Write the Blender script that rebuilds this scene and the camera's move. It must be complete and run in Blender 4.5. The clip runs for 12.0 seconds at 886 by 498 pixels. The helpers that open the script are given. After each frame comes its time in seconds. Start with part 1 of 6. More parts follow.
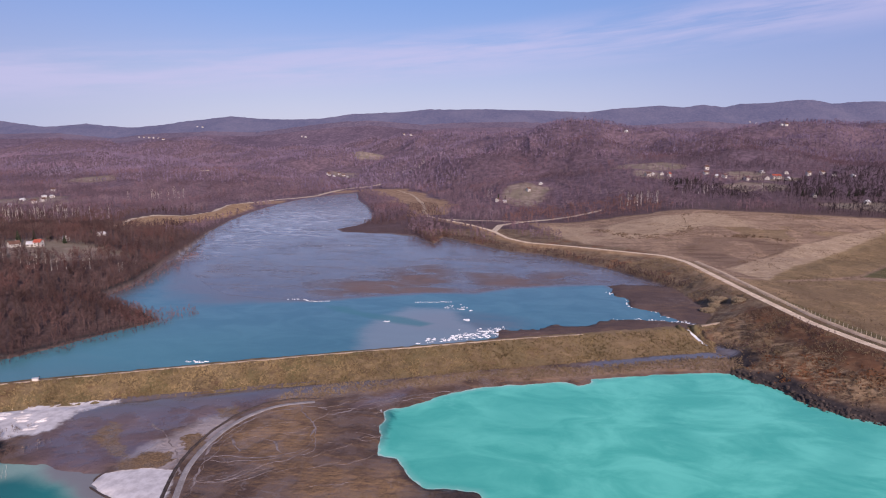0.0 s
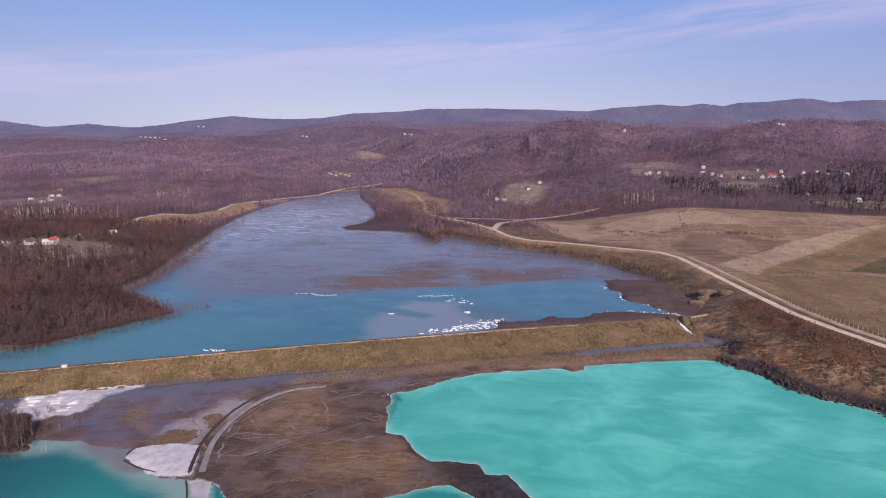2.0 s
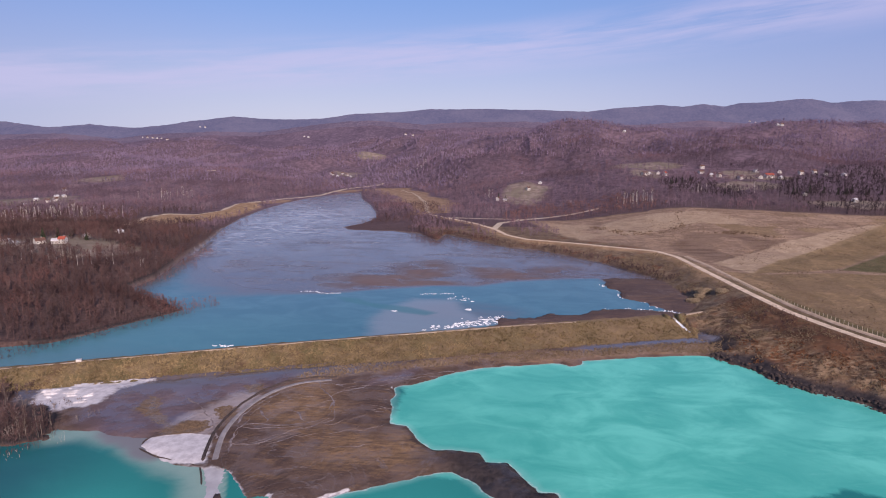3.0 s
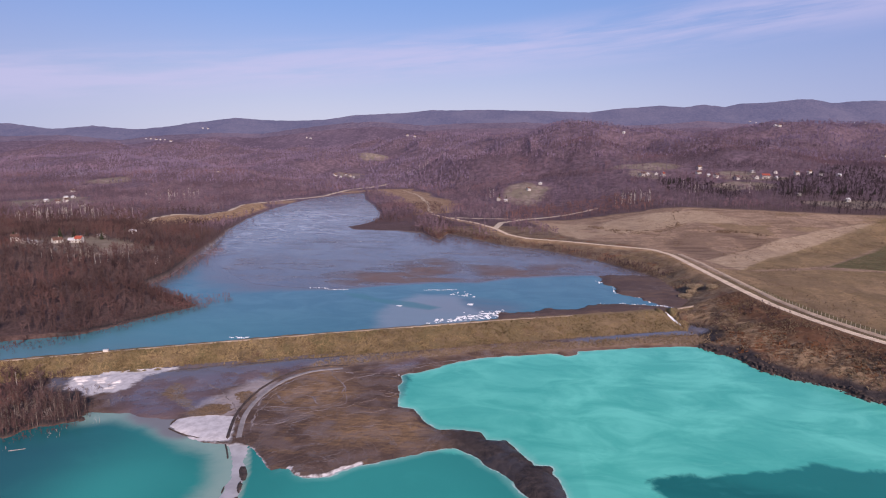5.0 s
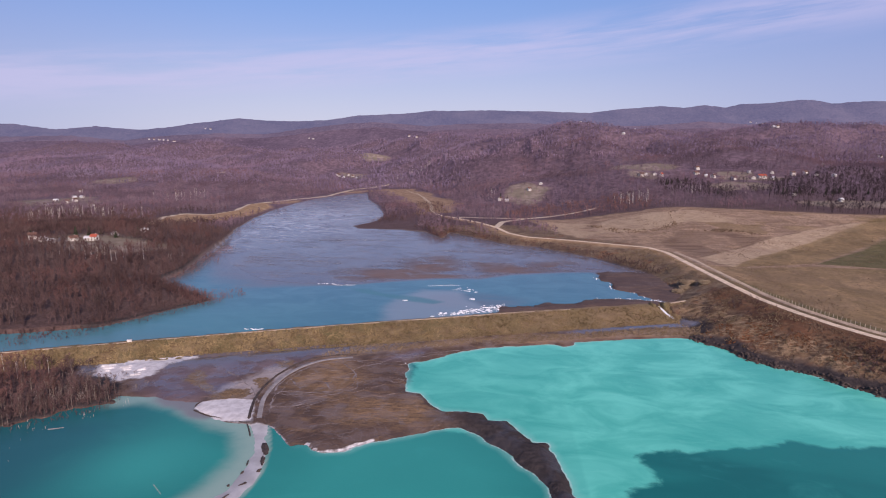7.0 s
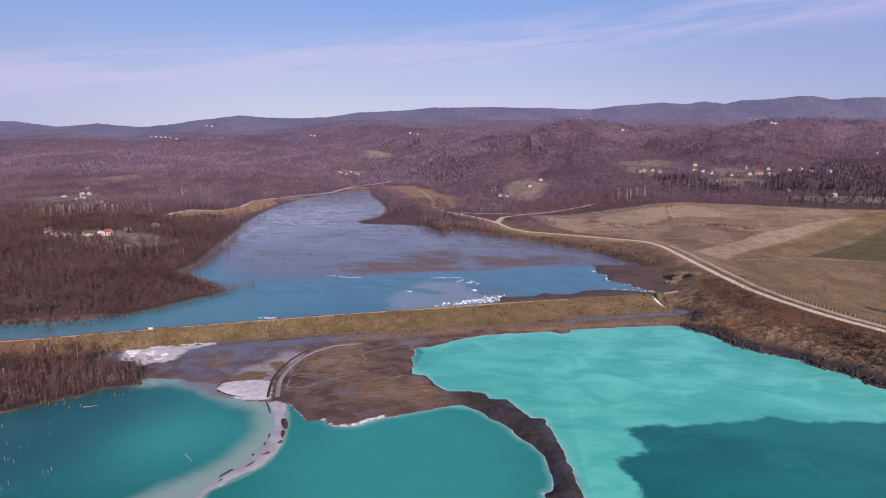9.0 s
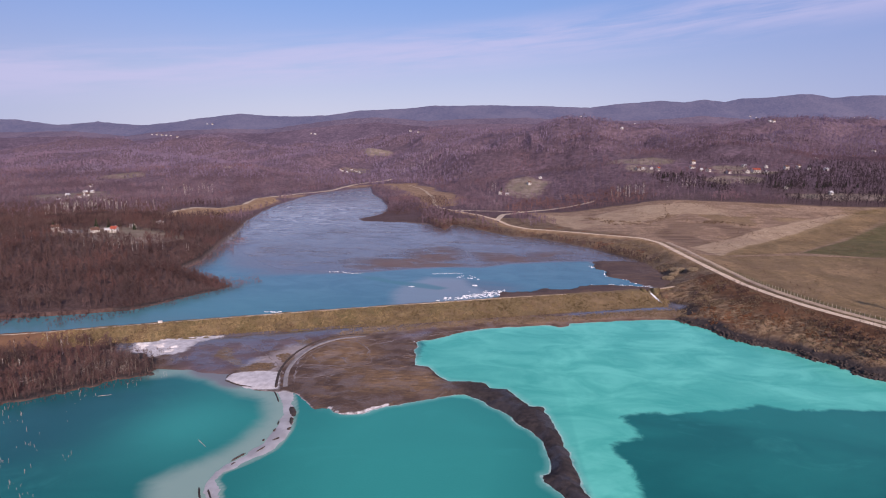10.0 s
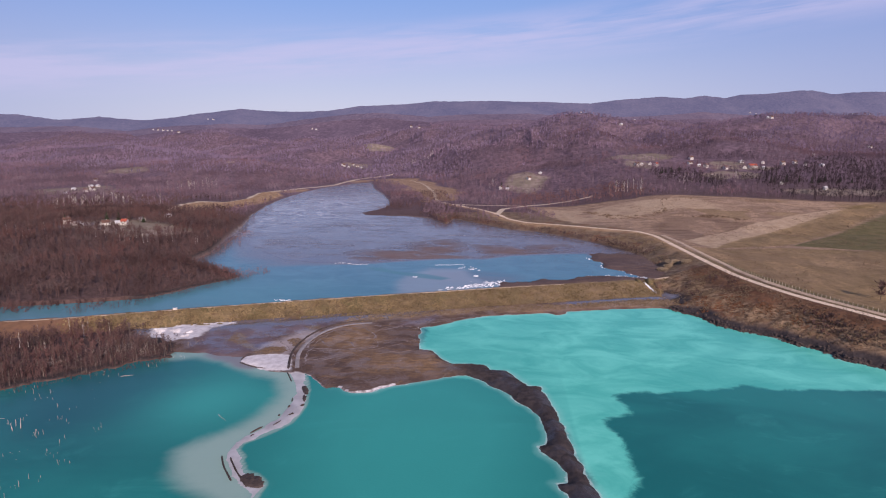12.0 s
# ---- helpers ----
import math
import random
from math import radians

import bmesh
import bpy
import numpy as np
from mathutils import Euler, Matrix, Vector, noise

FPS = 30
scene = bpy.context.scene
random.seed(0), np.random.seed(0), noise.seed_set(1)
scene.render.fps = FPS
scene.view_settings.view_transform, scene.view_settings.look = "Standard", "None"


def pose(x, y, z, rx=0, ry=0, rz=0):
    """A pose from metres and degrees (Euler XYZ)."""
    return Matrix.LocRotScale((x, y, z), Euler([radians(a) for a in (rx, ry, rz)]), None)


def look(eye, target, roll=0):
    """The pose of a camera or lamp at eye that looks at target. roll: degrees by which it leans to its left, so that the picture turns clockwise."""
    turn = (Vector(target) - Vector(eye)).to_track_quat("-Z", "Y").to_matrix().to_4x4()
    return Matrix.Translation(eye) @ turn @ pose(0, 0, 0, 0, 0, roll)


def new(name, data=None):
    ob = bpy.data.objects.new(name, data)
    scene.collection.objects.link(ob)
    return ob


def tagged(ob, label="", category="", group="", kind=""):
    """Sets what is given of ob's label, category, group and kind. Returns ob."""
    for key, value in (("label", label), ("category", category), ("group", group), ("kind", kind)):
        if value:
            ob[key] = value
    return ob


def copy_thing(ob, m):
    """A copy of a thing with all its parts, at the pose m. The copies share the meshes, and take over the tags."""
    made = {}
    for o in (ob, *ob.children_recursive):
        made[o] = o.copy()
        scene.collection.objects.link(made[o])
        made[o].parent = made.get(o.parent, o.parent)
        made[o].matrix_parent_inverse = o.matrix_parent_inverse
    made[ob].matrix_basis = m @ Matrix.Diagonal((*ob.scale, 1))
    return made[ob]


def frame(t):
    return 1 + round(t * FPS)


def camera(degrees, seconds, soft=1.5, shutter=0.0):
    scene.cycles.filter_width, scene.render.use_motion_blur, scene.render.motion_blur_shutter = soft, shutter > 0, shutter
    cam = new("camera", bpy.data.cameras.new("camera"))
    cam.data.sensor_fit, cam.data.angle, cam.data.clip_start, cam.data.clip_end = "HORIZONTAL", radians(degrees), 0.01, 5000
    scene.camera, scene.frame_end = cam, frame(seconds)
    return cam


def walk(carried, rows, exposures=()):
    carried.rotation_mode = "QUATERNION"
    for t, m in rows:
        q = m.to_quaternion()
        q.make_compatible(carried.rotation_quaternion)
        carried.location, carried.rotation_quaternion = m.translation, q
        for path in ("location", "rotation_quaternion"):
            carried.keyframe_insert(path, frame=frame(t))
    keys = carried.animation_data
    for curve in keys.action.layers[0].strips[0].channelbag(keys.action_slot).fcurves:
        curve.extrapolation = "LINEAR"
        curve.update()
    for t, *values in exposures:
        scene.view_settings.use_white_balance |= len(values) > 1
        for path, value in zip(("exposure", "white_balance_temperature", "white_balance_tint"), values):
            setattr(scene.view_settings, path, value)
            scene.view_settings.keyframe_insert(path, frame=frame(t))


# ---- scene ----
cam = camera(74, 12.0, 1.1)
PATH = [
    (0, (-0.855, 10.613, 98.847), (-1.02, 12.575, 98.496), 0.4),
    (0.5, (-0.63, 6.884, 99.06), (-0.797, 8.846, 98.708), 0.4),
    (1, (-0.383, 2.817, 99.296), (-0.55, 4.779, 98.943), 0.3),
    (1.5, (-0.239, -1.331, 99.521), (-0.406, 0.631, 99.167), 0.3),
    (2, (-0.31, -5.611, 99.753), (-0.476, -3.649, 99.399), 0.3),
    (2.5, (-0.161, -9.693, 100.067), (-0.329, -7.732, 99.713), 0.3),
    (3, (-0.047, -13.926, 100.387), (-0.216, -11.965, 100.034), 0.3),
    (5, (0.507, -31.278, 101.693), (0.333, -29.316, 101.342), 0.2),
    (5.5, (0.513, -35.476, 101.967), (0.338, -33.514, 101.617), 0.2),
    (6, (0.443, -39.637, 102.21), (0.268, -37.676, 101.859), 0.2),
    (6.5, (0.56, -43.859, 102.45), (0.384, -41.898, 102.099), 0.2),
    (7, (0.579, -48.149, 102.607), (0.401, -46.188, 102.257), 0.2),
    (9, (0.536, -65.402, 103.307), (0.356, -63.443, 102.946), 0.1),
    (9.5, (0.58, -69.729, 103.326), (0.399, -67.77, 102.962), 0.1),
    (10, (0.48, -73.894, 103.392), (0.3, -71.936, 103.025), 0.1),
    (10.5, (0.447, -77.832, 103.487), (0.266, -75.875, 103.116), 0.1),
    (11, (0.462, -81.574, 103.454), (0.281, -79.618, 103.08), 0.1),
    (11.5, (0.337, -85.144, 103.319), (0.157, -83.188, 102.94), 0.2),
    (12, (0.374, -88.513, 103.173), (0.194, -86.558, 102.792), 0.2),
]
walk(cam, [(t, look(eye, target, roll)) for t, eye, target, roll in PATH], [(0, 0.12, 6900, 27), (12, 0.12, 6900, 27)])

# ---------------------------------------------------------------- sky, sun
SUN_ELEV, SUN_AZ = radians(27), radians(150)      # azimuth from +y towards +x
to_sun = Vector((math.sin(SUN_AZ) * math.cos(SUN_ELEV), math.cos(SUN_AZ) * math.cos(SUN_ELEV), math.sin(SUN_ELEV)))
sun = new("sun", bpy.data.lights.new("sun", "SUN"))
sun.data.energy, sun.data.angle, sun.data.color = 4.5, radians(0.6), (1.0, 0.92, 0.82)
sun.matrix_world = look(to_sun * 400, (0, 0, 0))

world = bpy.data.worlds.new("world")
scene.world = world
world.use_nodes = True


class Nodes:
    """Short hand for building a node tree."""

    def __init__(self, tree):
        self.t = tree

    def add(self, kind, **kw):
        n = self.t.nodes.new(kind)
        for k, v in kw.items():
            if k == "op":
                n.operation = v
            elif k == "blend":
                n.blend_type = v
            elif k == "dtype":
                n.data_type = v
        return n

    def put(self, node, key, value):
        s = node.inputs[key]
        if isinstance(value, bpy.types.NodeSocket):
            self.t.links.new(value, s)
        else:
            s.default_value = value
        return node

    def math(self, op, a, b=0.0, clamp=False):
        n = self.add("ShaderNodeMath", op=op)
        n.use_clamp = clamp
        self.put(n, 0, a)
        self.put(n, 1, b)
        return n.outputs[0]

    def mix(self, f, a, b, blend="MIX"):
        n = self.add("ShaderNodeMix", dtype="RGBA", blend=blend)
        n.clamp_factor = True
        self.put(n, 0, f)
        for k, v in ((6, a), (7, b)):
            self.put(n, k, (*v, 1) if isinstance(v, tuple) and len(v) == 3 else v)
        return n.outputs[2]

    def noise(self, scale, detail=4.0, vec=None, rough=0.55, distort=0.0):
        n = self.add("ShaderNodeTexNoise")
        n.inputs["Scale"].default_value, n.inputs["Detail"].default_value = scale, detail
        n.inputs["Roughness"].default_value, n.inputs["Distortion"].default_value = rough, distort
        if vec is not None:
            self.t.links.new(vec, n.inputs["Vector"])
        return n.outputs["Fac"]

    def ramp(self, f, a, b, va=0.0, vb=1.0):
        n = self.add("ShaderNodeMapRange")
        n.interpolation_type = "SMOOTHSTEP"
        self.put(n, 0, f)
        for k, v in ((1, a), (2, b), (3, va), (4, vb)):
            n.inputs[k].default_value = v
        return n.outputs[0]

    def place(self, scale=(1, 1, 1), rot=0.0, loc=(0, 0, 0)):
        g = self.add("ShaderNodeNewGeometry").outputs["Position"]
        m = self.add("ShaderNodeMapping")
        self.t.links.new(g, m.inputs["Vector"])
        m.inputs["Scale"].default_value, m.inputs["Location"].default_value = scale, loc
        m.inputs["Rotation"].default_value = (0, 0, rot)
        return m.outputs[0]

    def attr(self, name):
        n = self.add("ShaderNodeAttribute")
        n.attribute_name = name
        return n.outputs["Fac"]


w = Nodes(world.node_tree)
world.node_tree.nodes.clear()
sky = w.add("ShaderNodeTexSky")
sky.sky_type, sky.sun_disc = "NISHITA", False
sky.sun_elevation, sky.sun_rotation = SUN_ELEV, SUN_AZ
sky.air_density, sky.dust_density, sky.ozone_density, sky.altitude = 1.0, 0.4, 3.0, 300
gen = w.add("ShaderNodeTexCoord").outputs["Generated"]
sep = w.add("ShaderNodeSeparateXYZ")
w.put(sep, 0, gen)
# thin cirrus: long streaks that climb to the east
az = w.math("ARCTAN2", sep.outputs[0], sep.outputs[1])
up = w.math("SUBTRACT", sep.outputs[2], w.math("MULTIPLY", az, 0.085))
com = w.add("ShaderNodeCombineXYZ")
w.put(com, 0, w.math("MULTIPLY", az, 1.6))
w.put(com, 1, w.math("MULTIPLY", up, 17.0))
streak = w.noise(1.5, 6.0, com.outputs[0], 0.6, 0.35)
fine = w.noise(5.0, 5.0, com.outputs[0], 0.6, 0.6)
band = w.math("MULTIPLY", w.ramp(up, 0.095, 0.145), w.ramp(up, 0.155, 0.2, 1.0, 0.0))
cir = w.math("MULTIPLY", band, w.ramp(w.math("ADD", streak, w.math("MULTIPLY", fine, 0.4)), 0.5, 0.85))
haze_band = w.mix(w.ramp(sep.outputs[2], 0.0, 0.26), (5.3, 6.2, 7.8), (1.75, 3.9, 8.2))
veil = w.ramp(sep.outputs[2], 0.12, 0.6, 0.9, 0.0)
low = w.mix(veil, sky.outputs[0], haze_band)
low = w.mix(w.math("MULTIPLY", w.ramp(w.math("ABSOLUTE", w.math("ADD", az, 0.16)), 0.12, 0.85), 0.52), low, (2.1, 3.2, 6.2))
top = w.mix(w.math("MULTIPLY", cir, 0.55), low, (5.6, 5.9, 8.4))
bg = w.add("ShaderNodeBackground")
w.put(bg, 0, top)
bg.inputs[1].default_value = 0.093
out = w.add("ShaderNodeOutputWorld")
world.node_tree.links.new(bg.outputs[0], out.inputs[0])


# ---------------------------------------------------------------- plan, in metres
NORTH_SHORE = [(-40, 214), (-31, 220), (-23, 227), (-14, 236), (5, 243), (17, 246), (32, 249), (36, 246), (42, 249), (43, 254),
               (59, 258), (77, 263), (94, 266), (105, 267)]
EAST_SHORE = [(105, 267), (113, 258), (119, 249), (124, 237), (132, 227), (142, 223), (148, 215), (152, 207), (160, 201), (163, 189),
              (171, 184), (176, 178), (186, 167), (197, 149), (222, 90), (240, -60)]
SPIT_NORTH = [(-40, 214), (-38, 198), (-36, 183), (-30, 181), (-25, 171), (-19, 165), (-10, 167), (-3, 165), (-1, 160), (6, 160),
              (15, 144), (19, 144), (20, 139), (25, 122), (26, 105), (28, 88), (30, 77), (32, 68), (34, 58), (36, 40), (37, 20)]
SPIT_SOUTH = [(25, 18), (24, 40), (24, 57), (23, 68), (21, 72), (20, 74), (23, 75), (24, 78), (23, 82), (20, 88), (17, 93), (16, 96),
              (19, 97), (20, 102), (19, 114), (16, 121), (11, 128), (7, 135), (2, 141), (-5, 149), (-12, 154), (-20, 150), (-29, 145),
              (-40, 140), (-51, 132), (-57, 131), (-64, 136), (-68, 132), (-72, 135), (-78, 144), (-83, 149)]
PIER_EAST = [(-81, 146), (-75, 132), (-72, 117), (-72, 110), (-73, 103), (-77, 96), (-81, 91), (-84, 88), (-84, 84), (-80, 80),
             (-80, 78), (-76, 72), (-72, 71), (-67, 66), (-67, 61), (-67, 54), (-66, 48)]
PIER_WEST = [(-69, 48), (-70, 60), (-79, 68), (-86, 77), (-87, 82), (-86, 92), (-82, 100), (-79, 109), (-78, 119), (-81, 131), (-88, 147)]
MILKY_WEST = [(-88, 143), (-84, 126), (-84, 109), (-89, 99), (-95, 91), (-102, 81), (-98, 71), (-89, 63), (-76, 56), (-66, 46)]
LEFT_SHORE = [(-101, 150), (-111, 156), (-116, 159), (-117, 164), (-126, 165), (-139, 167)]
WEST_SHORE = [(-151, 159), (-162, 154), (-170, 147), (-179, 139), (-186, 132), (-194, 126), (-201, 119), (-212, 105), (-228, 88), (-260, 0)]
DAM_TOE = [(-189, 198), (-147, 210), (-119, 220), (-89, 231), (-31, 251), (9, 265), (44, 276), (86, 291), (108, 297)]
DAM_CREST = [(-330, 165), (-284, 178), (-232, 195), (-183, 215), (-131, 236), (-81, 255), (-33, 272), (5, 286), (47, 299), (99, 315), (113, 319), (132, 326), (158, 333)]
DAM_Z = [5.4, 5.4, 5.4, 5.4, 5.3, 5.3, 5.3, 5.3, 5.4, 5.6, 5.9, 7.2, 10.5]
FALL = (101.5, 316)
UP_WEST = [(-244, 211), (-223, 225), (-204, 252), (-193, 275), (-184, 289), (-179, 300), (-197, 316), (-227, 332), (-239, 343), (-239, 374),
           (-251, 426), (-266, 489), (-275, 527), (-298, 592), (-322, 705), (-333, 801), (-334, 913), (-321, 1005), (-278, 1105), (-262, 1130)]
UP_EAST = [(-231, 1005), (-188, 882), (-162, 790), (-150, 726), (-157, 680), (-173, 649), (-161, 629), (-110, 624), (-80, 608),
           (-56, 565), (-51, 606), (-11, 561), (13, 532), (42, 520), (68, 492), (91, 464), (105, 437), (112, 423), (120, 408),
           (122, 385), (124, 358), (122, 338), (112, 321)]
MUD_EAST = [(135, 415), (78, 409), (79, 386), (82, 355), (93, 347), (97, 335), (102, 328), (120, 318), (150, 325), (150, 400)]
MUD_BEACH = [(-3, 286), (5, 303), (49, 318), (94, 333), (112, 324), (99, 312), (47, 297)]
TEAL = [(-245, 343), (-262, 420), (-240, 440), (-212, 405), (-185, 372), (-165, 356), (-140, 351), (-108, 349), (-79, 364), (-44, 377), (-12, 380), (11, 397), (39, 405),
        (78, 414), (95, 360), (110, 320), (0, 270), (-320, 160), (-330, 250), (-300, 300)]
ROAD = [(225, 160), (210, 185), (194, 210), (185, 227), (177, 240), (170, 255), (163, 275), (156, 301), (151, 341), (147, 395), (144, 452),
        (135, 479), (112, 497), (71, 528), (32, 550), (14, 578), (1, 621), (-21, 663), (-61, 714), (-84, 747)]
ROAD_Z = [14, 14, 14, 14, 14, 14, 14, 14, 14.5, 14.5, 14, 13.5, 12.5, 11, 10, 9.5, 9.5, 9.5, 9.5, 9.5]
BRANCH = [(1, 621), (8, 668), (38, 702), (78, 727), (130, 745)]
BRANCH_LOW = [(-58, 712), (-22, 706), (16, 704), (40, 703)]
TONGUE = [(-406, 604), (-429, 674), (-423, 709), (-384, 714), (-374, 769), (-393, 858), (-373, 880), (-344, 828), (-335, 725), (-345, 670), (-377, 619)]
FAR_TRACK = [(-406, 604), (-432, 680), (-423, 712), (-384, 716), (-376, 769), (-393, 858), (-380, 900), (-350, 974), (-318, 1041), (-300, 1180), (-240, 1270)]
UP_Z, CREST_Z = 4.5, 5.3


def seg_dist(px, py, line, closed=False):
    """Distance from points to a line of plan points, and the place along it (index and fraction)."""
    best = np.full(px.shape, 1e18)
    at = np.zeros(px.shape)
    pts = list(line) + ([line[0]] if closed else [])
    for k in range(len(pts) - 1):
        (ax, ay), (bx, by) = pts[k], pts[k + 1]
        dx, dy = bx - ax, by - ay
        f = np.clip(((px - ax) * dx + (py - ay) * dy) / (dx * dx + dy * dy + 1e-9), 0, 1)
        d = (px - ax - f * dx) ** 2 + (py - ay - f * dy) ** 2
        near = d < best
        best = np.where(near, d, best)
        at = np.where(near, k + f, at)
    return np.sqrt(best), at


def inside(px, py, ring):
    odd = np.zeros(px.shape, bool)
    n = len(ring)
    for k in range(n):
        (ax, ay), (bx, by) = ring[k], ring[(k + 1) % n]
        if ay == by:
            continue
        cross = ((ay > py) != (by > py)) & (px < (bx - ax) * (py - ay) / (by - ay) + ax)
        odd ^= cross
    return odd


def sdf(px, py, ring):
    """Signed distance, positive inside the ring."""
    d, _ = seg_dist(px, py, ring, True)
    return np.where(inside(px, py, ring), d, -d)


def smooth(a, b, v):
    t = np.clip((v - a) / (b - a), 0, 1)
    return t * t * (3 - 2 * t)


def vnoise(x, y, seed=0):
    xi, yi = np.floor(x).astype(np.int64), np.floor(y).astype(np.int64)
    fx, fy = x - xi, y - yi
    fx, fy = fx * fx * fx * (fx * (fx * 6 - 15) + 10), fy * fy * fy * (fy * (fy * 6 - 15) + 10)

    def h(a, b):
        n = (a * 374761393 + b * 668265263 + seed * 974634777) & 0xFFFFFFFF
        n = ((n ^ (n >> 13)) * 1274126177) & 0xFFFFFFFF
        return ((n ^ (n >> 16)) & 0xFFFF) / 65535.0

    a = h(xi, yi) * (1 - fx) + h(xi + 1, yi) * fx
    b = h(xi, yi + 1) * (1 - fx) + h(xi + 1, yi + 1) * fx
    return a * (1 - fy) + b * fy


def fbm(x, y, size, octaves=4, seed=0, gain=0.5):
    """Layered noise in -1..1 whose largest swells are size metres wide."""
    total, amp, norm = 0.0, 1.0, 0.0
    for o in range(octaves):
        k = 2 ** o / size
        total = total + amp * (vnoise(x * k + 17.3 * o, y * k - 9.1 * o, seed + o) * 2 - 1)
        norm += amp
        amp *= gain
    return total / norm


LAND_FLAT = DAM_TOE + [(120, 284), (118, 262)] + NORTH_SHORE[::-1][:-1] + SPIT_NORTH + SPIT_SOUTH + PIER_EAST + PIER_WEST + LEFT_SHORE + [(-160, 168), (-184, 188)]
LOW_BASIN = DAM_TOE + [(113, 280)] + EAST_SHORE + [(240, -300), (-260, -300)] + WEST_SHORE[::-1] + [(-156, 172), (-175, 186)]
UP_BASIN = [(-262, 195)] + UP_WEST + UP_EAST + [(99, 312), (-33, 270), (-183, 212)]

# hills: centre, top and half widths
HILLS = [
    (120, 1500, 98, 330, 330), (40, 930, 40, 190, 170), (-60, 1900, 130, 420, 300), (420, 1250, 62, 260, 220), (-300, 2300, 138, 430, 330),
    (-700, 1700, 62, 420, 260), (-1050, 2250, 128, 520, 330), (-900, 2700, 130, 600, 330), (-1700, 2500, 120, 520, 420), (-420, 1650, 70, 260, 240),
    (500, 2300, 150, 430, 340), (950, 1900, 128, 420, 320), (1000, 2600, 160, 620, 380), (1650, 2400, 150, 600, 420), (700, 1450, 80, 300, 240),
    (1250, 1500, 95, 420, 300), (150, 2750, 150, 800, 360), (-1500, 2900, 110, 700, 300), (1700, 2900, 140, 700, 300), (-620, 1250, 26, 260, 200),
    (-1100, 1500, 52, 360, 300),
]


def hills(x, y):
    total = 0.0
    wx = x + 60 * fbm(x, y, 420, 3, 5)
    wy = y + 60 * fbm(x, y, 420, 3, 9)
    for cx, cy, top, rx, ry in HILLS:
        g = top * np.exp(-((wx - cx) / rx) ** 2 - ((wy - cy) / ry) ** 2)
        total = total + g ** 3
    z = total ** (1 / 3)
    fold = 1 - np.abs(fbm(x, y, 330, 4, 21))
    z = z * (1 - 0.34 * smooth(1650, 2250, y)) * (1 - 0.5 * smooth(2350, 2800, y))
    return z + np.clip(z / 70, 0, 1) * ((fold - 0.74) * 100 + 12 * fbm(x, y, 140, 3, 25))


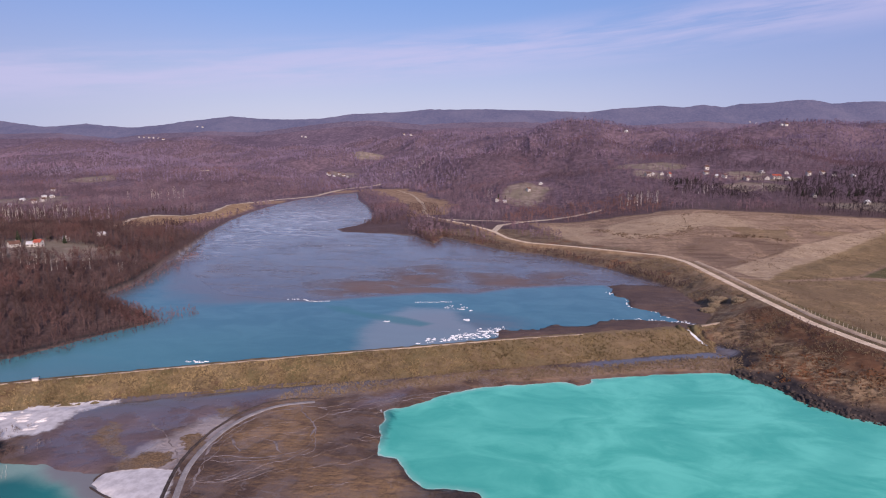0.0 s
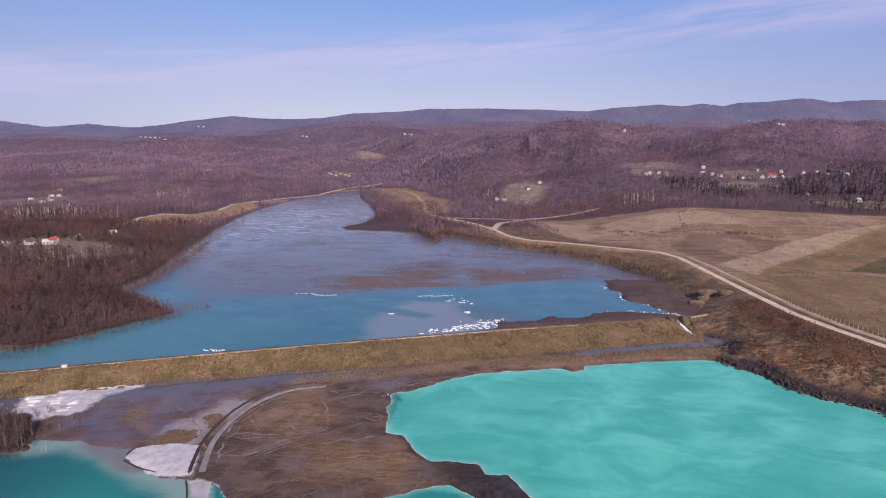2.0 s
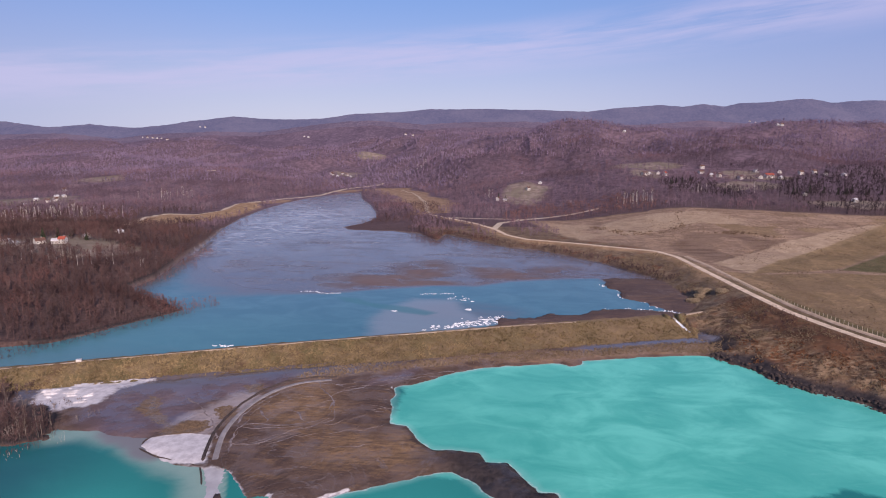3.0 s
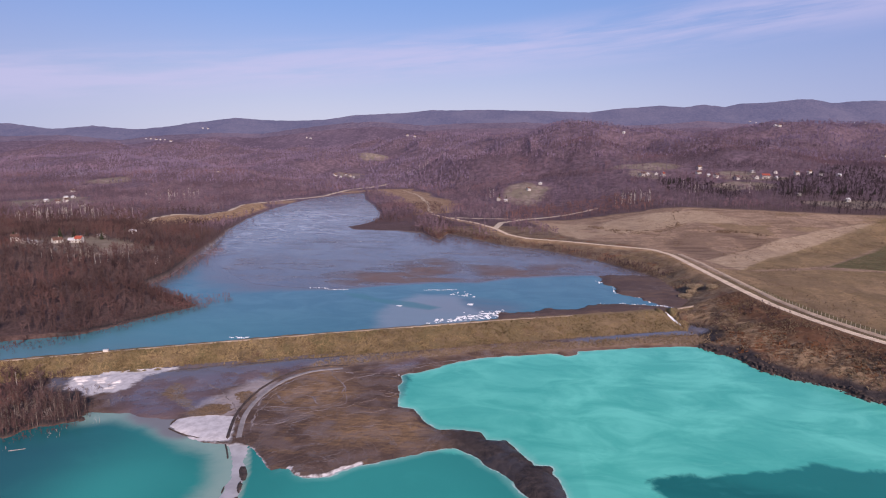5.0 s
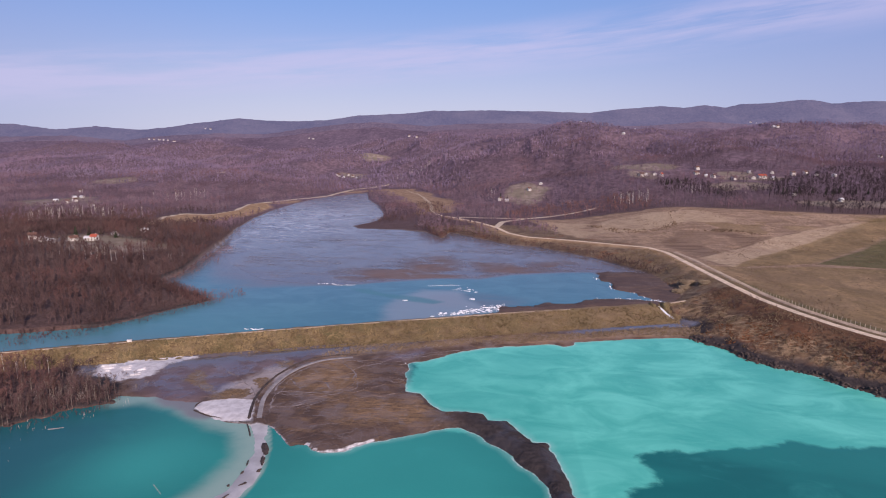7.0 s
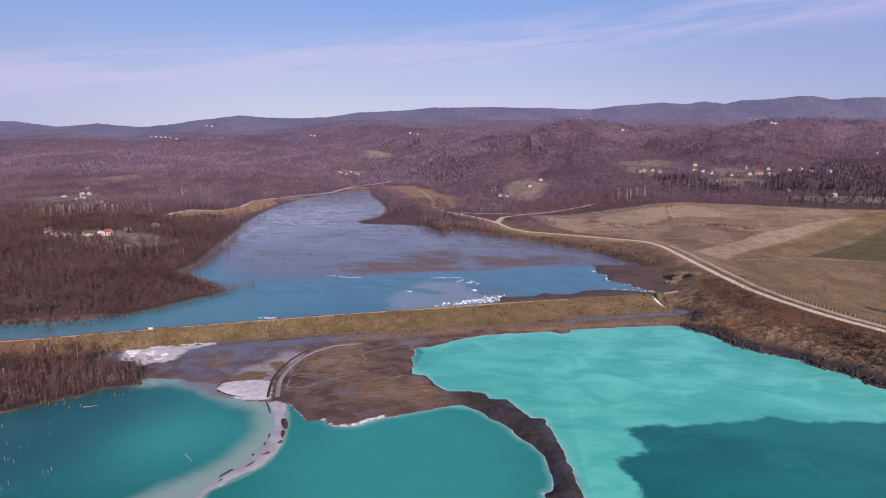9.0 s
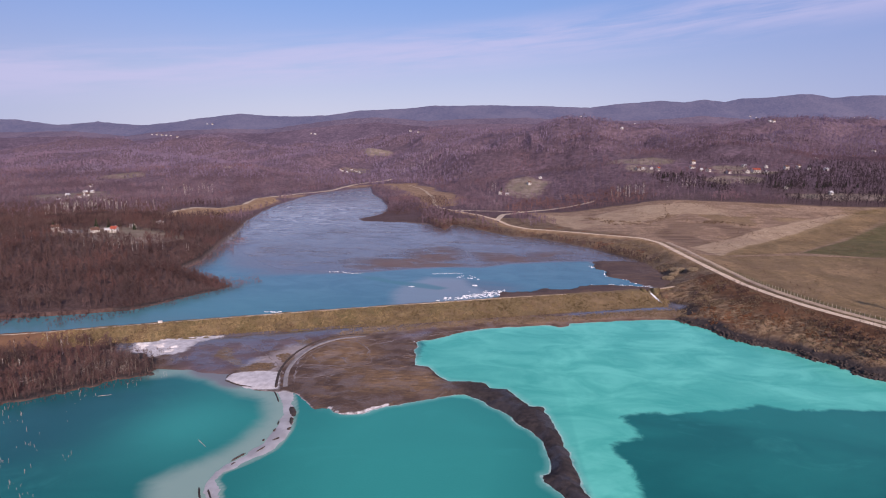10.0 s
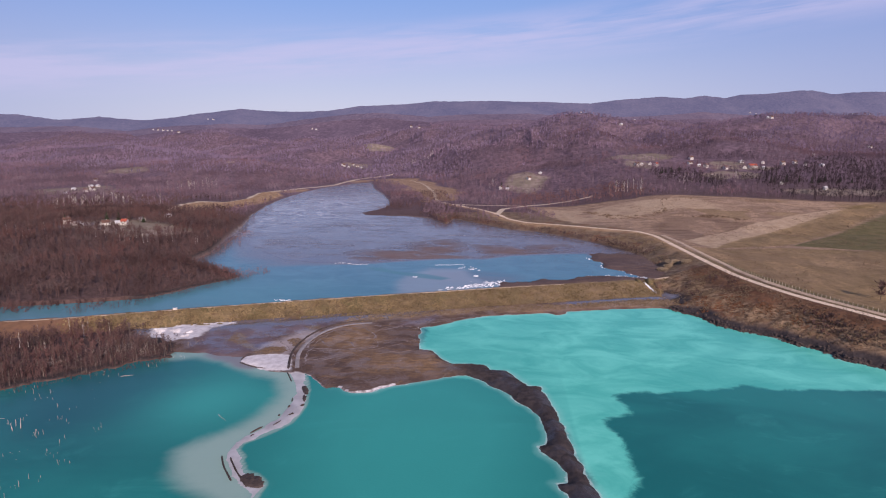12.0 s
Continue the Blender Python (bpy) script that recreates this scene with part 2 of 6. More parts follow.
def terrain(x, y):
    """Ground height and the covers of the ground at plan points."""
    jag = 1.5 * fbm(x, y, 9, 3, 3) + 0.9 * fbm(x, y, 2.6, 2, 4)
    teeth = fbm(x, y, 6.5, 3, 6)
    s_low = sdf(x, y, LOW_BASIN) + 2.2 * jag * smooth(-140, -152, x) + (2.6 * teeth + 0.7 * jag) * smooth(98, 110, x)
    on_pier = smooth(-60, -66, x) * smooth(150, 140, y)
    s_flat = sdf(x, y, LAND_FLAT) + (0.45 * jag + 1.3 * teeth) * (1 - 0.7 * on_pier)
    s_up = sdf(x, y, UP_BASIN) + jag * smooth(300, 500, y)
    d_road, at = seg_dist(x, y, ROAD)
    road_z = np.interp(at, range(len(ROAD_Z)), ROAD_Z)
    d_basin = np.minimum(np.maximum(-s_low + jag * 0.8, 0), np.maximum(-s_up, 0))
    over = y - np.interp(x, [p[0] for p in DAM_CREST], [p[1] for p in DAM_CREST])
    edge = 0.3 + (UP_Z + 0.1) * smooth(-22, 4, over)

    # land outside the basins
    east_line = np.interp(y, [p[1] for p in ROAD], [p[0] for p in ROAD])
    beyond = smooth(-6, 8, x - east_line) * smooth(-200, 60, y)
    t = d_basin / (d_basin + d_road + 0.5)
    bank = edge + (road_z - edge) * smooth(0.0, 1.0, t ** 0.8)
    bank = bank + np.minimum(d_basin, 1.6) * 0.2 * (1 - t) + 0.6 * smooth(0, 1.3, d_basin) * (1 - t)
    lumps = 1.1 * fbm(x, y, 14, 4, 31) * smooth(1, 10, d_basin) * smooth(2, 9, d_road)
    field = road_z + 0.2 + 0.09 * np.clip(y - 480, 0, 520) * smooth(60, 230, x) - 0.02 * np.clip(y - 1000, 0, 600) * smooth(60, 230, x)
    knoll = 13 * np.exp(-((x + 375) / 120) ** 2 - ((y - 440) / 120) ** 2)
    west = edge + 0.4 + np.clip(d_basin * 0.03, 0, 3.0) + knoll + 1.2 * fbm(x, y, 60, 3, 12)
    is_east = smooth(-30, 30, x - (-60 + 0.0 * y)) * (1 - smooth(560, 640, y)) + smooth(-130, -30, x + 0.12 * (y - 640)) * smooth(560, 640, y)
    is_east = np.clip(is_east, 0, 1)
    far_east = 9.5 + 0.09 * np.clip(y - 700, 0, 400) * smooth(60, 230, x)
    east = np.where(y < 640, bank * (1 - beyond) + field * beyond, 0)
    east = east + lumps * (1 - beyond)
    fade = smooth(560, 700, y)
    east = np.where(y < 560, east, (bank * (1 - beyond) + field * beyond) * (1 - fade) + np.maximum(far_east, field * beyond) * fade)
    land = west * (1 - is_east) + east * is_east
    corridor = smooth(35, 170, seg_dist(x, y, [(-83, 733), (-110, 900), (-170, 1120), (-215, 1190)])[0])
    land = land + hills(x, y) * smooth(620, 1150, y - 0.1 * np.abs(x)) * smooth(5, 160, d_basin) * corridor
    tongue = sdf(x, y, TONGUE)
    land = np.where(tongue > -8, np.maximum(land, UP_Z + np.clip((tongue + 8) * 0.35, 0, 4.0)), land)
    land = np.maximum(land, np.where(y < 120, 0.8 + 0.1 * np.clip(d_basin, 0, 300), -5))

    # lower basin: ponds, mud flat, spit and pier
    wet = np.minimum(s_low, -s_flat)
    flat_z = 0.55 + 0.45 * smooth(0, 6, s_flat) + 0.10 * fbm(x, y, 6, 3, 41) + 0.15 * fbm(x, y, 28, 3, 42)
    pier = smooth(-60, -66, x) * smooth(150, 140, y)
    spit = smooth(-30, 0, x + 0.3 * (165 - y)) * smooth(172, 160, y)
    flat_z = flat_z - pier * 0.55 + spit * 0.7 * smooth(0, 3, s_flat)
    low = np.where(s_flat > 0, np.minimum(flat_z, s_flat * 0.45), -np.clip(wet * 0.45, 0, 2.2))
    # upper basin: open water by the dam, mud flats above it
    teal = sdf(x, y, TEAL) + 2.5 * fbm(x, y, 26, 4, 51)
    mud_e = np.maximum(sdf(x, y, MUD_EAST), sdf(x, y, MUD_BEACH)) + jag + 8 * fbm(x, y, 15, 5, 53)
    chan = fbm(x * 0.45 + y * 0.12, y, 16, 4, 52)
    mud = UP_Z + 0.06 + 0.03 * chan + 0.06 * smooth(0, 60, -teal)
    bed = UP_Z - np.clip(teal * 0.12, -0.3, 1.5)
    up = np.where(teal > 0, np.minimum(bed, mud), mud)
    up = np.where(mud_e > 0, UP_Z + 0.08 + np.clip(mud_e * 0.12, 0, 0.9) + 0.15 * fbm(x, y, 8, 3, 55), up)
    z = np.where(s_low > 0, low, np.where(s_up > 0, up, land))
    # the strip under the dam
    strip = (s_low <= 0) & (s_up <= 0) & (y < 330) & (x < 108) & (x > -330) & (seg_dist(x, y, DAM_CREST)[0] < 34)
    z = np.where(strip, np.minimum(land, 1.0), z)
    z = np.where(d_road < 9, z * smooth(3, 9, d_road) + road_z * (1 - smooth(3, 9, d_road)), z)
    return dict(z=z, s_low=s_low, s_flat=s_flat, s_up=s_up, wet=wet, teal=teal, mud_e=mud_e, d_road=d_road, beyond=beyond, is_east=is_east,
                d_basin=d_basin, tongue=tongue, strip=strip)


def mesh_of(name, verts, faces, smooth_shade=True):
    """A mesh from arrays of corners and of triangles or quads."""
    verts, faces = np.asarray(verts, np.float32), np.asarray(faces, np.int32)
    me = bpy.data.meshes.new(name)
    n, k = faces.shape
    me.vertices.add(len(verts))
    me.vertices.foreach_set("co", verts.ravel())
    me.loops.add(n * k)
    me.loops.foreach_set("vertex_index", faces.ravel())
    me.polygons.add(n)
    me.polygons.foreach_set("loop_start", np.arange(0, n * k, k, dtype=np.int32))
    me.polygons.foreach_set("use_smooth", np.full(n, smooth_shade))
    me.update(calc_edges=True)
    return me


def give(me, name, values):
    a = me.attributes.new(name, "FLOAT", "POINT")
    a.data.foreach_set("value", np.asarray(values, np.float32).ravel())


def grid_faces(rows, cols):
    i = np.arange(rows * cols).reshape(rows, cols)
    return np.stack([i[:-1, :-1], i[:-1, 1:], i[1:, 1:], i[1:, :-1]], -1).reshape(-1, 4)


# ---------------------------------------------------------------- materials
def material(name, rough=0.8, spec=0.3):
    m = bpy.data.materials.new(name)
    m.use_nodes = True
    n = Nodes(m.node_tree)
    b = m.node_tree.nodes["Principled BSDF"]
    b.inputs["Roughness"].default_value = rough
    b.inputs["Specular IOR Level"].default_value = spec
    return m, n, b


def bump(n, b, height, strength=0.5, distance=0.1):
    k = n.add("ShaderNodeBump")
    k.inputs["Strength"].default_value, k.inputs["Distance"].default_value = strength, distance
    n.put(k, "Height", height)
    n.put(b, "Normal", k.outputs[0])


def mottled(name, dark, light, scale=1.0, fine=8.0, rough=0.85, relief=0.05, island=0.0, spec=0.2):
    """A dull natural surface with colour drifting at two sizes and a fine relief."""
    m, n, b = material(name, rough, spec)
    p = n.place()
    big, small = n.noise(scale, 5.0, p), n.noise(fine, 4.0, p)
    f = n.ramp(n.math("ADD", n.math("MULTIPLY", big, 0.65), n.math("MULTIPLY", small, 0.35)), 0.32, 0.68)
    if island:
        r = n.add("ShaderNodeNewGeometry").outputs["Random Per Island"]
        f = n.math("ADD", n.math("MULTIPLY", f, 1 - island), n.math("MULTIPLY", r, island))
    n.put(b, "Base Color", n.mix(f, dark, light))
    if relief:
        bump(n, b, small, 0.6, relief)
    return m


def ground_material():
    m, n, b = material("ground", 0.9, 0.2)
    p = n.place()
    n40, n9, n2, n05 = n.noise(0.025, 5.0, p), n.noise(0.11, 5.0, p), n.noise(0.5, 5.0, p), n.noise(2.4, 4.0, p)
    # scrub and bare brown earth
    col = n.mix(n.ramp(n9, 0.35, 0.65), (0.12, 0.074, 0.05), (0.19, 0.128, 0.085))
    col = n.mix(n.math("MULTIPLY", n.ramp(n2, 0.45, 0.7), 0.6), col, (0.23, 0.18, 0.115))
    col = n.mix(n.math("MULTIPLY", n.ramp(n.noise(0.05, 4.0, p), 0.54, 0.66), 0.7), col, (0.2, 0.085, 0.042))
    fib = n.noise(1.0, 6.0, n.place((0.07, 0.17, 0.2), radians(35)), 0.68, 2.4)
    col = n.mix(n.math("MULTIPLY", n.ramp(fib, 0.54, 0.64), 0.65), col, (0.30, 0.225, 0.15))
    col = n.mix(n.math("MULTIPLY", n.ramp(fib, 0.46, 0.36), 0.55), col, (0.07, 0.046, 0.036))
    # upper bank: red soil, with the slope's shade darkened into its colour
    col = n.mix(n.math("MULTIPLY", n.attr("redsoil_shade"), n.ramp(n2, 0.3, 0.6, 0.35, 0.9)), col, n.mix(n.ramp(n9, 0.4, 0.6), (0.08, 0.04, 0.027), (0.15, 0.076, 0.047)))
    col = n.mix(n.math("MULTIPLY", n.attr("chaff"), n.ramp(fib, 0.47, 0.6)), col, (0.29, 0.21, 0.145))
    # woodland floor: brown nearby, violet distance haze put into the far colour
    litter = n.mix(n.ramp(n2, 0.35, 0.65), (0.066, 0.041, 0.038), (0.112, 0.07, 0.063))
    litter = n.mix(n.attr("far_haze"), litter, n.mix(n.ramp(n9, 0.35, 0.65), (0.1, 0.066, 0.082), (0.17, 0.114, 0.142)))
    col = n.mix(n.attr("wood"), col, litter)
    # dry meadow and ploughed strips
    furrow = n.noise(1.0, 3.0, n.place((0.03, 0.14, 0.1), radians(-38)))
    mead = n.mix(n.ramp(n9, 0.3, 0.7), (0.255, 0.17, 0.118), (0.385, 0.265, 0.188))
    mead = n.mix(n.math("MULTIPLY", n.ramp(furrow, 0.42, 0.58), 0.55), mead, (0.165, 0.098, 0.066))
    mead = n.mix(n.math("MULTIPLY", n.ramp(n.noise(0.035, 6.0, p, 0.65, 0.8), 0.52, 0.64), 0.5), mead, (0.14, 0.082, 0.06))
    stub = n.noise(0.32, 6.0, p, 0.72)
    hay = n.noise(1.0, 7.0, n.place((0.04, 0.022, 0.1), radians(-12)), 0.72, 0.8)
    mead = n.mix(n.math("MULTIPLY", n.ramp(hay, 0.5, 0.62), 0.55), mead, (0.43, 0.29, 0.19))
    mead = n.mix(n.math("MULTIPLY", n.ramp(stub, 0.52, 0.66), 0.6), mead, (0.13, 0.085, 0.058))
    col = n.mix(n.attr("meadow"), col, mead)
    straw = n.mix(n.ramp(n9, 0.35, 0.65), (0.34, 0.238, 0.158), (0.49, 0.36, 0.245))
    col = n.mix(n.math("MULTIPLY", n.attr("straw"), n.ramp(n40, 0.3, 0.5, 0.45, 1.0)), col, straw)
    turned = n.mix(n.ramp(furrow, 0.4, 0.62), (0.15, 0.094, 0.066), (0.225, 0.148, 0.105))
    col = n.mix(n.attr("plough"), col, turned)
    green = n.mix(n.ramp(n9, 0.35, 0.7), (0.135, 0.1, 0.046), (0.22, 0.158, 0.08))
    green = n.mix(n.math("MULTIPLY", n.ramp(furrow, 0.45, 0.6), 0.5), green, (0.23, 0.168, 0.1))
    sward = n.noise(1.0, 6.0, n.place((0.05, 0.035, 0.1), radians(-12)), 0.7, 0.6)
    green = n.mix(n.math("MULTIPLY", n.ramp(sward, 0.52, 0.64), 0.6), green, (0.29, 0.205, 0.108))
    green = n.mix(n.math("MULTIPLY", n.ramp(sward, 0.48, 0.36), 0.65), green, (0.085, 0.07, 0.034))
    green = n.mix(n.math("MULTIPLY", n.ramp(n05, 0.5, 0.7), 0.3), green, (0.25, 0.19, 0.12))
    green = n.mix(n.math("MULTIPLY", n.ramp(hay, 0.52, 0.64), 0.5), green, (0.33, 0.235, 0.125))
    green = n.mix(n.math("MULTIPLY", n.ramp(stub, 0.54, 0.68), 0.5), green, (0.085, 0.072, 0.035))
    col = n.mix(n.attr("green"), col, green)
    olive = n.mix(n.ramp(n9, 0.35, 0.7), (0.095, 0.082, 0.036), (0.15, 0.122, 0.058))
    col = n.mix(n.attr("olive"), col, olive)
    speck = n.math("MULTIPLY", n.ramp(n.math("ADD", n.math("MULTIPLY", n2, 0.5), n.math("MULTIPLY", n9, 0.5)), 0.5, 0.62), n.math("MULTIPLY", n.attr("meadow"), 0.5))
    col = n.mix(speck, col, (0.12, 0.08, 0.05))
    col = n.mix(n.math("MULTIPLY", n.ramp(n05, 0.55, 0.75), n.math("MULTIPLY", n.attr("meadow"), 0.35)), col, (0.42, 0.32, 0.21))
    gold = n.mix(n.ramp(n9, 0.35, 0.68), (0.26, 0.16, 0.09), (0.4, 0.265, 0.155))
    col = n.mix(n.attr("gold"), col, gold)
    col = n.mix(n.math("ADD", n.attr("green"), n.math("ADD", n.attr("redsoil_shade"), n.attr("chaff")), True), col, (1.04, 0.97, 0.87), "MULTIPLY")
    glade = n.mix(n.ramp(n9, 0.38, 0.62), (0.18, 0.142, 0.122), (0.28, 0.222, 0.19))
    glade = n.mix(n.math("MULTIPLY", n.ramp(n.noise(0.03, 4.0, p), 0.48, 0.58), 0.6), glade, (0.165, 0.145, 0.108))
    col = n.mix(n.math("MULTIPLY", n.attr("glade"), 0.85), col, glade)
    # mud: dark, wet in hollows, with dry sedge, pale sand and rills
    ripp = n.noise(1.0, 6.0, n.place((0.05, 0.19, 0.1), radians(14)), 0.66, 1.3)
    scrape = n.noise(1.0, 5.0, n.place((0.1, 0.7, 0.1), radians(12)), 0.62, 0.6)
    mudc = n.mix(n.ramp(n9, 0.3, 0.7), (0.082, 0.052, 0.044), (0.135, 0.086, 0.066))
    mudc = n.mix(n.math("MULTIPLY", n.ramp(ripp, 0.5, 0.66), 0.6), mudc, (0.215, 0.13, 0.072))
    mudc = n.mix(n.math("MULTIPLY", n.attr("tan"), n.ramp(n.math("ADD", n.math("MULTIPLY", scrape, 0.6), n.math("MULTIPLY", n2, 0.4)), 0.38, 0.6, 0.15, 1.0)), mudc, (0.285, 0.172, 0.09))
    mudc = n.mix(n.math("MULTIPLY", n.ramp(n2, 0.5, 0.7), 0.35), mudc, (0.05, 0.038, 0.036))
    mudc = n.mix(n.math("MULTIPLY", n.ramp(n05, 0.52, 0.72), 0.3), mudc, (0.18, 0.122, 0.082))
    black = n.mix(n.ramp(n2, 0.3, 0.7), (0.033, 0.027, 0.028), (0.058, 0.046, 0.045))
    mudc = n.mix(n.attr("dark"), mudc, black)
    mudc = n.mix(n.attr("lilac"), mudc, n.mix(n.ramp(n40, 0.36, 0.66), (0.115, 0.08, 0.09), (0.165, 0.118, 0.124)))
    sand = n.ramp(n.math("ADD", n.math("ADD", n.attr("sand"), n.math("MULTIPLY", n.math("SUBTRACT", n9, 0.5), 0.9)), n.math("MULTIPLY", n.math("SUBTRACT", n2, 0.5), 0.5)), 0.3, 0.95)
    mudc = n.mix(n.math("MULTIPLY", sand, 0.85), mudc, (0.36, 0.31, 0.31))
    sedge = n.ramp(n.math("ADD", n.math("ADD", n.attr("sedge"), n.math("MULTIPLY", n.math("SUBTRACT", n9, 0.5), 1.1)), n.math("MULTIPLY", n.math("SUBTRACT", n2, 0.5), 1.2)), 0.4, 0.62)
    mudc = n.mix(sedge, mudc, n.mix(n.ramp(n05, 0.35, 0.65), (0.1, 0.062, 0.038), (0.235, 0.15, 0.085)))
    vein = n.math("ABSOLUTE", n.math("SUBTRACT", n.noise(0.045, 5.0, p, 0.6, 1.5), 0.5))
    mudc = n.mix(n.math("MULTIPLY", n.attr("thatch"), n.ramp(n2, 0.32, 0.6, 0.4, 0.95)), mudc, n.mix(n.ramp(n05, 0.35, 0.65), (0.19, 0.125, 0.09), (0.31, 0.215, 0.155)))
    veins = n.math("MULTIPLY", n.math("MULTIPLY", n.ramp(vein, 0.014, 0.002), n.ramp(n40, 0.4, 0.6)), n.math("SUBTRACT", 0.4, n.math("MULTIPLY", n.attr("dark"), 0.4), True))
    mudc = n.mix(veins, mudc, (0.24, 0.205, 0.205))
    col = n.mix(n.attr("mud"), col, mudc)
    rill = n.noise(1.0, 5.0, n.place((0.011, 0.03, 0.1), radians(10)), 0.55, 1.0)
    flat = n.mix(n.ramp(n40, 0.35, 0.65), (0.095, 0.082, 0.095), (0.125, 0.102, 0.105))
    flat = n.mix(n.math("MULTIPLY", n.ramp(rill, 0.42, 0.66), 0.42), flat, (0.16, 0.118, 0.108))
    ochre = n.math("MULTIPLY", n.attr("ochre"), n.ramp(n.noise(0.035, 6.0, n.place((0.7, 1.4, 1)), 0.62, 0.8), 0.36, 0.6))
    flat = n.mix(n.math("MULTIPLY", ochre, 0.75), flat, (0.2, 0.135, 0.125))
    fan = n.noise(1.0, 7.0, n.place((0.03, 0.045, 0.1), radians(24)), 0.7, 1.6)
    flat = n.mix(n.math("MULTIPLY", n.ramp(fan, 0.52, 0.66), 0.3), flat, (0.08, 0.07, 0.08))
    flat = n.mix(n.math("MULTIPLY", n.ramp(fan, 0.45, 0.36), 0.45), flat, (0.185, 0.168, 0.175))
    # blue-white streaks: sky reflected in shallow water, painted into the colour
    sky_streak = n.noise(1.0, 5.0, n.place((0.035, 0.045, 0.1), radians(24)), 0.65, 1.8)
    flat = n.mix(n.math("MULTIPLY", n.math("MULTIPLY", n.ramp(sky_streak, 0.5, 0.62), n.attr("sky_film")), 0.95), flat, (0.36, 0.38, 0.44))
    col = n.mix(n.attr("silt"), col, flat)
    ash = n.mix(n.ramp(n2, 0.25, 0.7), (0.42, 0.395, 0.41), (0.6, 0.575, 0.59))
    edge = n.math("ADD", n.attr("crust"), n.math("MULTIPLY", n.math("SUBTRACT", n2, 0.5), 0.9))
    white = n.ramp(edge, 0.28, 0.8)
    ash = n.mix(n.attr("pier"), ash, n.mix(n.ramp(n9, 0.35, 0.65), (0.3, 0.3, 0.318), (0.43, 0.43, 0.456)))
    col = n.mix(white, col, ash)
    grav = n.mix(n.ramp(n05, 0.3, 0.7), (0.42, 0.33, 0.25), (0.62, 0.52, 0.4))
    col = n.mix(n.ramp(n.math("ADD", n.attr("gravel"), n.math("MULTIPLY", n.math("SUBTRACT", n2, 0.5), 0.7)), 0.35, 0.6), col, grav)
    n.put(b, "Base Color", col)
    wet = n.math("MULTIPLY", n.math("ADD", n.attr("silt"), n.math("ADD", n.math("MULTIPLY", n.attr("lilac"), 0.38), n.math("MULTIPLY", n.attr("damp"), n.ramp(n9, 0.4, 0.6)))), n.math("SUBTRACT", 1.0, white), True)
    wet = n.math("MULTIPLY", wet, n.math("SUBTRACT", 1.0, n.math("MULTIPLY", n.math("MULTIPLY", ochre, n.attr("silt")), 0.75)))
    wet = n.math("MULTIPLY", wet, n.math("SUBTRACT", 1.0, n.math("MULTIPLY", n.ramp(fan, 0.5, 0.62), 0.1)))
    n.put(b, "Roughness", n.ramp(n.math("MULTIPLY", wet, n.ramp(rill, 0.7, 0.36, 0.74, 1.0)), 0.0, 1.0, 0.92, 0.12))
    n.put(b, "Specular IOR Level", n.ramp(wet, 0.0, 1.0, 0.15, 0.5))
    dry = n.math("MULTIPLY", n.math("SUBTRACT", 1.0, n.math("MULTIPLY", wet, 0.9)), n.math("SUBTRACT", 1.0, n.math("MULTIPLY", white, 0.85)))
    bump(n, b, n.math("MULTIPLY", n.math("ADD", n.math("MULTIPLY", n2, 1.0), n.math("MULTIPLY", n05, 0.4)), dry), 0.8, 0.7)
    return m


